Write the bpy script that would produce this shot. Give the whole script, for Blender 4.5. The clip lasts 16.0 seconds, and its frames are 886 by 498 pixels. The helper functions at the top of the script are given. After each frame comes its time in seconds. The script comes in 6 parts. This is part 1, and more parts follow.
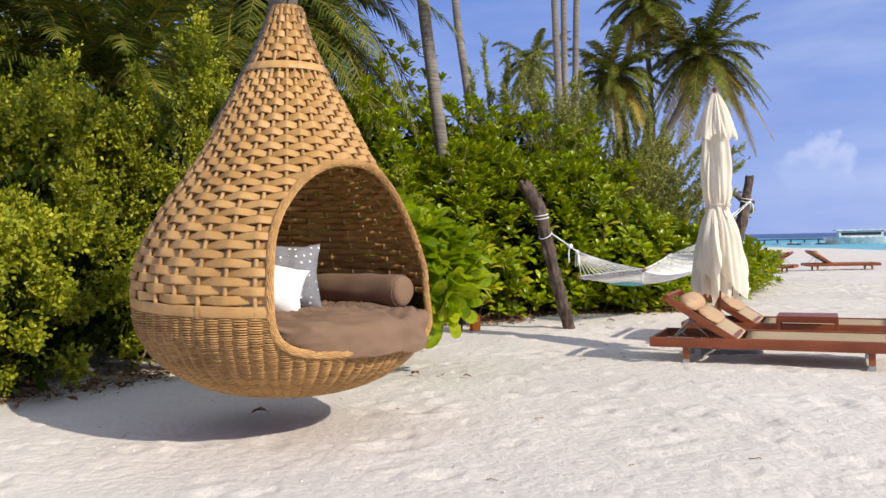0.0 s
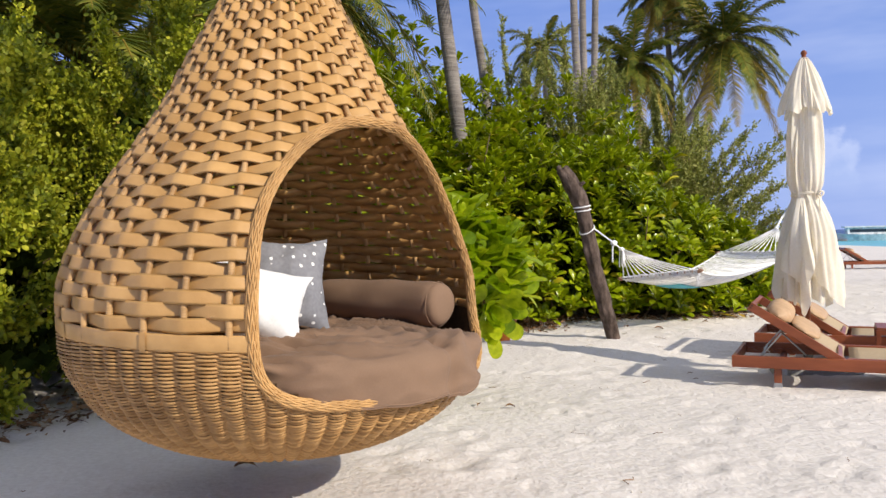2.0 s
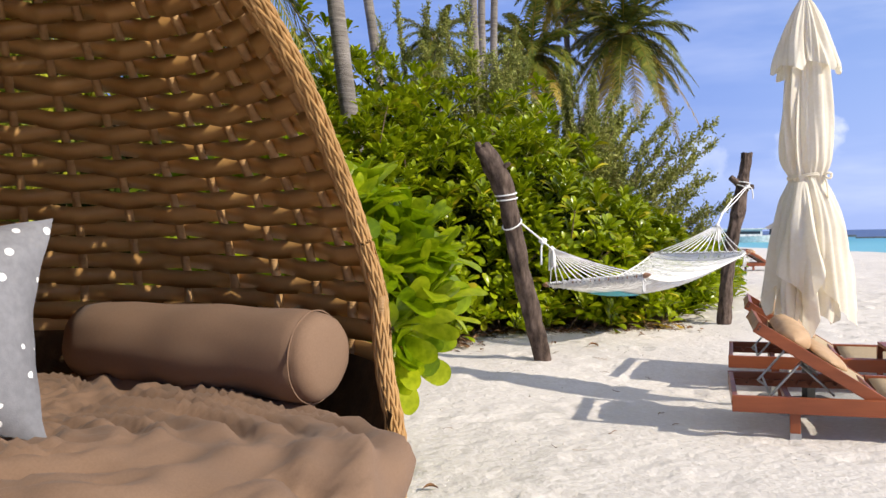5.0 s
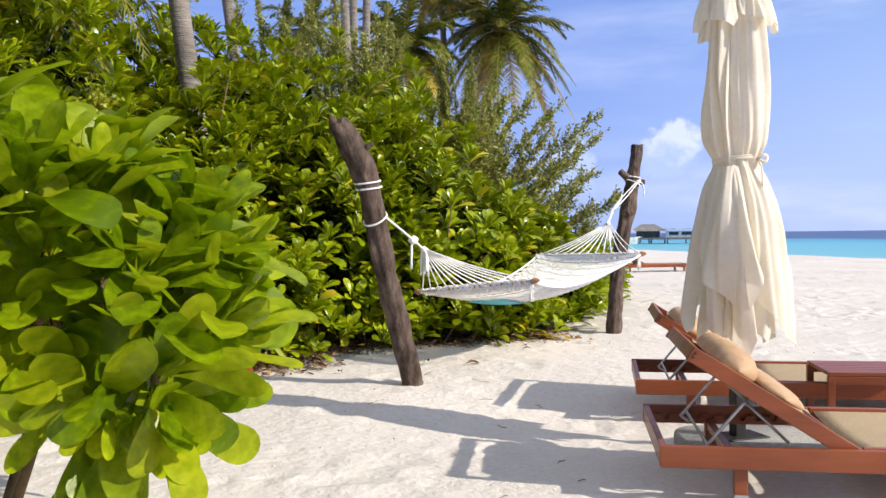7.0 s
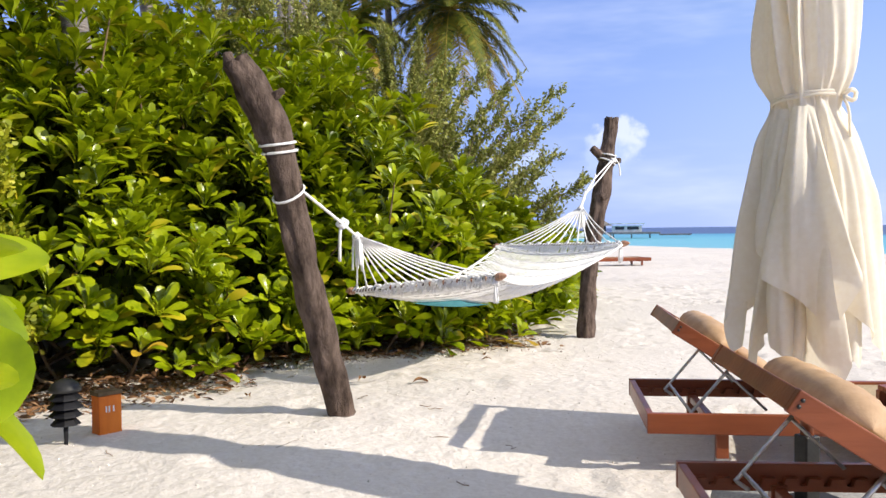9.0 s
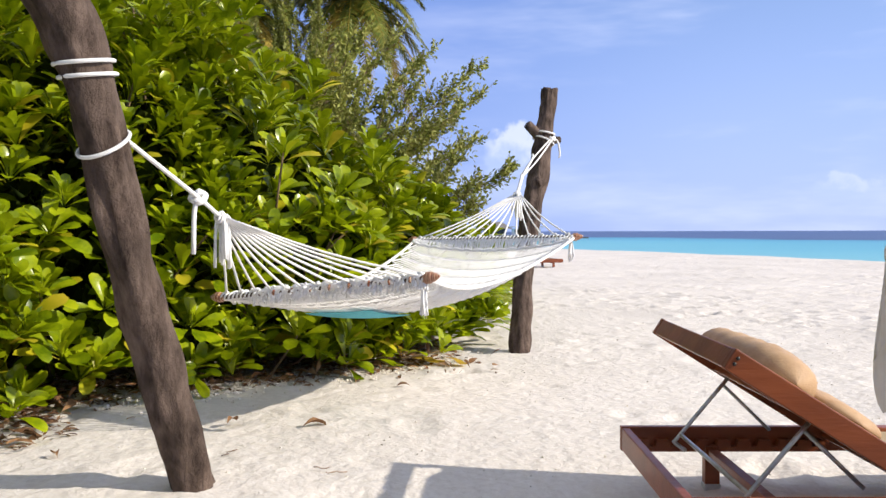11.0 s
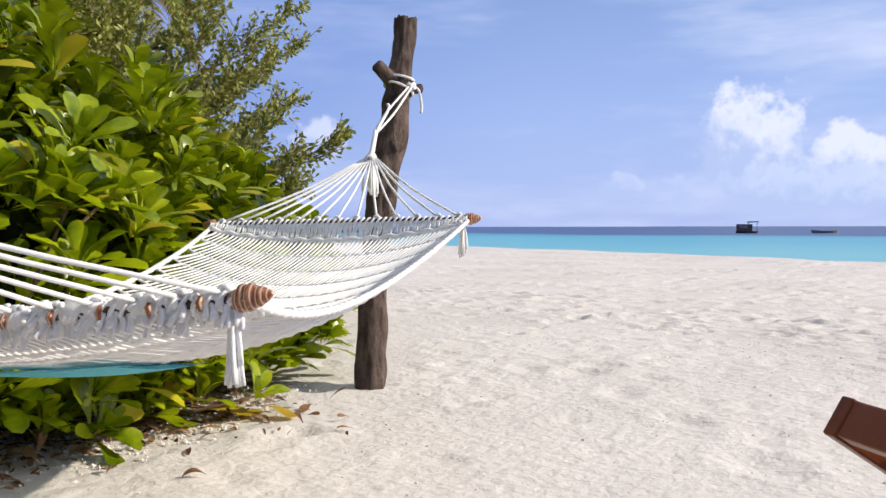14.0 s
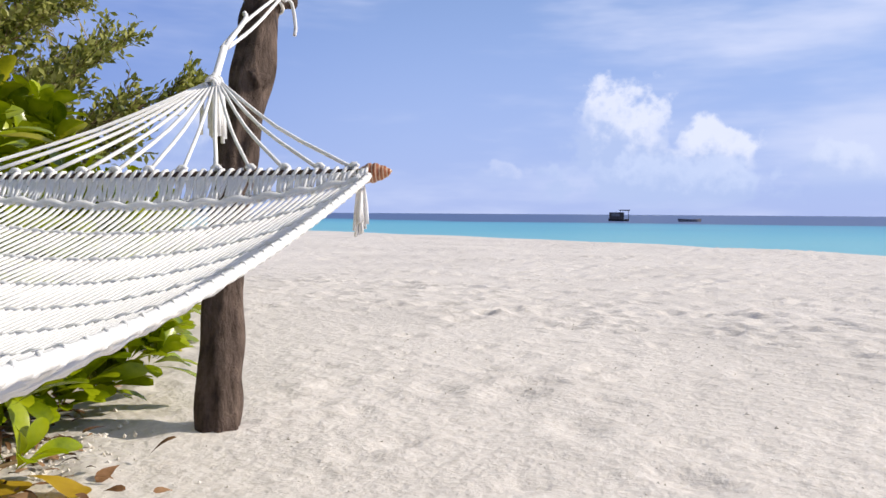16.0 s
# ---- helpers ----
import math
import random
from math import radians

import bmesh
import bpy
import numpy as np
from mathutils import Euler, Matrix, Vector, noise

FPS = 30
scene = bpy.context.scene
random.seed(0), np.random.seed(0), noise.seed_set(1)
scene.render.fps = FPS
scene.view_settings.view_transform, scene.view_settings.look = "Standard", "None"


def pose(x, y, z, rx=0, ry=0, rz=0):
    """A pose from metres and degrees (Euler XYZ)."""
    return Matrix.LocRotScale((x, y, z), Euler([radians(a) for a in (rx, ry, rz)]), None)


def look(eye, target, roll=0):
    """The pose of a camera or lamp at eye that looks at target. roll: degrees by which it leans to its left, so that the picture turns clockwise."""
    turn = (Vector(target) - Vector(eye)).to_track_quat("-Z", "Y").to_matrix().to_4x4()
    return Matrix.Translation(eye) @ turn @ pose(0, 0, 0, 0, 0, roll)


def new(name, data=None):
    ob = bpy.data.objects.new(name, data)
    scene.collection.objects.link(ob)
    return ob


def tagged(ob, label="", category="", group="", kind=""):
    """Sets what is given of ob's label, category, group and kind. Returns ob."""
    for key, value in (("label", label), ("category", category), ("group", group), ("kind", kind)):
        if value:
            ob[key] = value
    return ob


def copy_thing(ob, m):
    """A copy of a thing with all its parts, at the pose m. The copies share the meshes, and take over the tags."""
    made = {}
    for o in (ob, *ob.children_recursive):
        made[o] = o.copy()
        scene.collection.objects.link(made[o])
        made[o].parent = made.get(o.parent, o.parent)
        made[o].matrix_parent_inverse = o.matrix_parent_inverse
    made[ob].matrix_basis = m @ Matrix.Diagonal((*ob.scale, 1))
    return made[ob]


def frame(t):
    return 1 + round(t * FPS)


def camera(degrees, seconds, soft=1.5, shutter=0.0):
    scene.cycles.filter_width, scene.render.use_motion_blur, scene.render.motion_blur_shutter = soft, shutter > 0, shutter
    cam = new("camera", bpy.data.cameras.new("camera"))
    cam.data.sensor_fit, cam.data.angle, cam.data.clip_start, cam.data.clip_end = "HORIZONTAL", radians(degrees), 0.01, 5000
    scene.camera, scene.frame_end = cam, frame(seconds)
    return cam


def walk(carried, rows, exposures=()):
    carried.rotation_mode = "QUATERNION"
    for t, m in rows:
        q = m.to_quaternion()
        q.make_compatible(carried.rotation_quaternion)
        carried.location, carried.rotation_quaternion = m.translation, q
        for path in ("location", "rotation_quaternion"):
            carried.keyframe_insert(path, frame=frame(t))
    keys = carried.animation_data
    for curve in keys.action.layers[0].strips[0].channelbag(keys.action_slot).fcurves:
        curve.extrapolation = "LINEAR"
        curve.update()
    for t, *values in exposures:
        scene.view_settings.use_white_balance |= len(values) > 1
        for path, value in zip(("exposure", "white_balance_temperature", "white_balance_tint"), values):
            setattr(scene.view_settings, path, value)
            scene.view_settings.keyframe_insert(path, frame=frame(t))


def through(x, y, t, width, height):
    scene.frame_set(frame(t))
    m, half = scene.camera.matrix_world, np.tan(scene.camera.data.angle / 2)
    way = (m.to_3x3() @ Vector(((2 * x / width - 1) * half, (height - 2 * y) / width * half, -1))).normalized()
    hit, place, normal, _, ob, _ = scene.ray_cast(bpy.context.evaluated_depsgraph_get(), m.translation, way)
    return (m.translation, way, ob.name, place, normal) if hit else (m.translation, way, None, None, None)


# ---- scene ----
cam = camera(56.1, 16.0)
PATH = [
    (0, (0.0, 0.0, 1.306), (-0.001, 2.0, 1.287), -1.3),
    (0.5, (-0.078, 0.421, 1.307), (-0.08, 2.421, 1.286), -1.2),
    (1, (-0.151, 0.832, 1.31), (-0.156, 2.832, 1.285), -1.1),
    (1.5, (-0.213, 1.26, 1.296), (-0.219, 3.26, 1.272), -1.4),
    (2, (-0.267, 1.649, 1.304), (-0.274, 3.649, 1.276), -1.2),
    (2.5, (-0.295, 2.055, 1.312), (-0.307, 4.055, 1.28), -1.2),
    (3, (-0.315, 2.421, 1.313), (-0.327, 4.421, 1.279), -1.3),
    (5.5, (-0.219, 4.257, 1.231), (0.148, 6.223, 1.201), -0.9),
    (6, (-0.103, 4.606, 1.214), (0.359, 6.551, 1.183), -1.0),
    (6.5, (0.03, 4.973, 1.224), (0.561, 6.901, 1.19), -0.9),
    (7, (0.158, 5.332, 1.224), (0.71, 7.254, 1.191), -0.7),
    (7.5, (0.302, 5.727, 1.22), (0.859, 7.648, 1.184), -0.8),
    (8, (0.425, 6.092, 1.18), (1.008, 8.004, 1.141), -0.7),
    (8.5, (0.556, 6.494, 1.153), (1.183, 8.393, 1.11), -0.8),
    (9, (0.66, 6.887, 1.14), (1.333, 8.77, 1.094), -0.7),
    (9.5, (0.792, 7.32, 1.11), (1.535, 9.177, 1.066), -0.5),
    (12, (1.472, 9.16, 1.01), (2.466, 10.894, 0.962), -0.0),
    (12.5, (1.629, 9.514, 0.997), (2.688, 11.21, 0.945), 0.1),
    (13, (1.786, 9.825, 0.99), (2.909, 11.479, 0.935), 0.1),
    (13.5, (1.938, 10.153, 0.977), (3.147, 11.745, 0.922), -0.1),
    (14, (2.116, 10.465, 0.964), (3.4, 11.997, 0.91), -0.1),
    (14.5, (2.355, 10.792, 0.963), (3.692, 12.278, 0.905), 0.2),
    (15, (2.586, 11.076, 0.949), (3.955, 12.533, 0.884), 0.4),
    (15.5, (2.836, 11.36, 0.917), (4.249, 12.774, 0.843), 0.4),
    (16, (3.061, 11.616, 0.887), (4.551, 12.946, 0.801), 0.4),
]
walk(cam, [(t, look(eye, target, roll)) for t, eye, target, roll in PATH],
     exposures=[(0.0, 0.16), (3.0, 0.27), (6.0, 0.38), (9.0, 0.48), (12.5, 0.27), (16.0, 0.11)])

# ---- world, sun, exposure ----
SUN = Vector((0.755 * math.cos(radians(30)), -0.656 * math.cos(radians(30)), 0.5)).normalized()
world = bpy.data.worlds.new("sky")
scene.world = world
world.use_nodes = True
wn, wl = world.node_tree.nodes, world.node_tree.links
wn.clear()
w_out, w_bg = wn.new("ShaderNodeOutputWorld"), wn.new("ShaderNodeBackground")
w_sky = wn.new("ShaderNodeTexSky")
w_sky.sky_type, w_sky.sun_disc = "NISHITA", False
w_sky.sun_elevation, w_sky.sun_rotation = radians(30), math.atan2(SUN.x, SUN.y)
w_sky.air_density, w_sky.dust_density, w_sky.ozone_density = 1.0, 0.3, 2.5
w_bg.inputs["Strength"].default_value = 0.115
wl.new(w_bg.outputs[0], w_out.inputs[0])


def w_node(kind, **inputs):
    nd = wn.new(kind)
    for key, value in inputs.items():
        nd.inputs[key].default_value = value
    return nd


def w_math(op, a, b=None):
    nd = wn.new("ShaderNodeMath")
    nd.operation = op
    for k, x in enumerate((a, b)):
        if x is None:
            continue
        if isinstance(x, (int, float)):
            nd.inputs[k].default_value = x
        else:
            wl.new(x, nd.inputs[k])
    return nd.outputs[0]


def w_range(x, a, b, lo=0.0, hi=1.0):
    nd = wn.new("ShaderNodeMapRange")
    nd.interpolation_type = "SMOOTHSTEP"
    for key, value in (("From Min", a), ("From Max", b), ("To Min", lo), ("To Max", hi)):
        nd.inputs[key].default_value = value
    wl.new(x, nd.inputs["Value"])
    return nd.outputs[0]


def w_mix(fac, a, b):
    nd = wn.new("ShaderNodeMix")
    nd.data_type = "RGBA"
    if isinstance(fac, float):
        nd.inputs["Factor"].default_value = fac
    else:
        wl.new(fac, nd.inputs["Factor"])
    for k, x in ((6, a), (7, b)):
        if isinstance(x, tuple):
            nd.inputs[k].default_value = (*x, 1)
        else:
            wl.new(x, nd.inputs[k])
    return nd.outputs[2]


w_co, w_sep = wn.new("ShaderNodeTexCoord"), wn.new("ShaderNodeSeparateXYZ")
wl.new(w_co.outputs["Generated"], w_sep.inputs[0])
w_z = w_sep.outputs["Z"]
# humid tropical air: the low sky stays blue instead of yellowing
w_low = w_range(w_z, 0.0, 0.55, 0.92, 0.0)
w_blue = w_mix(w_range(w_z, 0.0, 0.30), (3.3, 4.2, 7.4), (2.5, 3.5, 7.3))
w_col = w_mix(w_low, w_sky.outputs[0], w_blue)
# thin stretched veils
w_map = wn.new("ShaderNodeMapping")
w_map.inputs["Scale"].default_value = (1.0, 1.0, 5.0)
wl.new(w_co.outputs["Generated"], w_map.inputs[0])
w_veil = w_node("ShaderNodeTexNoise", Scale=2.2, Detail=5.0, Roughness=0.55)
wl.new(w_map.outputs[0], w_veil.inputs["Vector"])
w_col = w_mix(w_range(w_z, 0.40, 0.75, 0.0, 0.62), w_col, (5.0, 4.9, 4.9))
w_east = w_range(w_sep.outputs["X"], 0.30, 0.75)
w_col = w_mix(w_math("MULTIPLY", w_math("MULTIPLY", w_math("SUBTRACT", 1.0, w_east), w_range(w_z, 0.7, 0.4)), 0.75), w_col, w_mix(w_range(w_z, 0.0, 0.30), (1.9, 2.8, 5.9), (1.1, 2.0, 5.5)))
w_cover = w_math("MULTIPLY", w_range(w_z, 0.1, 0.6, 0.55, 0.8), w_math("ADD", 0.38, w_math("MULTIPLY", w_east, 1.3)))
w_col = w_mix(w_math("MULTIPLY", w_range(w_veil.outputs["Fac"], 0.40, 0.68), w_cover), w_col, (5.3, 5.9, 8.0))


def cloud(col, azimuth, height, wide, tall, seed, bright=(6.9, 7.2, 8.5), amount=0.85):
    """A heap cloud low over the sea: a noise-edged patch round one direction of the sky."""
    a = radians(azimuth)
    dx, dy = math.sin(a), math.cos(a)
    across = w_math("SUBTRACT", w_math("MULTIPLY", w_sep.outputs["X"], dy), w_math("MULTIPLY", w_sep.outputs["Y"], dx))
    ahead = w_math("ADD", w_math("MULTIPLY", w_sep.outputs["X"], dx), w_math("MULTIPLY", w_sep.outputs["Y"], dy))
    up = w_math("SUBTRACT", w_z, height)
    nz = w_node("ShaderNodeTexNoise", Scale=11.0 + seed, Detail=3.0, Roughness=0.5)
    puff = w_node("ShaderNodeTexNoise", Scale=52.0 + seed, Detail=5.0, Roughness=0.55)
    wl.new(w_co.outputs["Generated"], nz.inputs["Vector"])
    wl.new(w_co.outputs["Generated"], puff.inputs["Vector"])
    d = w_math("ADD", w_math("POWER", w_math("ABSOLUTE", w_math("DIVIDE", across, wide)), 2.0), w_math("POWER", w_math("ABSOLUTE", w_math("DIVIDE", up, tall)), 2.0))
    d = w_math("ADD", w_math("SQRT", d), w_math("MULTIPLY", w_math("SUBTRACT", nz.outputs["Fac"], 0.5), 2.0))
    d = w_math("ADD", d, w_math("MULTIPLY", w_math("SUBTRACT", puff.outputs["Fac"], 0.5), 1.0))
    fac = w_math("MULTIPLY", w_range(d, 1.06, 0.72), w_range(ahead, 0.3, 0.6))
    fac = w_math("MULTIPLY", fac, w_range(up, -1.15 * tall, -0.1 * tall))
    lit = w_math("ADD", w_math("MULTIPLY", puff.outputs["Fac"], 0.9), w_math("ADD", w_math("MULTIPLY", up, 0.5 / tall), w_math("MULTIPLY", across, 0.15 / wide)))
    shade = w_mix(w_range(lit, 0.34, 0.80), (3.9, 4.8, 7.3), bright)
    return w_mix(w_math("MULTIPLY", fac, amount), col, shade)


for args in ((60.6, 0.076, 0.066, 0.074, 1), (66.0, 0.056, 0.056, 0.052, 4), (62.5, 0.034, 0.13, 0.035, 6, (5.0, 5.8, 8.0), 0.8), (74.0, 0.05, 0.045, 0.03, 7, (6.0, 6.6, 8.2), 0.5), (31.3, 0.085, 0.034, 0.040, 3, (6.9, 7.2, 8.5), 0.6), (52.3, 0.046, 0.03, 0.02, 9, (6.9, 7.2, 8.5), 0.3), (24.4, 0.07, 0.05, 0.035, 2, (6.2, 6.7, 8.4), 0.38)):
    w_col = cloud(w_col, *args)
wl.new(w_col, w_bg.inputs[0])
sun_data = bpy.data.lights.new("sun", "SUN")
sun_data.energy, sun_data.angle, sun_data.color = 3.9, radians(0.6), (1.0, 0.91, 0.765)
sun = new("sun", sun_data)
sun.matrix_world = look(SUN * 60, (0, 0, 0))


# ---- geometry helpers ----
class Geo:
    """Collects vertices and faces."""

    def __init__(self):
        self.v, self.f, self.n = [], [], 0

    def add(self, verts, faces):
        verts = np.asarray(verts, float).reshape(-1, 3)
        self.v.append(verts)
        n = self.n
        self.f.extend([tuple(i + n for i in f) for f in faces])
        self.n += len(verts)
        return self

    def verts(self):
        return np.concatenate(self.v) if self.v else np.zeros((0, 3))


def make_mesh(name, verts, faces, mat, smooth=True):
    me = bpy.data.meshes.new(name)
    me.from_pydata([tuple(map(float, v)) for v in verts] if not isinstance(verts, np.ndarray) else verts.tolist(), [], faces if isinstance(faces, list) else faces.tolist())
    if mat is not None:
        me.materials.append(mat)
    if smooth:
        me.polygons.foreach_set("use_smooth", [True] * len(me.polygons))
    me.update()
    return me


def thing(name, label, category, at=(0, 0, 0), group="", kind="", turn=0.0):
    """An Empty at a thing's base, which its parts hang on."""
    ob = new(name)
    ob.empty_display_size = 0.1
    ob.matrix_world = pose(*at, 0, 0, turn)
    return tagged(ob, label, category, group, kind)


def origin_of(ob):
    m = Matrix.Identity(4)
    while ob is not None:
        m = ob.matrix_basis @ m
        ob = ob.parent
    return m


def part(name, geo, mat, parent=None, label="", smooth=True, kind="", local=False):
    """Links what geo holds as one mesh, in world places (or the parent's own, with local), under a thing or part."""
    v = geo.verts()
    if parent is not None and not local:
        m = np.array(origin_of(parent).inverted())
        v = v @ m[:3, :3].T + m[:3, 3]
    ob = new(name, make_mesh(name, v, geo.f, mat, smooth))
    if parent is not None:
        ob.parent = parent
    return tagged(ob, label, "", "", kind)


def solo(name, geo, mat, label, category, group="", kind="", smooth=True):
    """A thing of one mesh, with its origin at its base."""
    v = geo.verts()
    base = np.array([(v[:, 0].min() + v[:, 0].max()) / 2, (v[:, 1].min() + v[:, 1].max()) / 2, v[:, 2].min()])
    ob = new(name, make_mesh(name, v - base, geo.f, mat, smooth))
    ob.location = base.tolist()
    return tagged(ob, label, category, group, kind)


def frames_along(pts):
    """Side and up vectors that turn as little as they can along a line of points."""
    pts = np.asarray(pts, float)
    tan = np.gradient(pts, axis=0)
    tan /= np.linalg.norm(tan, axis=1)[:, None] + 1e-12
    ref = np.array([0, 0, 1.0]) if abs(tan[0][2]) < 0.9 else np.array([1.0, 0, 0])
    side = np.cross(tan[0], ref)
    side /= np.linalg.norm(side)
    sides, ups = [], []
    for t in tan:
        side = side - t * (side @ t)
        side /= np.linalg.norm(side) + 1e-12
        sides.append(side.copy())
        ups.append(np.cross(side, t))
    return tan, np.array(sides), np.array(ups)


def tube(geo, pts, radius, sides=8, caps=True, closed=False, squash=1.0):
    """A tube along points; radius one number or one a point."""
    pts = np.asarray(pts, float)
    n = len(pts)
    rad = np.broadcast_to(np.asarray(radius, float), (n,))
    if closed:
        ext = np.concatenate([pts[-2:], pts, pts[:2]])
        _, s, u = frames_along(ext)
        s, u = s[2:-2], u[2:-2]
    else:
        _, s, u = frames_along(pts)
    a = np.arange(sides) * 2 * np.pi / sides
    ring = s[:, None] * np.cos(a)[None, :, None] + squash * u[:, None] * np.sin(a)[None, :, None]
    verts = (pts[:, None] + ring * rad[:, None, None]).reshape(-1, 3)
    faces = []
    for i in range(n if closed else n - 1):
        for j in range(sides):
            k, b = (j + 1) % sides, (i + 1) % n
            faces.append((i * sides + j, i * sides + k, b * sides + k, b * sides + j))
    if caps and not closed:
        faces.append(tuple(reversed(range(sides))))
        faces.append(tuple(range((n - 1) * sides, n * sides)))
    return geo.add(verts, faces)


def box(geo, lo, hi, m=None, bevel=0.0):
    """A box with chamfered edges between two corners, moved by the matrix m."""
    bm = bmesh.new()
    bmesh.ops.create_cube(bm, size=1.0)
    lo, hi = np.array(lo, float), np.array(hi, float)
    for v in bm.verts:
        v.co = Vector(((lo + hi) / 2 + np.array(v.co) * (hi - lo)).tolist())
    if bevel:
        bmesh.ops.bevel(bm, geom=bm.edges[:], offset=bevel, segments=2, affect="EDGES", profile=0.5)
    if m is not None:
        bmesh.ops.transform(bm, matrix=m, verts=bm.verts[:])
    bm.verts.index_update()
    geo.add([tuple(v.co) for v in bm.verts], [tuple(v.index for v in f.verts) for f in bm.faces])
    bm.free()
    return geo


def smooth_line(pts, n):
    """n points on a Catmull-Rom line through pts (of any number of columns)."""
    p = np.asarray(pts, float)
    p = np.concatenate([2 * p[:1] - p[1:2], p, 2 * p[-1:] - p[-2:-1]])
    out = []
    for u in np.linspace(0, len(p) - 3 - 1e-9, n):
        i = int(u)
        t = u - i
        a, b, c, d = p[i : i + 4]
        out.append(0.5 * (2 * b + (c - a) * t + (2 * a - 5 * b + 4 * c - d) * t * t + (3 * b - a - 3 * c + d) * t**3))
    return np.array(out)


# ---- materials ----
def ramp(nodes, stops):
    r = nodes.new("ShaderNodeValToRGB")
    e = r.color_ramp.elements
    while len(e) < len(stops):
        e.new(0.5)
    for el, (p, c) in zip(e, stops):
        el.position, el.color = p, (*c, 1) if len(c) == 3 else c
    return r


def material(name, dark, light, scale=8.0, rough=0.6, bump=0.2, bump_scale=60.0, spec=0.4, metal=0.0, stretch=(1, 1, 1), detail=6.0,
             per_object=0.0, per_island=0.0, through=0.0, sheen=0.0, coat=0.0, third=None, blotch=1.2, blotch_amount=0.25, depth=0.01):
    """A surface of two (or three) colours mixed by grain, with large blotches and fine relief, in metres."""
    m = bpy.data.materials.new(name)
    m.use_nodes = True
    n, l = m.node_tree.nodes, m.node_tree.links
    n.clear()
    out, p = n.new("ShaderNodeOutputMaterial"), n.new("ShaderNodeBsdfPrincipled")
    co, mp = n.new("ShaderNodeTexCoord"), n.new("ShaderNodeMapping")
    mp.inputs["Scale"].default_value = stretch
    l.new(co.outputs["Object"], mp.inputs[0])
    grain, big = n.new("ShaderNodeTexNoise"), n.new("ShaderNodeTexNoise")
    grain.inputs["Scale"].default_value, grain.inputs["Detail"].default_value, grain.inputs["Roughness"].default_value = scale, detail, 0.6
    big.inputs["Scale"].default_value, big.inputs["Detail"].default_value = blotch, 3.0
    l.new(mp.outputs[0], grain.inputs["Vector"])
    l.new(co.outputs["Object"], big.inputs["Vector"])
    stops = [(0.3, dark), (0.7, light)] if third is None else [(0.25, dark), (0.5, light), (0.78, third)]
    r = ramp(n, stops)
    fac = grain.outputs["Fac"]
    if per_object or per_island:
        src = n.new("ShaderNodeObjectInfo").outputs["Random"] if per_object else n.new("ShaderNodeNewGeometry").outputs["Random Per Island"]
        mr = n.new("ShaderNodeMapRange")
        k = per_object or per_island
        mr.inputs["To Min"].default_value, mr.inputs["To Max"].default_value = -k, k
        l.new(src, mr.inputs["Value"])
        add = n.new("ShaderNodeMath")
        l.new(fac, add.inputs[0])
        l.new(mr.outputs[0], add.inputs[1])
        fac = add.outputs[0]
    l.new(fac, r.inputs[0])
    hsv = n.new("ShaderNodeHueSaturation")
    mr2 = n.new("ShaderNodeMapRange")
    mr2.inputs["From Min"].default_value, mr2.inputs["From Max"].default_value = 0.3, 0.7
    mr2.inputs["To Min"].default_value, mr2.inputs["To Max"].default_value = 1 - blotch_amount, 1 + blotch_amount
    l.new(big.outputs["Fac"], mr2.inputs["Value"])
    l.new(mr2.outputs[0], hsv.inputs["Value"])
    l.new(r.outputs[0], hsv.inputs["Color"])
    l.new(hsv.outputs[0], p.inputs["Base Color"])
    p.inputs["Roughness"].default_value, p.inputs["Metallic"].default_value = rough, metal
    p.inputs["Specular IOR Level"].default_value = spec
    p.inputs["Sheen Weight"].default_value, p.inputs["Coat Weight"].default_value = sheen, coat
    if bump:
        bn, b = n.new("ShaderNodeTexNoise"), n.new("ShaderNodeBump")
        bn.inputs["Scale"].default_value, bn.inputs["Detail"].default_value = bump_scale, 5.0
        l.new(mp.outputs[0], bn.inputs["Vector"])
        b.inputs["Strength"].default_value, b.inputs["Distance"].default_value = bump, depth
        l.new(bn.outputs["Fac"], b.inputs["Height"])
        l.new(b.outputs[0], p.inputs["Normal"])
    if through:
        tr, mix = n.new("ShaderNodeBsdfTranslucent"), n.new("ShaderNodeMixShader")
        l.new(hsv.outputs[0], tr.inputs["Color"])
        mix.inputs[0].default_value = through
        l.new(p.outputs[0], mix.inputs[1])
        l.new(tr.outputs[0], mix.inputs[2])
        l.new(mix.outputs[0], out.inputs[0])
    else:
        l.new(p.outputs[0], out.inputs[0])
    return m


SAND = material("white coral sand", (0.675, 0.620, 0.572), (0.785, 0.740, 0.697), 30, 0.95, 0.3, 16, 0.1, blotch=0.5, blotch_amount=0.07, depth=0.04)
BAND = material("tan woven synthetic band", (0.42, 0.226, 0.072), (0.555, 0.325, 0.122), 5, 0.45, 0.08, 140, 0.45, per_object=0.12, blotch=2.5, blotch_amount=0.12)
WICKER = material("tan wicker strand", (0.32, 0.17, 0.058), (0.535, 0.31, 0.118), 14, 0.55, 0.1, 200, 0.35, per_island=0.2, blotch_amount=0.15)
TAUPE = material("brown taupe outdoor fabric", (0.205, 0.128, 0.083), (0.238, 0.151, 0.100), 220, 0.85, 0.15, 700, 0.15, sheen=0.05, blotch=4, blotch_amount=0.05)
WHITE_CLOTH = material("white cotton", (0.76, 0.76, 0.77), (0.86, 0.86, 0.86), 60, 0.9, 0.2, 400, 0.1, sheen=0.2, blotch=5, blotch_amount=0.04)
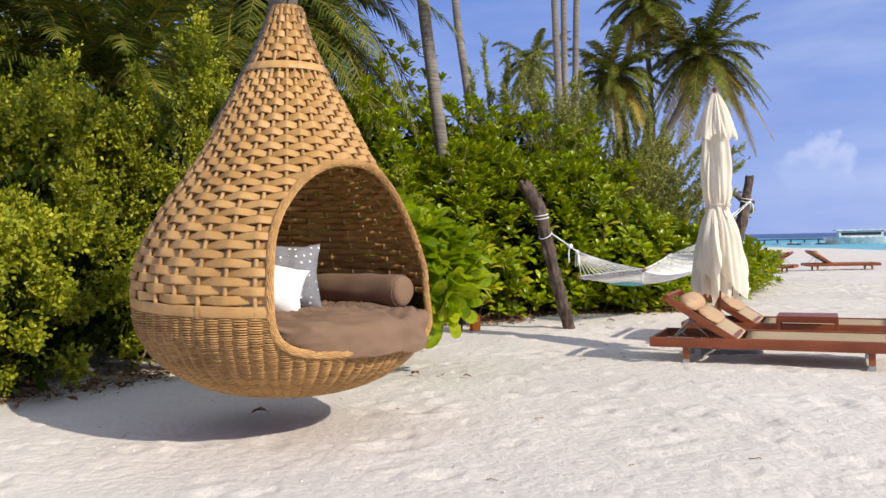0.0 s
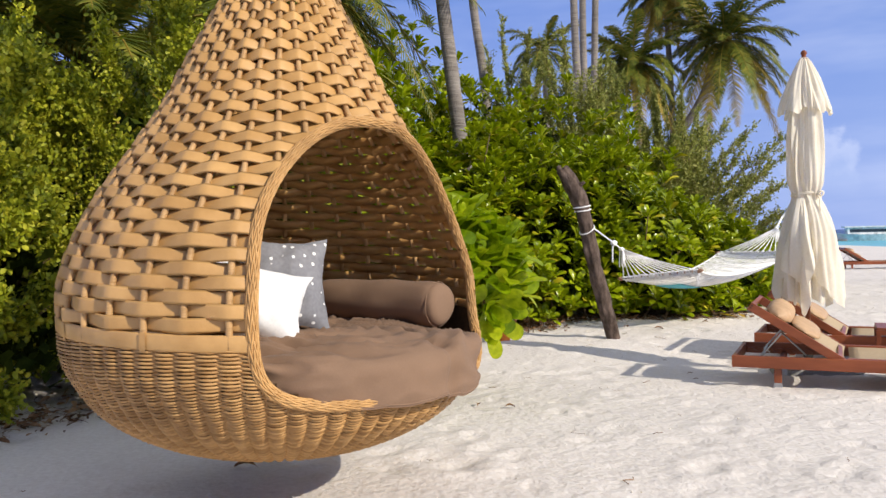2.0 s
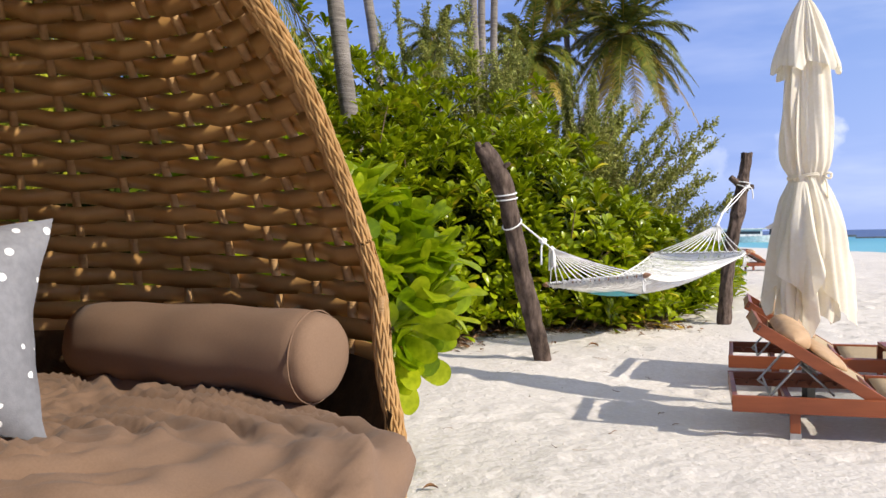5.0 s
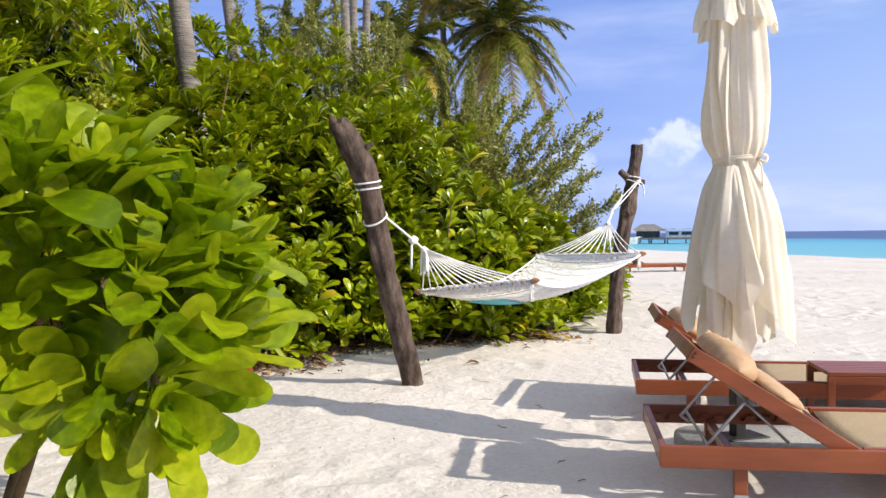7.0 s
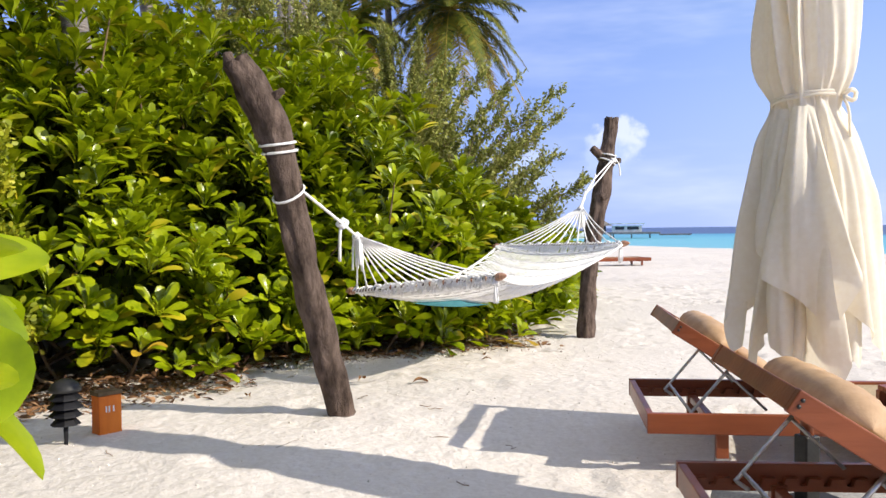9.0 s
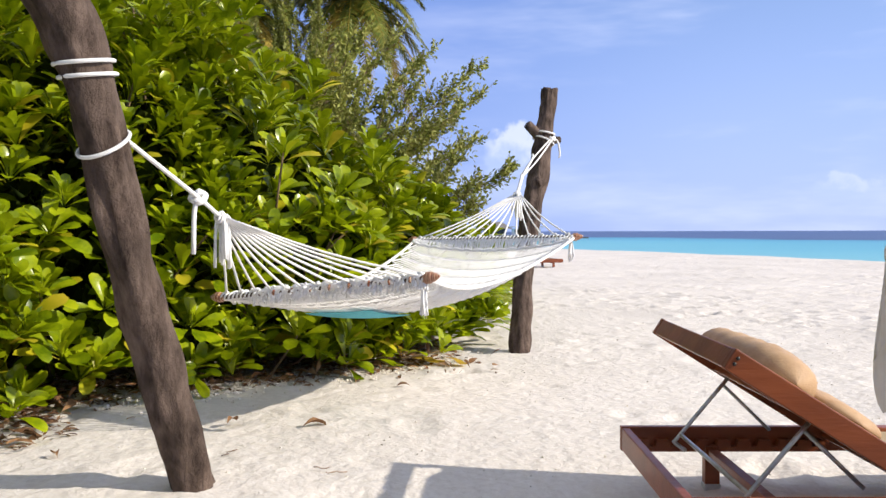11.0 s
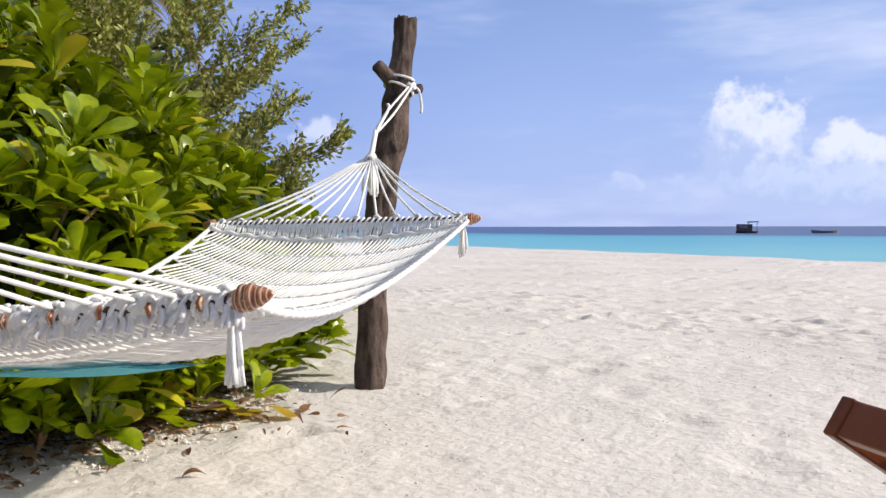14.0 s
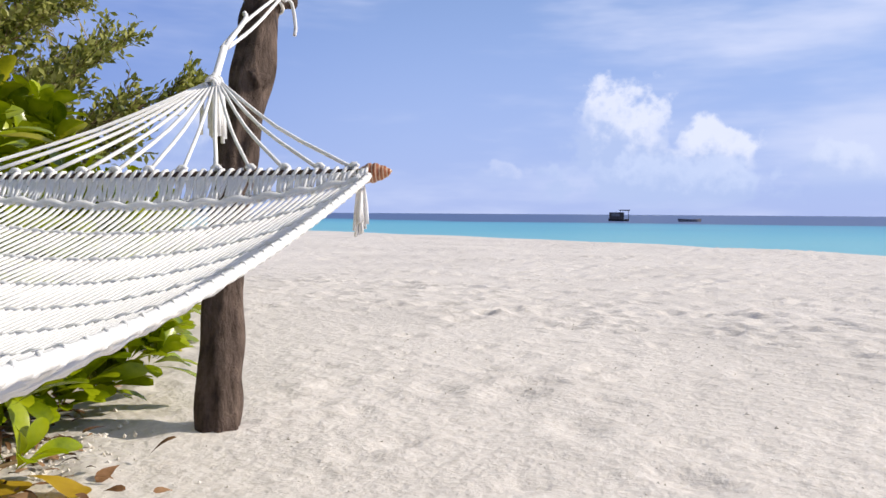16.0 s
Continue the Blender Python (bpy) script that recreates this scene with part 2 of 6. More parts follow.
BARK = material("grey brown bare wood", (0.032, 0.021, 0.017), (0.12, 0.087, 0.071), 20, 0.85, 0.8, 55, 0.12, stretch=(1, 1, 0.4), detail=9, third=(0.20, 0.148, 0.122), blotch=5, blotch_amount=0.42, depth=0.014)
ROPE = material("white cotton rope", (0.83, 0.825, 0.82), (0.92, 0.915, 0.91), 80, 0.85, 0.25, 260, 0.15, blotch=5, blotch_amount=0.06)
TEAK = material("oiled red teak", (0.17, 0.040, 0.012), (0.32, 0.088, 0.030), 7, 0.42, 0.15, 60, 0.4, stretch=(0.12, 1, 1), per_object=0.08, blotch=2, blotch_amount=0.18, coat=0.1)
MESHCLOTH = material("beige sling mesh", (0.40, 0.31, 0.20), (0.50, 0.39, 0.26), 90, 0.85, 0.3, 420, 0.15, blotch=3, blotch_amount=0.06)
PILLOWTAN = material("tan leathery headrest", (0.44, 0.28, 0.16), (0.55, 0.37, 0.22), 20, 0.6, 0.1, 120, 0.3, blotch=4, blotch_amount=0.08)
STEEL = material("brushed steel", (0.42, 0.42, 0.41), (0.62, 0.62, 0.60), 30, 0.38, 0.1, 200, 0.5, metal=0.9)
CREAM = material("cream umbrella canvas", (0.90, 0.835, 0.70), (0.95, 0.90, 0.785), 40, 0.85, 0.15, 420, 0.12, through=0.32, blotch=3, blotch_amount=0.05)
STONE = material("grey terrazzo stone", (0.24, 0.235, 0.225), (0.46, 0.45, 0.43), 70, 0.8, 0.3, 150, 0.2, blotch=5, blotch_amount=0.12)
LEAF = material("glossy sea lettuce leaf", (0.088, 0.142, 0.003), (0.258, 0.325, 0.004), 9, 0.27, 0.12, 60, 0.42, per_island=0.17, through=0.25, third=(0.42, 0.47, 0.012), blotch=0.8, blotch_amount=0.2)
TWIGLEAF = material("small olive shrub leaf", (0.13, 0.16, 0.028), (0.30, 0.32, 0.062), 6, 0.5, 0.0, 60, 0.35, per_island=0.2, through=0.26, third=(0.46, 0.44, 0.13), blotch=0.7, blotch_amount=0.2)
LIMELEAF = material("small yellow green shrub leaf", (0.12, 0.155, 0.010), (0.30, 0.33, 0.016), 6, 0.5, 0.0, 60, 0.3, per_island=0.2, through=0.25, third=(0.54, 0.50, 0.04), blotch=0.7, blotch_amount=0.25)
PALMLEAF = material("palm leaflet", (0.030, 0.052, 0.008), (0.12, 0.15, 0.02), 4, 0.42, 0.0, 60, 0.3, per_island=0.15, through=0.16, third=(0.27, 0.23, 0.035), blotch=0.6, blotch_amount=0.25)
TRUNK = material("grey ringed palm bark", (0.16, 0.135, 0.118), (0.32, 0.285, 0.255), 5, 0.9, 0.8, 14, 0.1, stretch=(0.5, 0.5, 6), blotch=1.2, blotch_amount=0.25, depth=0.03)
STEM = material("green brown shrub stem", (0.10, 0.068, 0.036), (0.22, 0.155, 0.085), 14, 0.8, 0.5, 60, 0.2, stretch=(1, 1, 0.3))
LITTER = material("dry brown fallen leaf", (0.07, 0.035, 0.018), (0.24, 0.125, 0.06), 12, 0.8, 0.2, 60, 0.2, per_island=0.25, third=(0.36, 0.22, 0.12))


def second_relief(m, scale, strength, distance):
    """Adds a finer relief on top of a material's own."""
    n, l = m.node_tree.nodes, m.node_tree.links
    first = [x for x in n if x.bl_idname == "ShaderNodeBump"][0]
    nz, b, co = n.new("ShaderNodeTexNoise"), n.new("ShaderNodeBump"), n.new("ShaderNodeTexCoord")
    nz.inputs["Scale"].default_value, nz.inputs["Detail"].default_value, nz.inputs["Roughness"].default_value = scale, 4.0, 0.7
    l.new(co.outputs["Object"], nz.inputs["Vector"])
    b.inputs["Strength"].default_value, b.inputs["Distance"].default_value = strength, distance
    l.new(nz.outputs["Fac"], b.inputs["Height"])
    l.new(b.outputs[0], first.inputs["Normal"])


second_relief(BARK, 120, 0.9, 0.01)
second_relief(SAND, 85, 0.55, 0.012)
second_relief(SAND, 38, 0.22, 0.02)


def dents(m, scale, strength, distance, lo=0.56, hi=0.64):
    """Sparse trodden dents over the whole beach."""
    n, l = m.node_tree.nodes, m.node_tree.links
    first = [x for x in n if x.bl_idname == "ShaderNodeBump" and not x.inputs["Normal"].is_linked]
    nz, b, co = n.new("ShaderNodeTexNoise"), n.new("ShaderNodeBump"), n.new("ShaderNodeTexCoord")
    nz.inputs["Scale"].default_value, nz.inputs["Detail"].default_value, nz.inputs["Roughness"].default_value = scale, 4.0, 0.55
    l.new(co.outputs["Object"], nz.inputs["Vector"])
    r = ramp(n, [(lo, (1, 1, 1)), (hi, (0, 0, 0))])
    l.new(nz.outputs["Fac"], r.inputs[0])
    b.inputs["Strength"].default_value, b.inputs["Distance"].default_value = strength, distance
    l.new(r.outputs[0], b.inputs["Height"])
    l.new(b.outputs[0], first[0].inputs["Normal"])


dents(SAND, 6.5, 0.9, 0.035)
dents(SAND, 11.0, 0.22, 0.02, 0.42, 0.72)


def water_material():
    m = bpy.data.materials.new("lagoon water")
    m.use_nodes = True
    n, l = m.node_tree.nodes, m.node_tree.links
    p = n["Principled BSDF"]
    co, sep = n.new("ShaderNodeTexCoord"), n.new("ShaderNodeSeparateXYZ")
    l.new(co.outputs["Object"], sep.inputs[0])
    nz = n.new("ShaderNodeTexNoise")
    nz.inputs["Scale"].default_value, nz.inputs["Detail"].default_value = 0.012, 5
    l.new(co.outputs["Object"], nz.inputs["Vector"])
    add = n.new("ShaderNodeMath")
    add.operation = "MULTIPLY_ADD"
    add.inputs[1].default_value = 110.0
    l.new(nz.outputs["Fac"], add.inputs[0])
    l.new(sep.outputs["X"], add.inputs[2])
    mr = n.new("ShaderNodeMapRange")
    mr.inputs["From Min"].default_value, mr.inputs["From Max"].default_value = 60, 330
    l.new(add.outputs[0], mr.inputs["Value"])
    r = ramp(n, [(0.0, (0.24, 0.56, 0.60)), (0.30, (0.12, 0.45, 0.57)), (0.52, (0.06, 0.33, 0.50)), (0.60, (0.045, 0.085, 0.22))])
    l.new(mr.outputs[0], r.inputs[0])
    l.new(r.outputs[0], p.inputs["Base Color"])
    p.inputs["Roughness"].default_value, p.inputs["Specular IOR Level"].default_value = 0.35, 0.12
    wv, b = n.new("ShaderNodeTexNoise"), n.new("ShaderNodeBump")
    wv.inputs["Scale"].default_value, wv.inputs["Detail"].default_value = 1.4, 6
    l.new(co.outputs["Object"], wv.inputs["Vector"])
    b.inputs["Strength"].default_value, b.inputs["Distance"].default_value = 0.5, 0.1
    l.new(wv.outputs["Fac"], b.inputs["Height"])
    l.new(b.outputs[0], p.inputs["Normal"])
    return m


WATER = water_material()

# ---- ground and sea ----
rng = np.random.default_rng(7)


def smoothstep(a, b, x):
    t = np.clip((x - a) / (b - a), 0, 1)
    return t * t * (3 - 2 * t)


def shore(y):
    """The x at which the sand breaks towards the sea."""
    return np.interp(y, [-400, -20, 8, 17, 24, 31, 44, 60, 90, 140, 400], [-60, 8, 20, 24.3, 26.8, 27.9, 29.8, 31, 33.5, 36, 10])


WAVES = [(rng.uniform(0, 2 * np.pi), rng.uniform(0.35, 1.6), rng.uniform(0, 2 * np.pi)) for _ in range(14)]
RIPPLES = [(rng.uniform(0, 2 * np.pi), rng.uniform(3, 11), rng.uniform(0, 2 * np.pi)) for _ in range(22)]
PITS = np.column_stack([rng.uniform(-4, 10.6, 3400), rng.uniform(1.5, 20.6, 3400), rng.gamma(2.2, 0.014, 3400) + 0.028, rng.uniform(0.2, 0.9, 3400), rng.uniform(0, np.pi, 3400)])


# older, wider footprints towards the water
STEPS = np.column_stack([rng.uniform(8.5, 26, 5200), rng.uniform(6, 36, 5200), rng.gamma(2.4, 0.014, 5200) + 0.065, rng.uniform(0.3, 0.95, 5200), rng.uniform(0, np.pi, 5200)])


def ground_z(x, y, fine=True):
    x, y = np.asarray(x, float), np.asarray(y, float)
    near = np.exp(-(((x - 5) / 14) ** 2 + ((y - 10) / 18) ** 2))
    z = np.zeros_like(x)
    for a, k, ph in WAVES:
        z = z + 0.0045 * np.sin(k * (x * np.cos(a) + y * np.sin(a)) + ph)
    z = z - 0.085 * np.exp(-(((x - 2.6) / 1.3) ** 2 + ((y - 10.3) / 1.1) ** 2))
    z = z + 0.05 * smoothstep(-1.5, -5, x)
    for a, k, ph in RIPPLES:
        z = z + 0.0006 * near * np.sin(k * (x * np.cos(a) + y * np.sin(a)) + ph) * (1 if fine else 0)
    off = x - shore(y)
    z = z - 0.06 * smoothstep(-9, 0, off) + 0.05 * np.exp(-((off + 1.2) / 1.6) ** 2) - 1.9 * smoothstep(0.2, 9, off) - 3.0 * smoothstep(9, 400, off)
    return z


def build_ground():
    def spaced(lo, fine_lo, fine_hi, mid_hi, hi, step):
        left = fine_lo - np.geomspace(step, fine_lo - lo, 46)[::-1]
        mid = np.arange(fine_hi, mid_hi, 0.1) + 0.1
        right = mid[-1] + np.geomspace(0.12, hi - mid[-1], 46)
        return np.concatenate([left, np.arange(fine_lo, fine_hi + step / 2, step), mid, right])

    xs, ys = spaced(-4500, -4.2, 11.0, 26.0, 4500, 0.052), spaced(-4500, 1.2, 21.0, 36.0, 4500, 0.056)
    X, Y = np.meshgrid(xs, ys)
    Z = ground_z(X, Y)
    for px, py, pr, pd, pa in np.concatenate([PITS, STEPS]):
        i0, i1 = np.searchsorted(xs, px - 4 * pr), np.searchsorted(xs, px + 4 * pr)
        j0, j1 = np.searchsorted(ys, py - 4 * pr), np.searchsorted(ys, py + 4 * pr)
        dx, dy = X[j0:j1, i0:i1] - px, Y[j0:j1, i0:i1] - py
        u, v = dx * np.cos(pa) + dy * np.sin(pa), -dx * np.sin(pa) + dy * np.cos(pa)
        q = np.sqrt((u / 1.7) ** 2 + v**2) / pr
        Z[j0:j1, i0:i1] += pd * min(0.026, 0.32 * pr) * (-np.exp(-(q**2) * 1.6) + 0.55 * np.exp(-((q - 1.35) ** 2) * 5))
    ny, nx = X.shape
    idx = np.arange(nx * ny).reshape(ny, nx)
    faces = np.stack([idx[:-1, :-1], idx[:-1, 1:], idx[1:, 1:], idx[1:, :-1]], -1).reshape(-1, 4)
    me = make_mesh("ground", np.stack([X, Y, Z], -1).reshape(-1, 3), faces, SAND)
    tagged(new("ground", me), "white coral sand trodden into shallow dents", "sand", kind="structure")


build_ground()
g = Geo()
g.add([(-4500, -4500, -0.95), (4500, -4500, -0.95), (4500, 4500, -0.95), (-4500, 4500, -0.95)], [(0, 1, 2, 3)])
tagged(part("water", g, WATER), "turquoise lagoon turning deep blue beyond the reef", "sea", kind="structure")

# ---- hanging woven nest ----
NX, NY = -1.112, 5.82
UPPER = smooth_line([(1.013, 0.92), (1.016, 1.05), (1.0, 1.16), (0.922, 1.37), (0.80, 1.58), (0.66, 1.78), (0.535, 1.98), (0.43, 2.19), (0.315, 2.40), (0.218, 2.60), (0.152, 2.76), (0.098, 2.93)], 240)
BOWL = smooth_line([(1.013, 0.92), (1.004, 0.80), (0.965, 0.70), (0.86, 0.55), (0.70, 0.435), (0.50, 0.355), (0.25, 0.31), (0.02, 0.30)], 200)


def along(profile, s):
    """Radius, height and outward normal of a profile at arc lengths s from its start."""
    d = np.r_[0, np.cumsum(np.hypot(*np.diff(profile, axis=0).T))]
    r, z = np.interp(s, d, profile[:, 0]), np.interp(s, d, profile[:, 1])
    t = np.gradient(profile, axis=0)
    t /= np.linalg.norm(t, axis=1)[:, None]
    up = 1 if profile[-1, 1] > profile[0, 1] else -1
    return r, z, np.interp(s, d, t[:, 1] * up), np.interp(s, d, -t[:, 0] * up), d[-1]


def nest_radius(z):
    lo, hi = BOWL[::-1], UPPER
    return np.interp(z, np.r_[lo[:, 1], hi[1:, 1]], np.r_[lo[:, 0], hi[1:, 0]])


# the mouth: a rounded opening, squarer at its foot and leaning over on one side
MOUTH, MOUTH_Z, MOUTH_H = radians(-38), 1.262, 0.590
MOUTH_SIDES = {(-1, 1): (radians(47.2), 2.4), (-1, -1): (radians(47.2), 6.0), (1, 1): (radians(59.0), 2.2), (1, -1): (radians(59.0), 3.4)}


def in_mouth(th, z, grow=0.0):
    th, z = np.broadcast_arrays(np.asarray(th, float), np.asarray(z, float))
    d = (th - MOUTH + np.pi) % (2 * np.pi) - np.pi
    out = np.zeros(d.shape, bool)
    for (sx, sz), (half, n) in MOUTH_SIDES.items():
        here = (np.where(d < 0, -1, 1) == sx) & (np.where(z < MOUTH_Z, -1, 1) == sz)
        out |= here & (np.abs(d / (half + grow)) ** n + np.abs((z - MOUTH_Z) / (MOUTH_H + grow)) ** n < 1)
    return out


def mouth_line(count):
    """Angles and heights round the mouth's edge."""
    a = np.linspace(0, 2 * np.pi, count, endpoint=False)
    th, z = [], []
    for c, q in zip(np.cos(a), np.sin(a)):
        half, n = MOUTH_SIDES[(1 if c >= 0 else -1, 1 if q >= 0 else -1)]
        k = (abs(c) ** n + abs(q) ** n) ** (-1 / n)
        th.append(MOUTH + half * c * k)
        z.append(MOUTH_Z + MOUTH_H * q * k)
    return np.array(th), np.array(z)


def ring_strip(geo, th, rr, zz, cut, closed_section):
    """Quads between stacked rings; rr, zz: (sections, angles)."""
    k, n = rr.shape
    v = np.stack([NX + rr * np.cos(th), NY + rr * np.sin(th), zz], -1).reshape(-1, 3)
    f = []
    for a in range(k if closed_section else k - 1):
        b = (a + 1) % k
        for j in range(n):
            if not cut[j]:
                q = (j + 1) % n
                f.append((a * n + j, a * n + q, b * n + q, b * n + j))
    return geo.add(v, f)


BACKING = material("dark brown backing for wicker gaps", (0.05, 0.03, 0.015), (0.10, 0.06, 0.03), 20, 0.7, 0.2, 90, 0.2)
WOUND = material("wicker wound stake", (0.34, 0.19, 0.075), (0.54, 0.33, 0.145), 14, 0.5, 0.9, 150, 0.35, stretch=(0.12, 0.12, 1), blotch_amount=0.15, depth=0.006)
nest = thing("hanging_nest_daybed", "teardrop hanging daybed woven of tan bands and wicker", "daybed", (NX, NY, 0.33))


def build_nest():
    *_, length = along(UPPER, 0.0)
    pitch, row = 0.0555, 0
    s = 0.087
    while s < length - 0.03:
        r0, z0, nr, nz, _ = along(UPPER, s)
        stakes = 36 if z0 < 2.47 else 18
        th = np.arange(stakes * 8) * 2 * np.pi / (stakes * 8)
        if 2.47 < z0 < 2.545:
            s += pitch
            row += 1
            continue
        half = 0.5 * pitch * (1.09 + 0.03 * np.sin(row * 2.3))
        amp = 0.0195 if stakes == 36 else 0.0145
        ph = stakes / 2 * th + np.pi * row
        bulge = amp * (0.75 * (2 / np.pi) * np.arcsin(np.clip(np.cos(ph), -1, 1)) + 0.25 * np.cos(ph))
        wob = 0.0025 * np.sin(3 * th + row) + 0.0015 * np.sin(7 * th + 2.1 * row)
        secs = [(-half, 0.0), (-half * 0.6, 0.0016), (half * 0.6, 0.0016), (half, 0.0), (0.0, -0.0028)]
        rr, zz = [], []
        for ds, dn in secs:
            r1, z1, *_ = along(UPPER, s + ds)
            rr.append(r1 + (bulge + dn) * nr)
            zz.append(z1 + (bulge + dn) * nz + wob)
        g = Geo()
        thm = th + (th[1] - th[0]) / 2
        ring_strip(g, th, np.array(rr), np.array(zz), in_mouth(thm, z0, -0.01) | in_mouth(thm, z0 - 0.022, -0.012), True)
        part("band", g, BAND, nest)
        s += pitch
        row += 1
    # smooth collar rings at the foot, the waist and the top
    for z_lo, z_hi, dn, mat in ((0.908, 0.975, 0.016, BAND), (2.48, 2.535, 0.020, BAND), (2.915, 2.945, 0.010, BAND)):
        th = np.arange(288) * 2 * np.pi / 288
        zs = np.array([z_lo, z_lo + 0.006, z_hi - 0.006, z_hi, z_hi, z_lo])
        dd = np.array([dn - 0.004, dn, dn, dn - 0.004, dn - 0.012, dn - 0.012])
        rr = (nest_radius(zs) + dd)[:, None] + 0 * th + 0.002 * np.cos(18 * th)
        g = Geo()
        ring_strip(g, th, rr, zs[:, None] + 0 * th, in_mouth(th + 0.01, (z_lo + z_hi) / 2), True)
        part("collar", g, mat, nest)
    for k in range(12):
        a = (k + 0.35) * 2 * np.pi / 12
        if in_mouth(np.array([a]), np.array([0.94]), 0.05)[0]:
            continue
        w = np.linspace(a - 0.014, a + 0.014, 5)
        g = Geo()
        zs = np.array([0.90, 0.906, 0.971, 0.977])
        rr = nest_radius(zs) + np.array([0.014, 0.0205, 0.0205, 0.014])
        vs = np.stack([NX + rr[:, None] * np.cos(w), NY + rr[:, None] * np.sin(w), zs[:, None] + 0 * w], -1).reshape(-1, 3)
        g.add(vs, [(i * 5 + j, i * 5 + j + 1, i * 5 + 6 + j, i * 5 + 5 + j) for i in range(3) for j in range(4)])
        part("collar_wrap", g, BAND, nest)
    g = Geo()
    th = np.arange(48) * 2 * np.pi / 48
    ring_strip(g, th, np.array([[0.103], [0.098], [0.05], [0.0]]) + 0 * th, np.array([[2.935], [2.947], [2.945], [2.942]]) + 0 * th, th > 99, False)
    part("cap", g, BAND, nest)
    # stakes
    for k in range(36):
        a = k * 2 * np.pi / 36
        s = np.linspace(0, length, 70)
        r, z, nr, nz, _ = along(UPPER, s)
        keep = ~in_mouth(np.full_like(z, a), z, -0.015)
        if k % 2:
            keep &= z < 2.5
        runs, run = [], []
        for i in range(len(s)):
            if keep[i]:
                run.append(i)
            if (not keep[i] or i == len(s) - 1) and run:
                runs.append(run)
                run = []
        for run in runs:
            if len(run) > 2:
                g = Geo()
                p = np.stack([NX + r[run] * np.cos(a), NY + r[run] * np.sin(a), z[run]], -1)
                tube(g, p, np.interp(z[run], [0.9, 2.9], [0.0150, 0.0105]), 8)
                part("stake", g, WOUND, nest)
    # finely woven bowl over ribs
    *_, blen = along(BOWL, 0.0)
    th = np.arange(72 * 4) * 2 * np.pi / (72 * 4)
    g = Geo()
    for row, s in enumerate(np.arange(0.004, blen - 0.05, 0.0076)):
        r0, z0, nr, nz, _ = along(BOWL, s)
        amp = 0.0125 * min(1.0, r0 / 0.45) + 0.001
        wave = np.cos(36 * th + np.pi * row)
        rib = amp * np.sign(wave) * np.abs(wave) ** 0.7 + 0.0010 * np.sin(5 * th + row) + 0.0012 * np.sin(23 * th + 1.7 * row)
        cut = in_mouth(th + 0.01, z0, -0.005)
        rr, zz = [], []
        for ds, dn in ((-0.0052, -0.003), (0.0, 0.0045), (0.0052, -0.003)):
            r1, z1, *_ = along(BOWL, s + ds)
            rr.append(r1 + (rib + dn) * nr)
            zz.append(z1 + (rib + dn) * nz)
        ring_strip(g, th, np.array(rr), np.array(zz), cut, False)
    part("wicker_bowl", g, WICKER, nest, "fine tan wicker bowl over upright ribs")
    # added dark sheet behind the strands, so that their gaps look shaded
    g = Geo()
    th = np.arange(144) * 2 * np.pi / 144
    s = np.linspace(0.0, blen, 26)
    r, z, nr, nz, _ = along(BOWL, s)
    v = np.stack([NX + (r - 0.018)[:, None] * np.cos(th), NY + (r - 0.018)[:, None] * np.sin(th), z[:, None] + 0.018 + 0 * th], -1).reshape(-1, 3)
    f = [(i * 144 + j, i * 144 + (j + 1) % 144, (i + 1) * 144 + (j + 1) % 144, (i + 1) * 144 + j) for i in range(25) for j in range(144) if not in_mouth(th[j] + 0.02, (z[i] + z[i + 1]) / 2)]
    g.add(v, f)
    part("gap_backing", g, BACKING, nest, "dark sheet added behind the wicker to fill its gaps")
    # plaited rim round the mouth
    th, z = mouth_line(720)
    pts = np.stack([NX + nest_radius(z) * np.cos(th), NY + nest_radius(z) * np.sin(th), z], -1)
    d = np.r_[0, np.cumsum(np.linalg.norm(np.diff(pts, axis=0), axis=1))]
    u = np.linspace(0, d[-1], 300, endpoint=False)
    pts = np.stack([np.interp(u, d, pts[:, i]) for i in range(3)], -1)
    ext = np.concatenate([pts[-3:], pts, pts[:3]])
    tan = np.gradient(ext, axis=0)[3:-3]
    tan /= np.linalg.norm(tan, axis=1)[:, None]
    outw = pts - np.array([NX, NY, 0])
    outw[:, 2] = 0.25
    outw -= tan * (outw * tan).sum(1)[:, None]
    outw /= np.linalg.norm(outw, axis=1)[:, None]
    side = np.cross(tan, outw)
    g = Geo()
    tube(g, pts, 0.017, 8, closed=True)
    part("rim_core", g, WICKER, nest)
    # fourteen cords laid round the core, each of two strands twisted together
    m = 900
    f = np.arange(m) / m * 300
    i0, w = f.astype(int) % 300, (f % 1)[:, None]
    fine = [q[i0] * (1 - w) + q[(i0 + 1) % 300] * w for q in (pts, outw, side)]
    twists = round(d[-1] / 0.15)
    for k in range(14):
        b = k * 2 * np.pi / 14 + 0.3
        mid = fine[0] + fine[1] * math.sin(b) * 0.0195 + fine[2] * math.cos(b) * 0.0195
        across, out = fine[2] * -math.sin(b) + fine[1] * math.cos(b), fine[1] * math.sin(b) + fine[2] * math.cos(b)
        for strand in (0, np.pi):
            a = 2 * np.pi * twists * np.arange(m) / m * (1 if k % 2 else -1) + strand + k * 1.1
            q = mid + across * np.cos(a)[:, None] * 0.0043 + out * np.sin(a)[:, None] * 0.0034
            g = Geo()
            tube(g, q, 0.0044 * (1 + 0.06 * np.sin(np.arange(m) * 0.9 + k)), 5, closed=True)
            part("rim_strand", g, WICKER, nest)


build_nest()


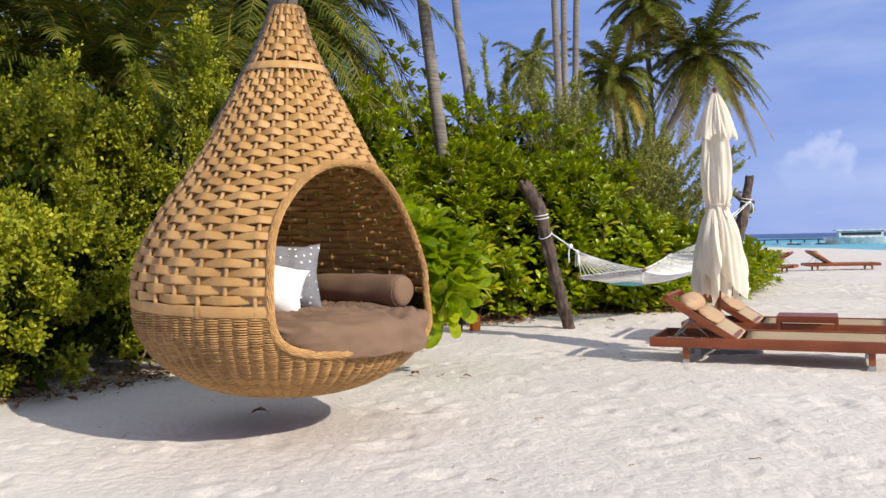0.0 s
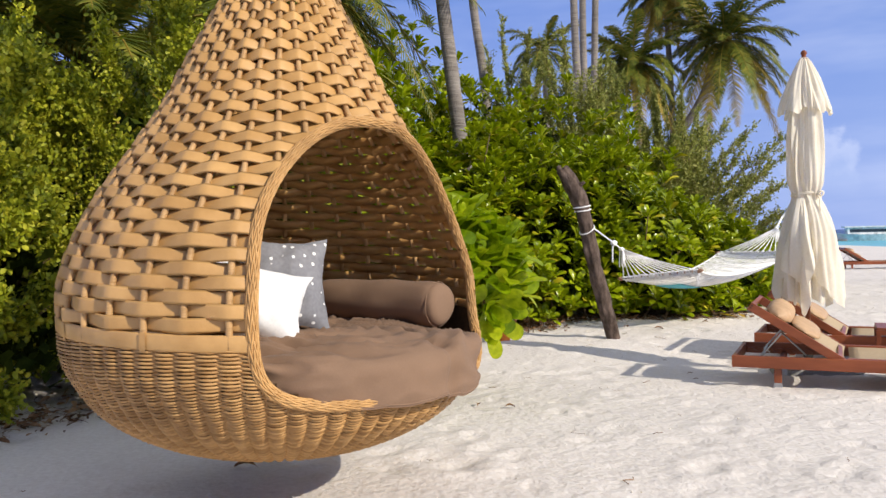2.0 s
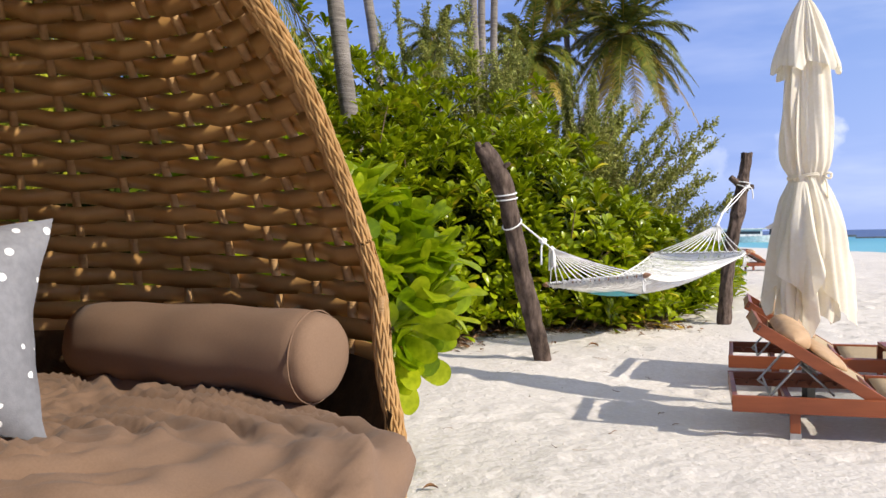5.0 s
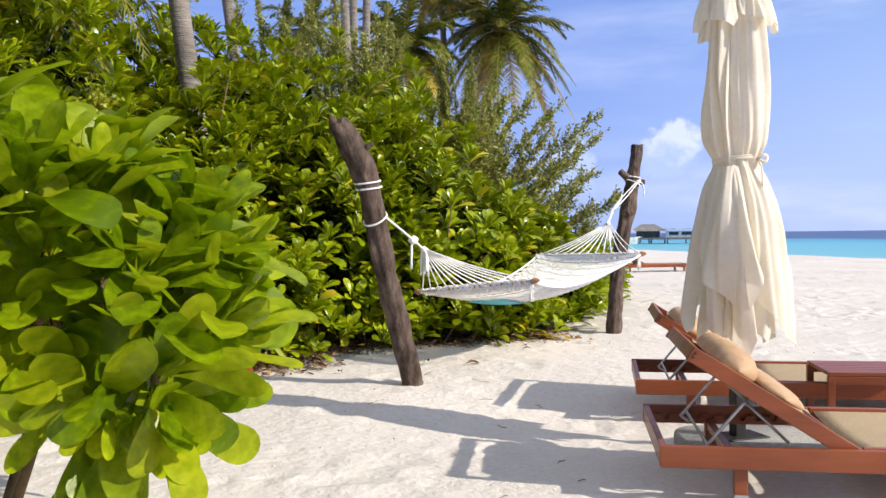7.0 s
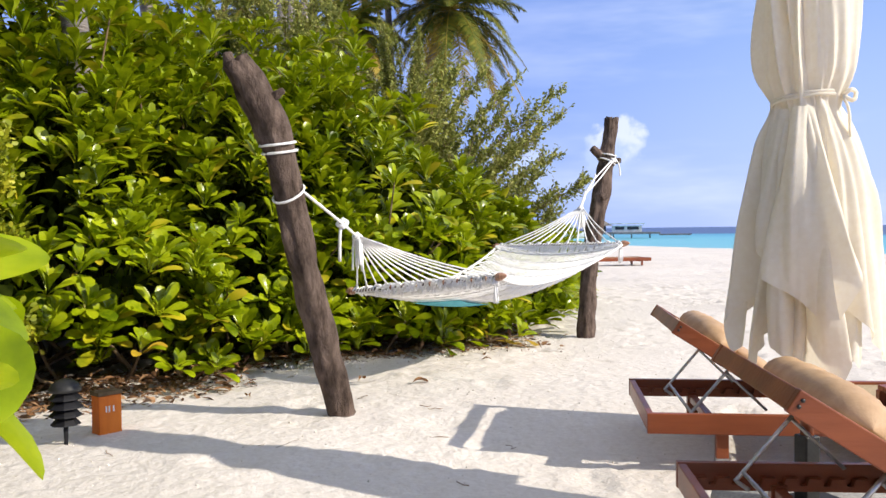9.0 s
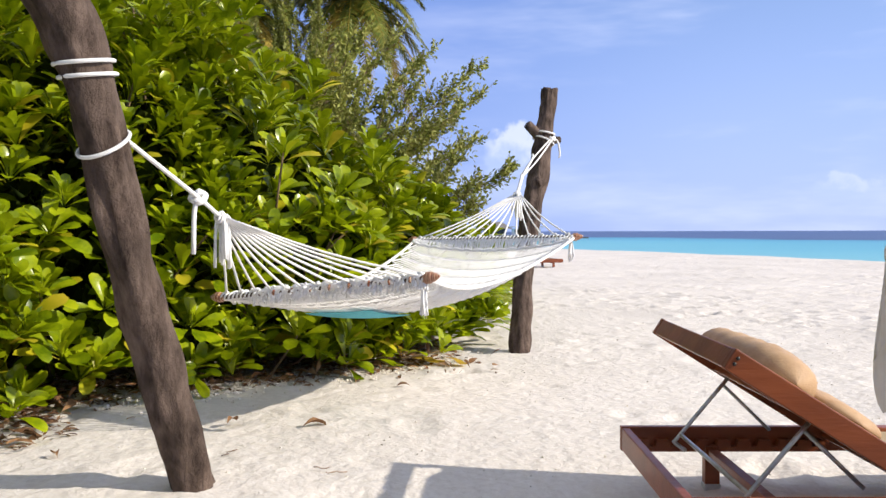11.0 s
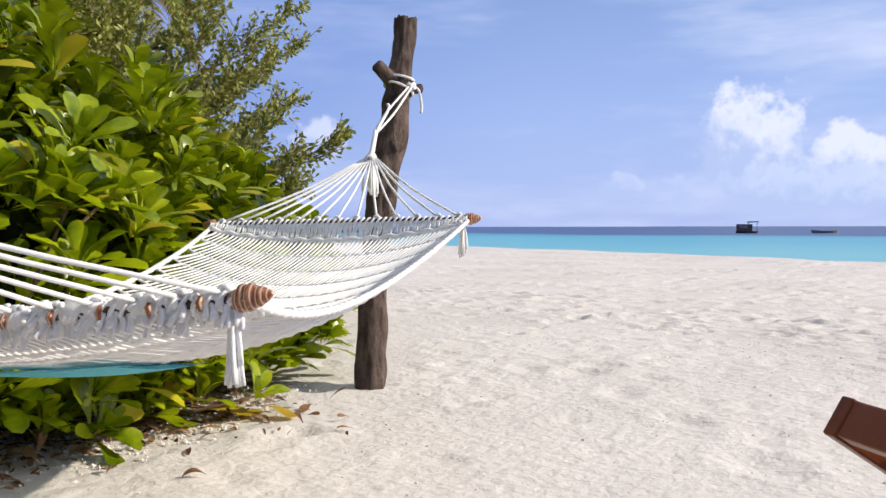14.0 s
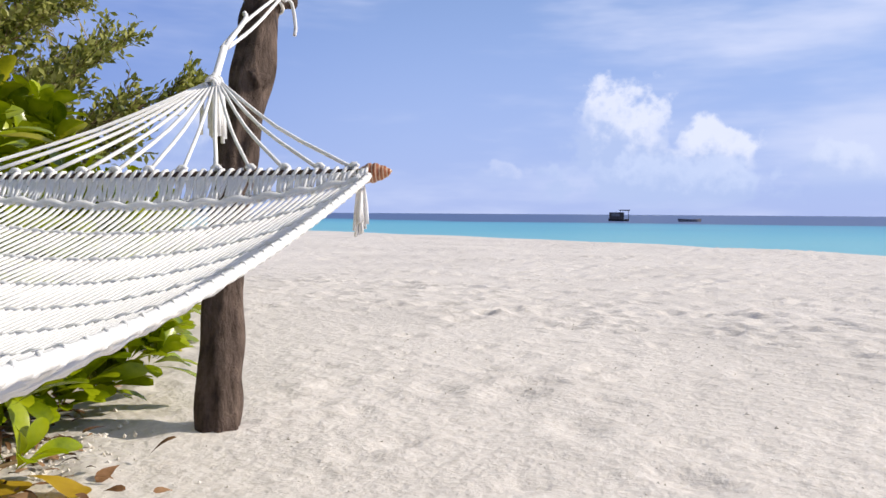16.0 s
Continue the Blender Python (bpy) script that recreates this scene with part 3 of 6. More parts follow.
def soft(v, scale, amount, seed=0.0):
    return amount * noise.noise(Vector((v[0] * scale + seed, v[1] * scale, v[2] * scale)))


def crease(deg, r, z, lap):
    a = soft((deg * 0.030 + r * 2.0, r * 11 + 2.0 * math.sin(deg * 0.045) + z * 6, 1.0), 1.3, 1.0)
    b = soft((deg * 0.10 + z * 4, r * 3, 4.0), 1.6, 1.0)
    return 0.0195 * (0.8 - 2.4 * abs(a)) * min(1.0, r / 0.5) + 0.012 * b * lap + soft((deg * 0.25, r * 16, z * 12), 1.0, 0.004)


def build_cushion():
    """A mattress that fills the bowl and laps over the rim at the mouth."""
    nt, ns = 260, 84
    th = np.arange(nt) * 2 * np.pi / nt
    deg = (np.degrees(th) + 180) % 360 - 180
    edge = np.interp(deg, [-180, -100, -86, -76, -60, -45, -36, -28, -20, -12, -5, 4, 20, 45, 180], [0.92, 0.92, 0.95, 0.98, 1.015, 1.04, 1.045, 1.045, 1.045, 1.03, 0.98, 0.90, 0.86, 0.90, 0.92])
    edge = np.convolve(np.r_[edge[-6:], edge, edge[:6]], np.ones(5) / 5, "same")[6:-6]
    low = np.interp(deg, [-180, -95, -82, -76, -66, -58, -46, -36, -31, -26, -20, -12, -4, 180], [0.76, 0.80, 0.74, 0.68, 0.635, 0.618, 0.605, 0.612, 0.61, 0.59, 0.59, 0.64, 0.76, 0.76])
    lap = smoothstep(0.95, 1.02, edge)
    g, rows = Geo(), []
    for i in range(ns):
        u = i / (ns - 1)
        flat = min(u / 0.62, 1.0)
        r0 = edge * flat * 0.94
        x0, y0 = NX + r0 * np.cos(th), NY + r0 * np.sin(th)
        top = 0.842 + 0.02 * (1 - flat**2) + 0.03 * np.exp(-(((x0 + 1.12) / 0.34) ** 2 + ((y0 - 5.5) / 0.34) ** 2)) + 0.03 * np.exp(-(((deg + 16) / 9) ** 2 + ((r0 - 0.9) / 0.14) ** 2))
        top = top - 0.02 * smoothstep(0.7, 1.0, flat)
        if u < 0.62:
            r, z = r0, top
        else:
            w = (u - 0.62) / 0.38
            r = edge * (0.94 + 0.06 * np.sin(min(w * 1.9, 1) * np.pi / 2)) - 0.03 * w * lap - 0.05 * w * (1 - lap)
            z = top - (top - low) * w**1.55
        # broad hollows, long creases that run along the front edge, and short puckers near it
        wr = np.array([soft((np.cos(t) * r[j], np.sin(t) * r[j], z[j]), 4, 0.014) + crease(deg[j], r[j], z[j], lap[j]) for j, t in enumerate(th)])
        wr = wr - 0.03 * np.exp(-(((deg + 32) / 1.8) ** 2)) * (u > 0.55)
        r, z = r + wr * (0.25 + 0.75 * (u > 0.58)) * min(1.0, flat * 3), z + wr * (1.5 if u < 0.62 else 0.5)
        rows.append(np.stack([NX + r * np.cos(th), NY + r * np.sin(th), z], -1))
    g.add(np.concatenate(rows), [(i * nt + j, i * nt + (j + 1) % nt, (i + 1) * nt + (j + 1) % nt, (i + 1) * nt + j) for i in range(ns - 1) for j in range(nt)])
    root = thing("mattress", "taupe fabric mattress draped over the nest's rim", "mattress", (NX, NY, 0.66))
    part("cover", g, TAUPE, root)
    hem = rows[-2][(deg > -80) & (deg < 2)]
    hem = hem[np.argsort(np.arctan2(hem[:, 1] - NY, hem[:, 0] - NX))]
    g = Geo()
    tube(g, hem, 0.0045, 6)
    part("hem", g, TAUPE, root)


build_cushion()


def build_bolster():
    root = thing("bolster_pillow", "dark taupe cylindrical bolster lying on the mattress", "bolster", (-0.68, 6.34, 0.83))
    a, b, rad = np.array([-0.275, 6.05, 0.947]), np.array([-1.02, 6.55, 0.955]), 0.122
    ax = (b - a) / np.linalg.norm(b - a)
    u = np.linspace(0, 1, 40)
    prof = [(0.0, 0.0), (0.0, 0.045), (0.003, 0.080), (0.010, 0.100), (0.022, 0.112), (0.036, 0.119), (0.046, 0.1185), (0.052, rad)] + [(t, rad + 0.003 * math.sin(t * 20)) for t in np.linspace(0.08, 0.80, 18)] + [(0.86, 0.112), (0.885, 0.06), (0.888, 0.0)]
    n1 = np.cross(ax, (0, 0, 1)); n1 /= np.linalg.norm(n1)
    n2 = np.cross(n1, ax)
    g, n = Geo(), 48
    v = []
    for t, r in prof:
        for j in range(n):
            w = 2 * np.pi * j / n
            rr = r * (1 + 0.02 * math.sin(3 * w + t * 9) + soft((t * 3, math.cos(w), math.sin(w)), 2.0, 0.05)) * (1 - 0.06 * max(0, -math.sin(w)))
            v.append(a + ax * t + (n1 * math.cos(w) + n2 * math.sin(w)) * rr)
    g.add(v, [(i * n + j, i * n + (j + 1) % n, (i + 1) * n + (j + 1) % n, (i + 1) * n + j) for i in range(len(prof) - 1) for j in range(n)])
    part("cover", g, TAUPE, root)
    for t in (0.047,):
        g = Geo()
        w = np.linspace(0, 2 * np.pi, 60, endpoint=False)
        tube(g, a + ax * t + (n1 * np.cos(w)[:, None] + n2 * np.sin(w)[:, None]) * 0.1205, 0.0022, 6, closed=True)
        part("seam", g, TAUPE, root)


build_bolster()


def pillow_geo(width, height, thick, m, seed=0.0, pinch=0.12, dent=0.0):
    n, v, f = 22, [], []
    for side in (1, -1):
        for i in range(n):
            for j in range(n):
                x, y = i / (n - 1) * 2 - 1, j / (n - 1) * 2 - 1
                ed = (1 - abs(x) ** 2.3) * (1 - abs(y) ** 2.3)
                k = 1 - pinch * (1 - x * x) * abs(y) ** 3 + soft((x * 2.4, side * 0.1, y), 1.3, 0.03, seed)
                kk = 1 - pinch * (1 - y * y) * abs(x) ** 3 + soft((y * 2.4, side * 0.1, x), 1.3, 0.03, seed + 4)
                p = Vector((x * width / 2 * kk, side * thick / 2 * max(ed, 0) ** 0.7 * (1 - dent * math.exp(-((x - 0.35) ** 2 * 9 + (y - 0.25) ** 2 * 4))), y * height / 2 * k))
                p.y += (soft((x * 2, y * 2, side), 1.6, 0.03, seed) + soft((x * 5, y * 5, side), 1.6, 0.012, seed)) * ed
                v.append(tuple(m @ p))
        o = 0 if side == 1 else n * n
        for i in range(n - 1):
            for j in range(n - 1):
                q = (o + i * n + j, o + (i + 1) * n + j, o + (i + 1) * n + j + 1, o + i * n + j + 1)
                f.append(q if side == -1 else tuple(reversed(q)))
    return Geo().add(v, f)


def dotted_material():
    m = material("grey cloth with white dots", (0.20, 0.20, 0.22), (0.26, 0.26, 0.28), 50, 0.9, 0.2, 400, 0.1)
    n, l = m.node_tree.nodes, m.node_tree.links
    p = n["Principled BSDF"]
    src = p.inputs["Base Color"].links[0].from_socket
    vo, co, lt, mix = n.new("ShaderNodeTexVoronoi"), n.new("ShaderNodeTexCoord"), n.new("ShaderNodeMath"), n.new("ShaderNodeMix")
    vo.inputs["Scale"].default_value, vo.inputs["Randomness"].default_value = 22, 0.35
    l.new(co.outputs["Object"], vo.inputs["Vector"])
    lt.operation = "LESS_THAN"
    lt.inputs[1].default_value = 0.2
    l.new(vo.outputs["Distance"], lt.inputs[0])
    mix.data_type = "RGBA"
    l.new(lt.outputs[0], mix.inputs["Factor"])
    l.new(src, mix.inputs[6])
    mix.inputs[7].default_value = (0.8, 0.8, 0.8, 1)
    l.new(mix.outputs[2], p.inputs["Base Color"])
    return m


solo("pillow", pillow_geo(0.50, 0.38, 0.27, pose(-1.135, 5.37, 1.03, -30, 14, 16), 3, 0.16, 0.5), WHITE_CLOTH, "plump white pillow leaning in the nest", "pillow")
solo("pillow", pillow_geo(0.45, 0.47, 0.20, pose(-1.045, 5.60, 1.10, -20, 4, 22), 5, 0.14), dotted_material(), "grey pillow with white dots leaning in the nest", "pillow")

# ---- posts ----


def post(name, pts, radii, label, seed, knots=()):
    root = thing(name, label, "post", (*pts[0][:2], 0.0))
    line = smooth_line(np.column_stack([pts, radii]), 90)
    n, v = 32, []
    tan, s, u = frames_along(line[:, :3])
    for i, (x, y, z, r) in enumerate(line):
        for j in range(n):
            w = 2 * np.pi * j / n
            k = 1 + soft((math.cos(w) * 1.3, math.sin(w) * 1.3, z * 3.2), 1.5, 0.30, seed) + soft((math.cos(w) * 5, math.sin(w) * 5, z * 2.5), 1.0, 0.05, seed) + soft((math.cos(w) * 3, math.sin(w) * 3, z * 7), 1.0, 0.05 + 0.14 * float(smoothstep(1.5, 1.9, z)), seed)
            v.append(np.array((x, y, z)) + (s[i] * math.cos(w) + u[i] * math.sin(w)) * r * k)
    top = np.array(line[-1, :3]) + tan[-1] * 0.012
    v.append(top)
    m = len(line)
    f = [(i * n + j, i * n + (j + 1) % n, (i + 1) * n + (j + 1) % n, (i + 1) * n + j) for i in range(m - 1) for j in range(n)]
    f += [((m - 1) * n + j, (m - 1) * n + (j + 1) % n, m * n) for j in range(n)]
    for j in range(n):
        v[(m - 1) * n + j] = v[(m - 1) * n + j] + tan[-1] * soft((j * 0.7, seed, 0), 1.0, 0.05)
    part("trunk", Geo().add(v, f), BARK, root)
    for base, tip, r0, r1 in knots:
        g = Geo()
        b, t = np.array(base), np.array(tip)
        q = [b + (t - b) * k for k in (0, 0.35, 0.7, 0.95, 1.0)]
        tube(g, q, [r0 * 1.25, r0, (r0 + r1) / 2, r1 * 1.05, r1 * 0.8], 12)
        part("branch_stub", g, BARK, root)
    return line


LINE_A = post("hammock_post", [(1.80, 11.90, -0.25), (1.785, 11.90, -0.02), (1.640, 11.826, 0.536), (1.50, 11.747, 1.082), (1.402, 11.677, 1.545), (1.335, 11.655, 1.756), (1.235, 11.633, 1.951), (1.145, 11.615, 2.09)],
                      [0.092, 0.088, 0.085, 0.082, 0.083, 0.096, 0.094, 0.070], "crooked grey-brown wooden post leaning over the sand, rope wound round", 3.1,
                      [((1.30, 11.62, 1.86), (1.40, 11.56, 1.93), 0.03, 0.018), ((1.12, 11.62, 2.05), (1.10, 11.60, 2.13), 0.035, 0.025)])
LINE_B = post("hammock_post", [(4.97, 14.57, -0.25), (4.982, 14.577, -0.02), (5.035, 14.633, 0.278), (5.096, 14.694, 0.619), (5.189, 14.755, 1.041), (5.303, 14.80, 1.479), (5.391, 14.831, 1.817), (5.447, 14.855, 2.048), (5.50, 14.885, 2.335)],
                      [0.093, 0.09, 0.088, 0.086, 0.086, 0.094, 0.085, 0.072, 0.066], "upright grey-brown wooden post with cut branch stubs, rope tied on", 8.4,
                      [((5.41, 14.83, 1.86), (5.24, 14.86, 2.01), 0.05, 0.04), ((5.40, 14.82, 1.86), (5.54, 14.76, 1.87), 0.038, 0.03), ((5.28, 14.74, 1.46), (5.34, 14.70, 1.49), 0.05, 0.028)])


# ---- hammock ----
def at_height(line, z):
    return np.array([np.interp(z, line[:, 2], line[:, i]) for i in range(4)])


def wrap(geo, line, z, turns=1, r=0.008, tilt=0.0, gap=0.02, aim=0.0):
    for k in range(turns):
        x, y, zz, rad = at_height(line, z + k * gap)
        ahead = at_height(line, z + 0.1)[:3] - at_height(line, z - 0.1)[:3]
        ahead /= np.linalg.norm(ahead)
        s = np.cross(ahead, (0, 1, 0)); s /= np.linalg.norm(s)
        u = np.cross(s, ahead)
        w = np.linspace(0, 2 * np.pi, 28, endpoint=False)
        p = np.array((x, y, zz)) + (s * np.cos(w)[:, None] + u * np.sin(w)[:, None]) * (rad * 1.06 + r) + ahead * (tilt * np.cos(w - aim))[:, None]
        tube(geo, p, r, 6, closed=True)


def build_hammock():
    root = thing("rope_hammock", "white cotton rope hammock with wooden spreader bars and shell ends", "hammock", (3.3, 12.9, 0.6))
    na, nb = np.array([2.108, 12.981, 0.690]), np.array([2.881, 11.989, 0.822])
    fa, fb = np.array([3.88, 14.334, 0.972]), np.array([4.672, 13.325, 0.998])
    near_knot, near_gather = np.array([1.846, 12.10, 1.186]), np.array([1.962, 12.195, 1.10])
    far_gather, far_knot = np.array([4.70, 14.15, 1.335]), np.array([4.86, 14.33, 1.50])

    def bed(u, v):
        """u from the near bar to the far bar, v across it."""
        a, b = na + (nb - na) * v, fa + (fb - fa) * v
        p = a + (b - a) * u
        sag = 0.175 * (4 * u * (1 - u)) ** 0.9 + (0.10 + 0.15 * u) * (4 * v * (1 - v)) ** 0.8 * (4 * u * (1 - u)) ** 0.35
        edge = (v - 0.5) * -0.12 * 4 * u * (1 - u)
        return p + (nb - na) * edge - np.array([0, 0, sag * (1 - 0.35 * u)])

    def off(p, d=0.0):
        return p + np.array([0, 0, d])

    rows, cols = 15, 58
    # woven net: flat cords slanting from one cross row to the next
    g = Geo()
    for k in range(rows):
        u0, u1 = 0.012 + 0.976 * k / rows, 0.012 + 0.976 * (k + 1) / rows
        lean = 2.2 / cols
        for j in range(cols):
            v0 = (j + 0.5) / cols
            jit = 0.12 / cols * math.sin(j * 7.1 + k * 3.3)
            v0 = max(v0 - lean * 0.5, 0.004)
            v1 = min(max(v0 + lean + jit, 0.004), 0.996)
            w = 0.0078 * (1 + 0.15 * math.sin(j * 3.7 + k))
            cross = (nb - na) / np.linalg.norm(nb - na)
            a, m, b = bed(u0, v0), bed((u0 + u1) / 2, (v0 + v1) / 2), bed(u1, v1)
            nrm = np.array([0, 0, 1.0])
            vs = []
            for q, lift in ((a, 0.0), (m, 0.004), (b, 0.0)):
                vs += [q - cross * w, q + nrm * (0.0045 + lift * 0.5), q + cross * w, q - nrm * (0.0045 - lift * 0.5)]
            f = []
            for s in range(2):
                for c in range(4):
                    d = (c + 1) % 4
                    f.append((s * 4 + c, s * 4 + d, s * 4 + 4 + d, s * 4 + 4 + c))
            g.add(vs, f)
    part("net", g, ROPE, root, kind="stuff")
    for k in range(1, rows):
        g = Geo()
        u = 0.012 + 0.976 * k / rows
        tube(g, [bed(u, v) + np.array([0, 0, 0.003 * math.sin(v * 140 + k)]) for v in np.linspace(0.0, 1, 90)], 0.0065, 5)
        part("cross_cord", g, ROPE, root)
    for v in (0.0, 1.0):
        g = Geo()
        tube(g, [bed(u, v) for u in np.linspace(0, 1, 40)], 0.010, 7)
        w = np.linspace(0, 1, 300)
        q = np.array([bed(u, v) for u in w])
        _, s, uu = frames_along(q)
        a = w * 2 * np.pi * 45
        tube(g, q + (s * np.cos(a)[:, None] + uu * np.sin(a)[:, None]) * 0.008, 0.005, 5)
        part("edge_rope", g, ROPE, root)
    # spreader bars, their lashing, fringe, shells and tassels
    for a, b, gather, end in ((na, nb, near_gather, "near"), (fa, fb, far_gather, "far")):
        ax = (b - a) / np.linalg.norm(b - a)
        g = Geo()
        tube(g, [a + (b - a) * t for t in np.linspace(-0.02, 1.02, 12)], 0.0135, 10)
        bar = part("spreader_bar", g, BARK, root, "brown wooden spreader bar lashed with cord")
        g = Geo()
        for t in np.linspace(0.02, 0.98, 46):
            c = a + (b - a) * t
            n1 = np.cross(ax, (0, 0, 1)); n1 /= np.linalg.norm(n1)
            n2 = np.cross(n1, ax)
            w = np.linspace(0, 2 * np.pi, 10, endpoint=False)
            tube(g, c + (n1 * np.cos(w)[:, None] + n2 * np.sin(w)[:, None]) * 0.017 + ax * 0.012 * np.sin(w)[:, None], 0.0055, 5, closed=True)
        part("lashing", g, ROPE, bar, kind="stuff")
        g = Geo()
        inward = bed(0.1, 0.5) - bed(0, 0.5) if end == "near" else bed(0.9, 0.5) - bed(1, 0.5)
        inward = inward / np.linalg.norm(inward)
        nfr = 120 if end == "near" else 170
        for k in range(nfr):
            t = (k + 0.5) / nfr
            c = a + (b - a) * t
            d = rng.uniform(0.042, 0.056) if end == "far" else rng.uniform(0.03, 0.06)
            sway = rng.uniform(-0.012, 0.012)
            drop = np.array([0, 0, -d])
            if end == "near":
                tip = c + inward * 0.12 + ax * sway + np.array([0, 0, 0.012])
                tube(g, smooth_line([c + np.array([0, 0, 0.014]), c + inward * 0.05 + np.array([0, 0, 0.034 + 0.01 * math.sin(k)]), tip], 6), 0.0062, 5)
            else:
                tube(g, smooth_line([c + inward * 0.012 + np.array([0, 0, 0.004]), bed(1 - d * 0.2, t) + ax * sway * 0.5 + np.array([0, 0, 0.022]), bed(1 - d * 0.42, min(max(t + sway, 0), 1)) + np.array([0, 0, 0.012])], 6), 0.0052, 5)
        if end == "near":
            for k in range(460):
                t = rng.uniform(0.18, 0.99)
                c = a + (b - a) * t
                d = np.array([rng.normal(0, 0.5), rng.normal(0, 0.5), rng.normal(-0.15, 0.7)])
                d /= np.linalg.norm(d)
                ln = rng.uniform(0.025, 0.055)
                tube(g, smooth_line([c + d * 0.012, c + d * ln * 0.7 + inward * 0.01, c + d * ln + np.array([0, 0, -0.018])], 4), 0.0068, 5)
        part("fringe", g, ROPE, root, kind="stuff")
        if end == "near":
            q = np.linspace(0.22, 0.965, 90)
            gw = Geo()
            tube(gw, a + (b - a) * q[:, None] + np.array([0, 0, 1.0]) * (0.008 + 0.006 * np.sin(q * 83))[:, None] + inward * 0.008, 0.0225 + 0.004 * np.sin(q * 131) + 0.003 * np.sin(q * 47), 9)
            part("bar_wrap", gw, ROPE, root, "white cotton wound over the bar")
            for t in np.linspace(0.30, 0.93, 8):
                c = a + (b - a) * t
                out = np.cross(ax, (0, 0, 1.0))
                out = out if out @ inward < 0 else -out
                gw = Geo()
                tube(gw, [c + out * 0.022 + np.array([0, 0, 0.012]), c + out * 0.031, c + out * 0.026 + np.array([0, 0, -0.016])], [0.005, 0.0075, 0.0045], 8)
                part("wooden_peg", gw, SHELL, root)
        # twisted collar row where the bed begins
        uu = 0.055 if end == "near" else 0.975
        g = Geo()
        tube(g, [bed(uu, v) + np.array([0, 0, 0.008 + 0.005 * math.sin(v * 90)]) for v in np.linspace(0.01, 0.99, 90)], 0.012, 6)
        part("collar_cord", g, ROPE, root)
        # cords from the gather to the bar
        for k in range(13):
            t = (k + 0.5) / 13
            c = a + (b - a) * t
            g = Geo()
            mid = (c + gather) / 2 - np.array([0, 0, 0.012])
            tube(g, smooth_line([c + np.array([0, 0, 0.014]), mid, gather + ax * (t - 0.5) * 0.05], 7), 0.0062, 6)
            tube(g, [c + ax * 0.012 * q + np.array([0, 0, 0.018 + 0.012 * (1 - abs(q))]) for q in (-1, -0.3, 0.3, 1)], 0.008, 6)
            part("clew_cord", g, ROPE, root)
        # shells on the bar's ends
        for p, way in ((a, -ax), (b, ax)):
            g, prof = Geo(), []
            for i in range(26):
                t = i / 25
                r = 0.033 * (math.sin(min(t * 2.6, 1.57)) * max(0.0, 1 - t) ** 0.62) + 0.005
                r *= 1 + 0.20 * abs(math.sin(t * 14)) * (1 - 0.3 * t)
                prof.append((t * 0.10, r))
            n1 = np.cross(way, (0, 0, 1)); n1 /= np.linalg.norm(n1)
            n2 = np.cross(n1, way)
            vs = [p + way * (-0.045 + t + 0.004 * math.sin(2 * np.pi * j / 18)) + (n1 * math.cos(2 * np.pi * j / 18) + n2 * math.sin(2 * np.pi * j / 18)) * r for t, r in prof for j in range(18)]
            g.add(vs, [(i * 18 + j, i * 18 + (j + 1) % 18, (i + 1) * 18 + (j + 1) % 18, (i + 1) * 18 + j) for i in range(25) for j in range(18)] + [tuple(range(25 * 18, 26 * 18))])
            part("shell", g, SHELL, root, "brown banded spiral shell")
        g = Geo()
        c = b - ax * 0.03
        for k in range(18):
            o = np.array([rng.uniform(-0.011, 0.011), rng.uniform(-0.011, 0.011), 0])
            ln = rng.uniform(0.13, 0.18)
            tube(g, smooth_line([c + np.array([0, 0, 0.0]), c + o + np.array([0, 0, -ln * 0.5]), c + o * 1.6 + np.array([rng.uniform(-0.008, 0.008), 0, -ln])], 6), 0.005, 5)
        part("tassel", g, ROPE, root)
        # gather: wrapped bundle with hanging ends
        out = gather - (a + b) / 2
        out[2] *= 0.6
        out /= np.linalg.norm(out)
        g = Geo()
        for k in range(6):
            w = np.linspace(0, 2 * np.pi, 14, endpoint=False)
            n1 = np.cross(out, (0, 0, 1)); n1 /= np.linalg.norm(n1)
            n2 = np.cross(n1, out)
            tube(g, gather + out * (k * 0.011 - 0.03) + (n1 * np.cos(w)[:, None] + n2 * np.sin(w)[:, None]) * (0.019 + 0.004 * math.sin(k * 2.1)), 0.0065, 6, closed=True)
        for k in range(14):
            o = np.array([rng.uniform(-0.03, 0.03), rng.uniform(-0.03, 0.03), 0])
            ln = rng.uniform(0.15, 0.23)
            tube(g, smooth_line([gather + np.array([0, 0, 0.03]), gather + o + np.array([0, 0, -0.02]), gather + o * 1.3 + np.array([0, 0, -ln])], 7), 0.0075, 5)
        part("gather", g, ROPE, root, "wrapped knot with hanging cord ends", kind="stuff")
    # hanging ropes to the posts
    g = Geo()
    xa = at_height(LINE_A, 1.385)
    tube(g, smooth_line([near_gather, near_knot, xa[:3] + np.array([0.06, 0.06, 0.02])], 12), 0.0095, 8)
    tube(g, smooth_line([near_knot + np.array([0.01, 0, 0.03]), near_knot + np.array([-0.03, 0.02, 0.0]), near_knot + np.array([0.0, -0.02, -0.02]), near_knot + np.array([0.03, 0.01, 0.01]), near_knot + np.array([0, 0.02, 0.03])], 20), 0.014, 7)
    tube(g, smooth_line([near_knot, near_knot + np.array([-0.02, -0.01, -0.06]), near_knot + np.array([-0.025, -0.01, -0.24])], 9), 0.0105, 7)
    wrap(g, LINE_A, 1.36, 1, 0.0075, 0.035, aim=2.4)
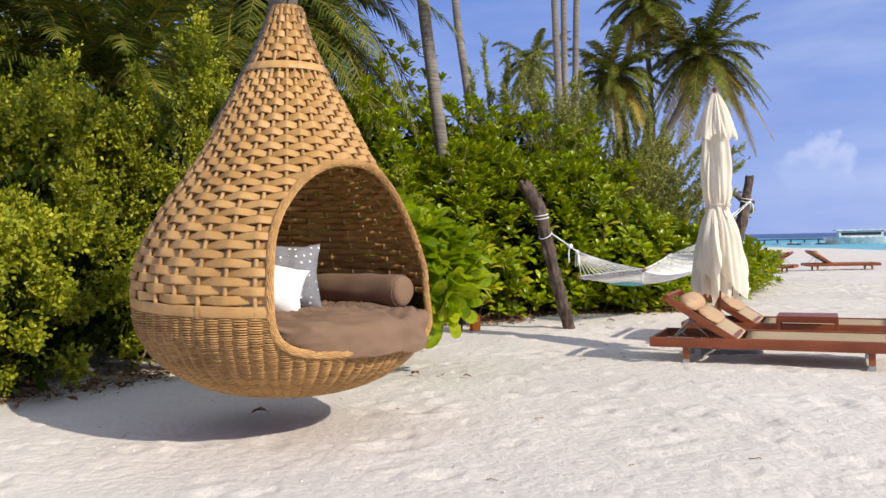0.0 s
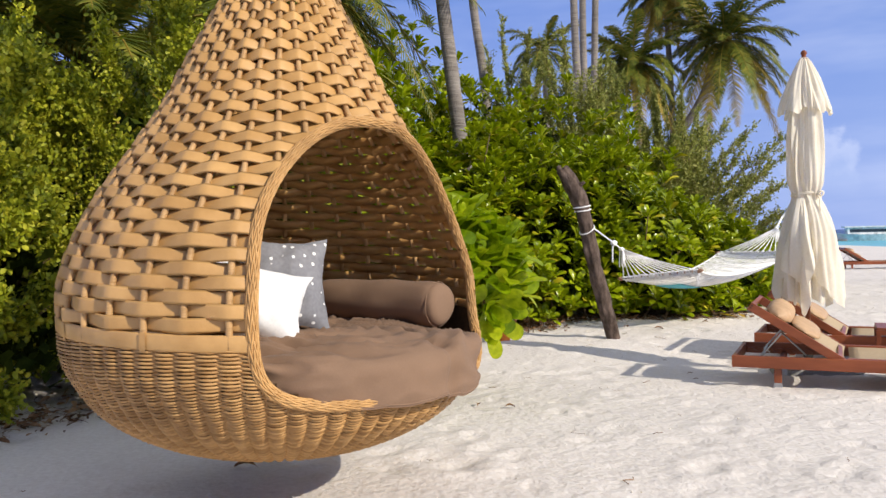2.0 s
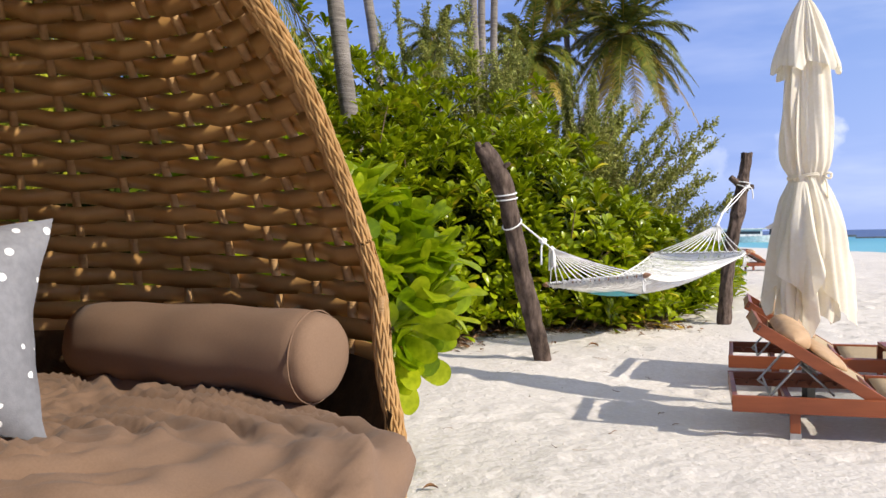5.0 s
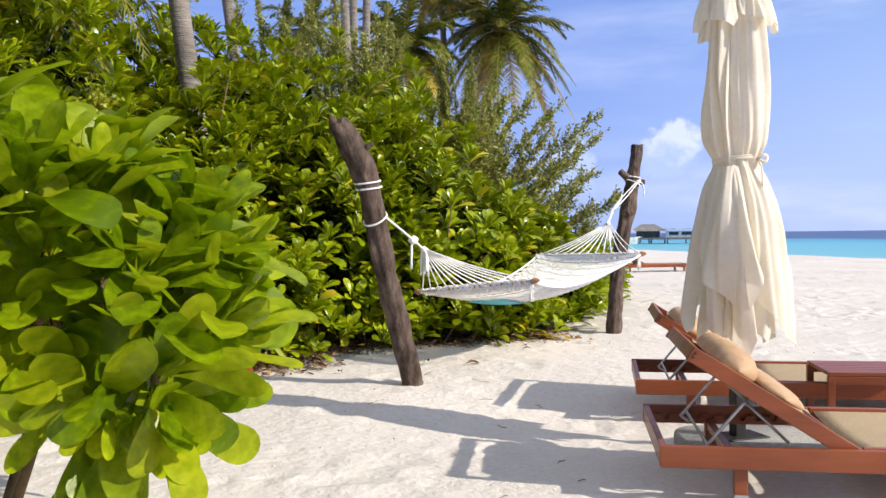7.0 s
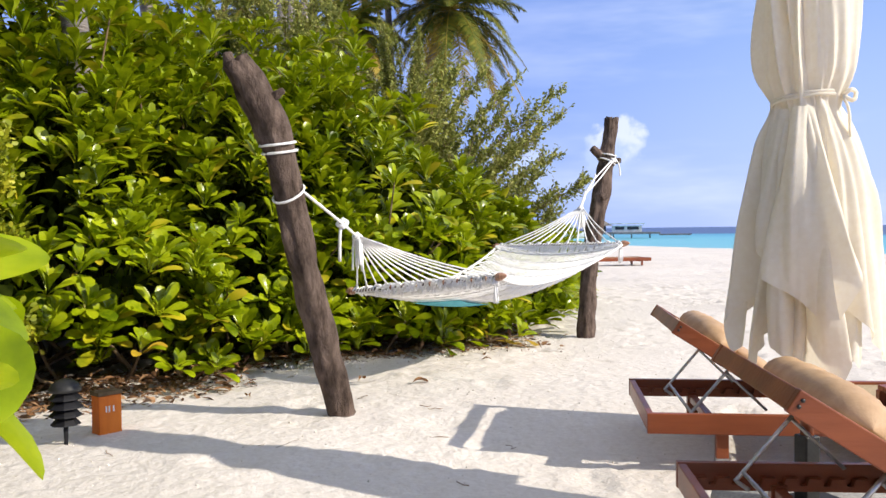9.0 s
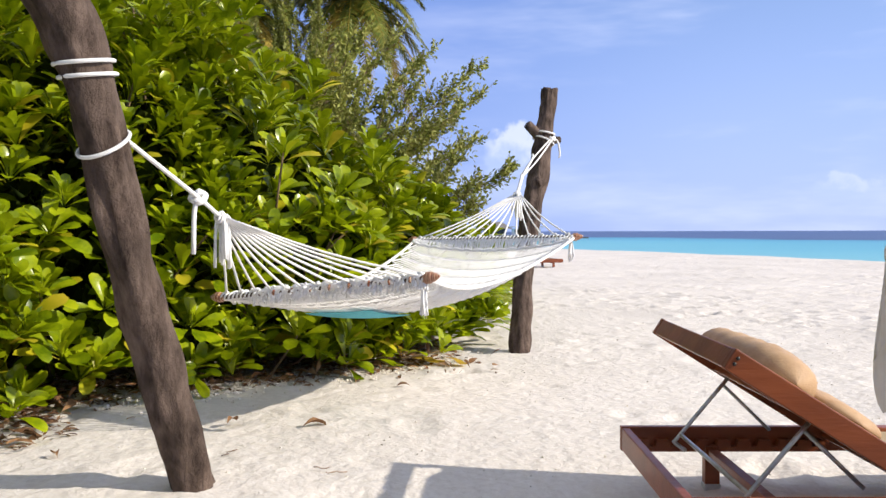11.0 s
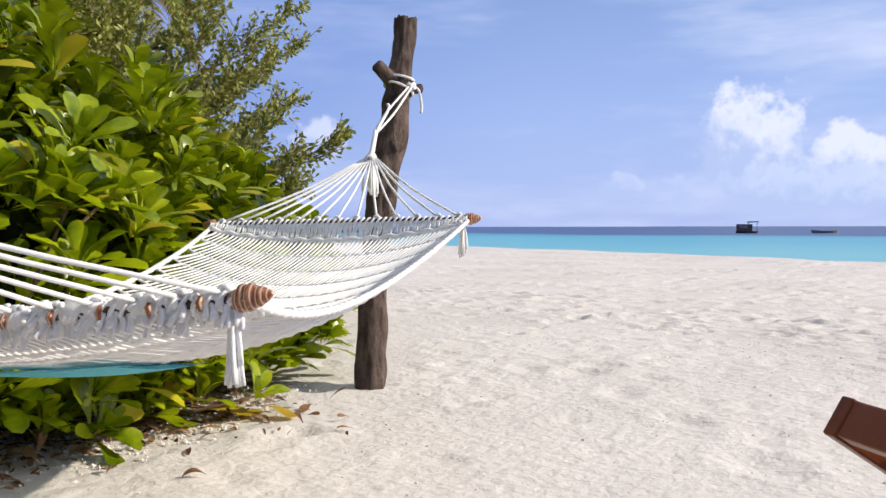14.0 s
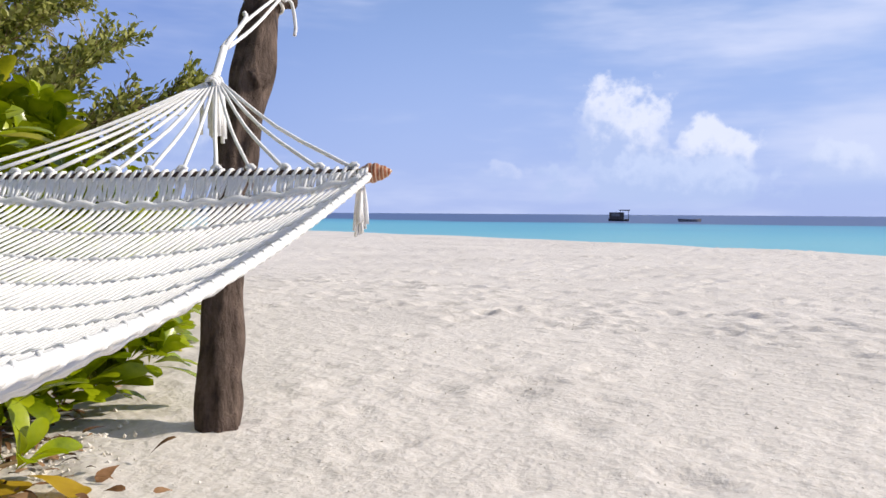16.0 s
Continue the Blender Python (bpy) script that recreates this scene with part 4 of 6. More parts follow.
    wrap(g, LINE_A, 1.595, 2, 0.0076, 0.012, 0.045)
    part("post_rope", g, ROPE, root)
    g = Geo()
    xb = at_height(LINE_B, 1.87)
    hitch = xb[:3] + np.array([0.02, -0.10, 0.0])
    tube(g, smooth_line([far_gather, far_gather * 0.6 + far_knot * 0.4, far_knot], 8), 0.014, 8)
    for o in (-0.012, 0.012):
        tube(g, smooth_line([far_knot + np.array([o, 0, 0]), far_knot * 0.6 + hitch * 0.4 + np.array([o * 2.4, 0, 0]), hitch + np.array([o, 0, 0])], 10), 0.007, 7)
    tube(g, smooth_line([far_knot, far_knot * 0.62 + hitch * 0.38 + np.array([-0.02, -0.01, 0.02]), far_knot * 0.55 + hitch * 0.45 + np.array([-0.045, -0.01, 0.03])], 8), 0.010, 6)
    tube(g, smooth_line([hitch, hitch + np.array([0.05, -0.02, -0.02]), hitch + np.array([0.075, -0.02, -0.12]), hitch + np.array([0.07, -0.02, -0.17])], 12), 0.0085, 7)
    wrap(g, LINE_B, 1.86, 1, 0.0085, 0.02, aim=0.5)
    wrap(g, LINE_B, 1.93, 1, 0.0085, 0.012, aim=2.0)
    tube(g, smooth_line([hitch + np.array([-0.02, 0, 0.02]), hitch + np.array([0.02, -0.015, -0.015]), hitch + np.array([0.03, 0.0, 0.02]), hitch + np.array([-0.015, -0.015, 0.0])], 16), 0.011, 6)
    part("post_rope", g, ROPE, root)
    # teal pad, set just under the net so that it shows to the camera
    g = Geo()
    n = 14
    vs = [bed(0.10 + 0.21 * i / (n - 1), 0.30 + 0.34 * j / (n - 1)) + np.array([0, 0, -0.022 + s * 0.02 * max(0.0, math.sin(math.pi * i / (n - 1)) * math.sin(math.pi * j / (n - 1))) ** 0.4]) for s in (1, -0.2) for i in range(n) for j in range(n)]
    f = [(o + i * n + j, o + (i + 1) * n + j, o + (i + 1) * n + j + 1, o + i * n + j + 1) for o in (0, n * n) for i in range(n - 1) for j in range(n - 1)]
    return g.add(vs, f)


SHELL = material("banded brown shell", (0.10, 0.025, 0.010), (0.30, 0.09, 0.03), 42, 0.3, 0.15, 60, 0.5, third=(0.62, 0.42, 0.26), stretch=(3, 3, 0.6))


def shell_bands(m):
    """Pale and rust bands round the shell, across the bars' common direction."""
    n, l = m.node_tree.nodes, m.node_tree.links
    p = n["Principled BSDF"]
    src = p.inputs["Base Color"].links[0].from_socket
    co, dot, nz = n.new("ShaderNodeTexCoord"), n.new("ShaderNodeVectorMath"), n.new("ShaderNodeTexNoise")
    dot.operation = "DOT_PRODUCT"
    dot.inputs[1].default_value = (0.615, -0.785, 0.06)
    l.new(co.outputs["Object"], dot.inputs[0])
    nz.inputs["Scale"].default_value = 60
    l.new(co.outputs["Object"], nz.inputs["Vector"])
    wob, wave = n.new("ShaderNodeMath"), n.new("ShaderNodeMath")
    wob.operation, wave.operation = "MULTIPLY_ADD", "SINE"
    wob.inputs[1].default_value = 620.0
    l.new(dot.outputs["Value"], wob.inputs[0])
    l.new(nz.outputs["Fac"], wob.inputs[2])
    l.new(wob.outputs[0], wave.inputs[0])
    r, mix = ramp(n, [(0.45, (0, 0, 0)), (0.75, (1, 1, 1))]), n.new("ShaderNodeMix")
    l.new(wave.outputs[0], r.inputs[0])
    mix.data_type = "RGBA"
    l.new(r.outputs[0], mix.inputs["Factor"])
    l.new(src, mix.inputs[6])
    mix.inputs[7].default_value = (0.62, 0.45, 0.32, 1)
    l.new(mix.outputs[2], p.inputs["Base Color"])


shell_bands(SHELL)
TEAL = material("teal cotton", (0.10, 0.40, 0.48), (0.16, 0.50, 0.58), 40, 0.9, 0.2, 300, 0.1)
pad = build_hammock()
solo("hammock_pad", pad, TEAL, "flat teal cotton pad set just under the hammock net", "pad")

# ---- sun loungers ----
LX, LY, LZ, LTURN = 2.13, 8.675, -0.05, -25.0


def build_lounger(at, turn, label):
    root = thing("sun_lounger", label, "lounger", at, "sun loungers", turn=turn)
    W, L, T, B = 0.96, 2.34, 0.307, 0.207

    def bx(name, lo, hi, mat=TEAK, bevel=0.004, parent=None, m=None, label=""):
        g = Geo()
        box(g, lo, hi, m, bevel)
        return part(name, g, mat, parent or root, label, smooth=False, local=True)

    bx("side_rail", (0, 0, B), (L, 0.032, T))
    bx("side_rail", (0, W - 0.032, B), (L, W, T))
    bx("end_rail", (0.002, 0.032, B + 0.004), (0.034, W - 0.032, T - 0.004))
    bx("end_rail", (L - 0.034, 0.032, B + 0.004), (L - 0.002, W - 0.032, T - 0.004))
    for y0 in (0.034, W - 0.064):
        # one comb-like bar: a closed outline pulled across the bar's width
        top = [(0.05, B + 0.052)]
        for k in range(9):
            x0 = 0.06 + k * 0.082
            top += [(x0 + 0.044, B + 0.052), (x0 + 0.052, B + 0.026), (x0 + 0.072, B + 0.026), (x0 + 0.080, B + 0.052)]
        line = [(0.05, B + 0.006), *top, (0.83, B + 0.052), (0.83, B + 0.006)]
        vs = [(x, y0 + d, z) for d in (0.0, 0.03) for x, z in line]
        n = len(line)
        fs = [(k, (k + 1) % n, n + (k + 1) % n, n + k) for k in range(n)] + [tuple(range(n - 1, -1, -1)), tuple(range(n, 2 * n))]
        part("notched_ledger", Geo().add(vs, fs), TEAK, root, smooth=False, local=True)
    for x0 in (0.33, 2.04):
        for y0 in (0.032, W - 0.077):
            g = Geo()
            box(g, (x0, y0, -0.12), (x0 + 0.06, y0 + 0.045, B + 0.03), None, 0.004)
            leg = part("leg", g, TEAK, root, smooth=False, local=True)
            g = Geo()
            box(g, (x0 - 0.003, y0 - 0.003, -0.125), (x0 + 0.063, y0 + 0.048, 0.085), None, 0.003)
            part("metal_foot", g, STEEL, leg, "weathered metal foot sleeve", smooth=False, local=True)
        bx("cross_bar", (x0 + 0.01, 0.08, B - 0.02), (x0 + 0.05, W - 0.08, B + 0.02))
    # raised back
    hx, hz, tx, tz = 0.87, 0.292, 0.155, 0.745
    ln = math.hypot(tx - hx, tz - hz)
    ang = math.degrees(math.atan2(tz - hz, hx - tx))
    m = pose(hx, 0, hz, 0, 0, 0) @ Matrix.Rotation(radians(ang), 4, "Y") @ Matrix.Diagonal((-1, 1, 1, 1))

    def bk(name, lo, hi, mat=TEAK, bevel=0.004, parent=None, label=""):
        g = Geo()
        box(g, lo, hi, None, bevel)
        v = g.verts()
        mm = np.array(m)
        g.v = [v @ mm[:3, :3].T + mm[:3, 3]]
        g.f = [tuple(reversed(f)) for f in g.f]
        return part(name, g, mat, parent or root, label, smooth=False, local=True)

    bk("back_rail", (0, 0.036, -0.06), (ln, 0.066, 0.012))
    bk("back_rail", (0, W - 0.066, -0.06), (ln, W - 0.036, 0.012))
    bk("head_bar", (ln - 0.035, 0.066, -0.056), (ln - 0.002, W - 0.066, 0.010))
    bk("back_slat", (0.02, 0.066, -0.05), (0.06, W - 0.066, 0.0))
    bk("back_slat", (ln * 0.62, 0.066, -0.055), (ln * 0.62 + 0.04, W - 0.066, -0.02))
    for y0 in (0.036, W - 0.066):
        for q in (0.03, 0.055):
            g = Geo()
            c = np.array([ln - 0.02, y0 - 0.001 if y0 < 0.5 else y0 + 0.031, -0.045 + q * 0.8 - 0.01])
            tube(g, [c, c + np.array([0, -0.003 if y0 < 0.5 else 0.003, 0])], 0.006, 10)
            mm = np.array(m)
            g.v = [g.verts() @ mm[:3, :3].T + mm[:3, 3]]
            part("bolt", g, DARK, root, "dark bolt head", local=True)
    # sling of the back, slack between the rails
    mm = np.array(m)

    def sling(name, x0, x1, z, slack, mt):
        n, k = 12, 16
        g = Geo()
        vs = []
        for s in (0, -0.006):
            for i in range(k):
                for j in range(n):
                    y = 0.066 + (W - 0.132) * j / (n - 1)
                    x = x0 + (x1 - x0) * i / (k - 1)
                    vs.append((x, y, z + s - slack * math.sin(math.pi * j / (n - 1)) ** 0.8))
        vs = np.array(vs)
        if mt is not None:
            vs = vs @ mt[:3, :3].T + mt[:3, 3]
        f = [(o + i * n + j, o + (i + 1) * n + j, o + (i + 1) * n + j + 1, o + i * n + j + 1) for o in (0, k * n) for i in range(k - 1) for j in range(n - 1)]
        rim = [(j, j + 1, k * n + j + 1, k * n + j) for j in range(n - 1)] + [((k - 1) * n + j, (k - 1) * n + j + 1, 2 * k * n - n + j + 1, 2 * k * n - n + j) for j in range(n - 1)]
        g.add(vs, f + rim)
        part(name, g, MESHCLOTH, root, "beige woven sling", local=True)

    sling("back_sling", 0.0, ln - 0.13, 0.006, 0.03, mm)
    sling("seat_sling", 0.90, L - 0.05, T - 0.012, 0.03, None)
    bx("sling_rail", (0.88, 0.034, T - 0.03), (L - 0.04, 0.066, T + 0.004))
    bx("sling_rail", (0.88, W - 0.066, T - 0.03), (L - 0.04, W - 0.034, T + 0.004))
    # padded headrest and a flatter pad below it
    for name, mid, half, thick, word in (("headrest", ln - 0.235, 0.118, 0.085, "padded tan headrest"), ("back_pad", ln - 0.475, 0.130, 0.040, "flat tan back pad")):
        g, vs, n = Geo(), [], 20
        for i in range(26):
            y = 0.085 + (W - 0.17) * i / 25
            e = max(0.0, 1 - abs(2 * i / 25 - 1) ** 6) ** 0.5
            for j in range(n):
                w = 2 * np.pi * j / n
                puff = 1 + 0.05 * math.sin(i * 1.3) + 0.03 * math.sin(i * 2.9 + j)
                vs.append((mid + half * e * math.copysign(abs(math.cos(w)) ** 0.8, math.cos(w)), y, 0.020 + (thick * e * puff + 0.003) * (math.sin(w) if math.sin(w) > 0 else 0.35 * math.sin(w))))
        vs = np.array(vs) @ mm[:3, :3].T + mm[:3, 3]
        g.add(vs, [(i * n + j, i * n + (j + 1) % n, (i + 1) * n + (j + 1) % n, (i + 1) * n + j) for i in range(25) for j in range(n)])
        part(name, g, PILLOWTAN, root, word, local=True)
    # steel prop under the back
    pv = np.array([ln * 0.60, 0, -0.05, 1]) @ mm.T
    for y0 in (0.10, W - 0.10):
        g = Geo()
        tube(g, smooth_line([(pv[0], y0, pv[2]), (pv[0] - 0.20, y0, B + 0.075), (pv[0] - 0.215, y0, B + 0.055), (pv[0] - 0.17, y0, B + 0.02)], 14), 0.008, 8)
        part("prop_arm", g, STEEL, root, local=True)
        g = Geo()
        tube(g, [(pv[0] - 0.02, y0 + 0.012, pv[2] - 0.03), (pv[0] + 0.17, y0 + 0.012, B + 0.10)], 0.007, 8)
        part("prop_arm", g, STEEL, root, local=True)
    g = Geo()
    tube(g, [(pv[0] - 0.19, 0.10, B + 0.085), (pv[0] - 0.19, W - 0.10, B + 0.085)], 0.008, 8)
    part("prop_bar", g, STEEL, root, local=True)
    return root


DARK = material("black iron", (0.012, 0.012, 0.012), (0.03, 0.03, 0.03), 20, 0.5, 0.1, 80, 0.4)
lounger = build_lounger((LX, LY, LZ), LTURN, "red teak sun lounger with beige sling and raised back")
copy_thing(lounger, pose(LX + 0.807, LY + 1.665, LZ - 0.02, 0, 0, -27))
copy_thing(lounger, pose(12.35, 28.3, -0.05, 0, 0, -12))
copy_thing(lounger, pose(11.9, 27.9, -0.05, 0, 0, 168 - 20))
copy_thing(lounger, pose(21.5, 55.5, -0.06, 0, 0, 160))


def build_table():
    root = thing("side_table", "low red teak side table with slatted top", "table", (4.20, 9.63, -0.09), turn=LTURN)
    g = Geo()
    for k in range(7):
        y = -0.24 + k * 0.07
        g = Geo()
        box(g, (-0.32, y, 0.425), (0.32, y + 0.062, 0.45), None, 0.003)
        part("slat", g, TEAK, root, smooth=False, local=True)
    for y in (-0.245, 0.225):
        g = Geo()
        box(g, (-0.30, y, 0.375), (0.30, y + 0.022, 0.424), None, 0.003)
        part("apron", g, TEAK, root, smooth=False, local=True)
    for x in (-0.325, 0.285):
        for y in (-0.25, 0.21):
            g = Geo()
            box(g, (x, y, -0.03), (x + 0.04, y + 0.04, 0.424), None, 0.003)
            part("leg", g, TEAK, root, smooth=False, local=True)


build_table()


# ---- folded umbrella ----
def build_umbrella():
    cx, cy = 3.145, 9.525
    root = thing("beach_umbrella", "folded cream canvas umbrella tied round its wooden pole", "umbrella", (cx, cy, -0.08))
    g = Geo()
    tube(g, [(cx, cy, -0.02), (cx, cy, 1.2), (cx, cy, 2.9)], 0.026, 14)
    part("pole", g, TEAK, root, "dark red wooden pole")
    g = Geo()
    z = [2.90, 2.915, 2.93, 2.95, 2.965, 2.98, 2.995, 3.0]
    tube(g, [(cx, cy, q) for q in z], [0.034, 0.036, 0.022, 0.02, 0.03, 0.028, 0.012, 0.002], 14)
    part("finial", g, TEAK, root)
    g = Geo()
    m = pose(cx + 0.06, cy - 0.02, 0, 0, 0, LTURN + 8)
    n = 40
    vs = []
    for zz, k in ((-0.16, 1.0), (0.0, 1.0), (0.018, 0.985), (0.026, 0.955), (0.026, 0.0)):
        for j in range(n):
            w = 2 * np.pi * j / n
            e = 0.45
            vs.append(tuple(m @ Vector((0.40 * k * math.copysign(abs(math.cos(w)) ** e, math.cos(w)), 0.30 * k * math.copysign(abs(math.sin(w)) ** e, math.sin(w)), zz))))
    g.add(vs, [(i * n + j, i * n + (j + 1) % n, (i + 1) * n + (j + 1) % n, (i + 1) * n + j) for i in range(4) for j in range(n)])
    part("base_stone", g, STONE, root, "rounded grey stone base slab")
    g = Geo()
    box(g, (cx - 0.035, cy - 0.035, 0.024), (cx + 0.035, cy + 0.035, 0.30), None, 0.006)
    part("pole_sleeve", g, DARK, root, "black iron pole sleeve", smooth=False)
    g = Geo()
    box(g, (cx - 0.15, cy - 0.10, 0.026), (cx + 0.15, cy + 0.10, 0.034), None, 0.003)
    part("base_plate", g, DARK, root, smooth=False)

    def canopy(zs, rs, amp, folds, phase, drop, low, swirl, seed):
        """A gathered sleeve of drapes, each lapping over the next, with slanting pointed hems."""
        nt, nr = 252, 60
        r = np.random.default_rng(int(seed * 10))
        cuts = np.sort((np.arange(folds) + r.uniform(-0.2, 0.2, folds)) / folds)
        drops, lows, outs = r.uniform(0.75, 1.2, folds) * drop, r.uniform(-0.6, 0.6, folds) * low, r.uniform(0.88, 1.12, folds)
        crease_at, crease_deep = r.uniform(0, 2 * np.pi, 8), r.uniform(0.12, 0.38, 8)
        th = np.arange(nt) / nt
        k = (np.searchsorted(cuts, th, side="right") - 1) % folds
        wide = (np.roll(cuts, -1) - cuts) % 1.0
        s = ((th - cuts[k]) % 1.0) / wide[k]
        lap = np.where(s < 0.9, (s / 0.9) ** 0.8, 1 - (np.maximum(s - 0.9, 0) / 0.1) ** 1.6)
        line = smooth_line(np.column_stack([zs, rs, amp]), nr)
        rows = []
        for i, (z, rad, a) in enumerate(line):
            u = i / (nr - 1)
            ang = 2 * np.pi * (th + phase) + swirl * u + 0.06 * np.sin(z * 5 + seed)
            wr = np.array([soft((math.cos(t) * 1.4, math.sin(t) * 1.4, z * 1.3), 2.0, 0.10, seed) + soft((math.cos(t) * 4, math.sin(t) * 4, z * 1.2), 2.0, 0.045, seed) for t in ang])
            fine = (0.010 * np.sin(2 * np.pi * s * 2.0 + 2.2 * z + k) + 0.006 * np.sin(2 * np.pi * s * 5.0 - 1.3 * z + 2 * k)) * (0.35 + 0.65 * u)
            dents_in = np.zeros(nt)
            for q, (c0, deep) in enumerate(zip(crease_at, crease_deep)):
                gap = (ang - c0 - 0.22 * math.sin(2.1 * z + q) + np.pi) % (2 * np.pi) - np.pi
                dents_in += deep * np.exp(-((gap / (0.09 + 0.03 * (q % 3))) ** 2))
            rr = rad * (1 - 0.55 * a + a * outs[k] * lap) * (1 + 1.4 * wr) * (1 - np.minimum(dents_in, 0.45) * min(1.0, a * 2.4)) + fine
            ang = ang + 0.25 * a * np.maximum(0, lap - 0.6) * (1 - np.clip((s - 0.9) / 0.1, 0, 1))
            hem = lows[k] - drops[k] * (np.where(s < 0.82, s / 0.82, 1 - (s - 0.82) / 0.18 * 0.8) - 0.5) + 0.01 * np.sin(7 * ang)
            zz = z + u**2.2 * hem
            rows.append(np.stack([cx + rr * np.cos(ang), cy + rr * np.sin(ang), zz], -1))
        return Geo().add(np.concatenate(rows), [(i * nt + j, i * nt + (j + 1) % nt, (i + 1) * nt + (j + 1) % nt, (i + 1) * nt + j) for i in range(nr - 1) for j in range(nt)])

    body = canopy([2.62, 2.45, 2.2, 1.95, 1.76, 1.66, 1.62, 1.57, 1.48, 1.3, 1.05, 0.9, 0.76], [0.12, 0.14, 0.158, 0.172, 0.165, 0.128, 0.116, 0.130, 0.152, 0.182, 0.212, 0.224, 0.232],
                  [0.34, 0.42, 0.46, 0.46, 0.38, 0.20, 0.14, 0.22, 0.46, 0.64, 0.74, 0.76, 0.76], 4, 1.09, 0.38, 0.12, 0.8, 1.7)
    part("canopy", body, CREAM, root, "cream canvas gathered in hanging folds")
    outer = canopy([1.60, 1.52, 1.40, 1.25, 1.10, 1.0], [0.120, 0.142, 0.172, 0.200, 0.222, 0.232], [0.14, 0.28, 0.45, 0.6, 0.7, 0.72], 3, 0.27, 0.44, 0.10, 0.5, 6.3)
    part("outer_canopy", outer, CREAM, root, "cream canvas panel with a slanting hem")
    inner = canopy([1.6, 1.45, 1.2, 0.95, 0.66], [0.08, 0.105, 0.14, 0.165, 0.18], [0.2, 0.3, 0.4, 0.45, 0.5], 5, 0.1, 0.24, 0.06, -0.3, 2.9)
    part("inner_canopy", inner, CREAM, root)
    flap = canopy([2.925, 2.86, 2.74, 2.60, 2.48, 2.42], [0.03, 0.068, 0.118, 0.162, 0.198, 0.212], [0.08, 0.14, 0.2, 0.24, 0.28, 0.3], 6, 0.3, 0.10, 0.02, 0.15, 4.2)
    part("vent_flap", flap, CREAM, root, "short cream canvas vent flap")
    g = Geo()
    w = np.linspace(0, 2 * np.pi, 40, endpoint=False)
    for dz in (0.0, 0.012):
        tube(g, np.stack([cx + 0.128 * np.cos(w), cy + 0.128 * np.sin(w), 1.635 + dz + 0.012 * np.sin(w + 2.6)], -1), 0.007, 6, closed=True)
    k = np.array([cx + 0.05, cy - 0.135, 1.638])
    tube(g, smooth_line([k, k + (0.02, -0.02, 0.02), k + (0.05, -0.015, 0.01), k + (0.03, -0.02, -0.02), k], 14), 0.009, 6)
    tube(g, smooth_line([k, k + (0.01, -0.02, -0.06), k + (0.015, -0.02, -0.16)], 8), 0.006, 6)
    part("tie", g, CREAM, root)


build_umbrella()


# ---- marker sign and path lamp by the hedge ----
def build_sign():
    root = thing("marker_post", "short red-brown wooden marker with white figures", "sign", (0.43, 12.02, -0.005), turn=30)
    g = Geo()
    box(g, (-0.068, -0.045, -0.12), (0.068, 0.045, 0.225), None, 0.005)
    body = part("body", g, ORANGE, root, smooth=False, local=True)
    g = Geo()
    box(g, (-0.074, -0.051, 0.225), (0.074, 0.051, 0.248), None, 0.004)
    part("cap", g, STEM, root, smooth=False, local=True)
    for x in (-0.026, -0.008, 0.018):
        g = Geo()
        box(g, (x - 0.004, -0.0485, 0.13), (x + 0.004, -0.0445, 0.165))
        part("figure_bar", g, WHITE_CLOTH, body, smooth=False, local=True)


ORANGE = material("orange red stained wood", (0.70, 0.15, 0.012), (0.90, 0.26, 0.028), 9, 0.5, 0.2, 60, 0.35, stretch=(1, 1, 0.3))


IRON = material("black painted iron", (0.006, 0.006, 0.008), (0.014, 0.014, 0.018), 14, 0.5, 0.1, 90, 0.3)


def build_path_lamp():
    x, y = 0.235, 11.78
    root = thing("path_lamp", "black iron garden lamp with stacked louvres", "lamp", (x, y, 0.0))
    g = Geo()
    tube(g, [(x, y, -0.15), (x, y, 0.06), (x, y, 0.12)], [0.006, 0.012, 0.014], 10)
    part("spike", g, IRON, root)
    for k in range(4):
        z = 0.125 + k * 0.046
        r = 0.088 - 0.008 * abs(k - 2)
        g = Geo()
        tube(g, [(x, y, z - 0.010), (x, y, z - 0.004), (x, y, z + 0.034), (x, y, z + 0.045)], [r * 1.06, r * 1.05, r * 0.58, r * 0.5], 8)
        part("louvre", g, IRON, root, smooth=False)
    g = Geo()
    tube(g, [(x, y, 0.12), (x, y, 0.33)], 0.038, 16)
    part("lamp_body", g, DARK, root)
    g = Geo()
    tube(g, [(x, y, 0.295), (x, y, 0.31), (x, y, 0.338), (x, y, 0.358), (x, y, 0.364)], [0.082, 0.084, 0.068, 0.036, 0.004], 24)
    part("hood", g, DARK, root)


build_sign()
build_path_lamp()

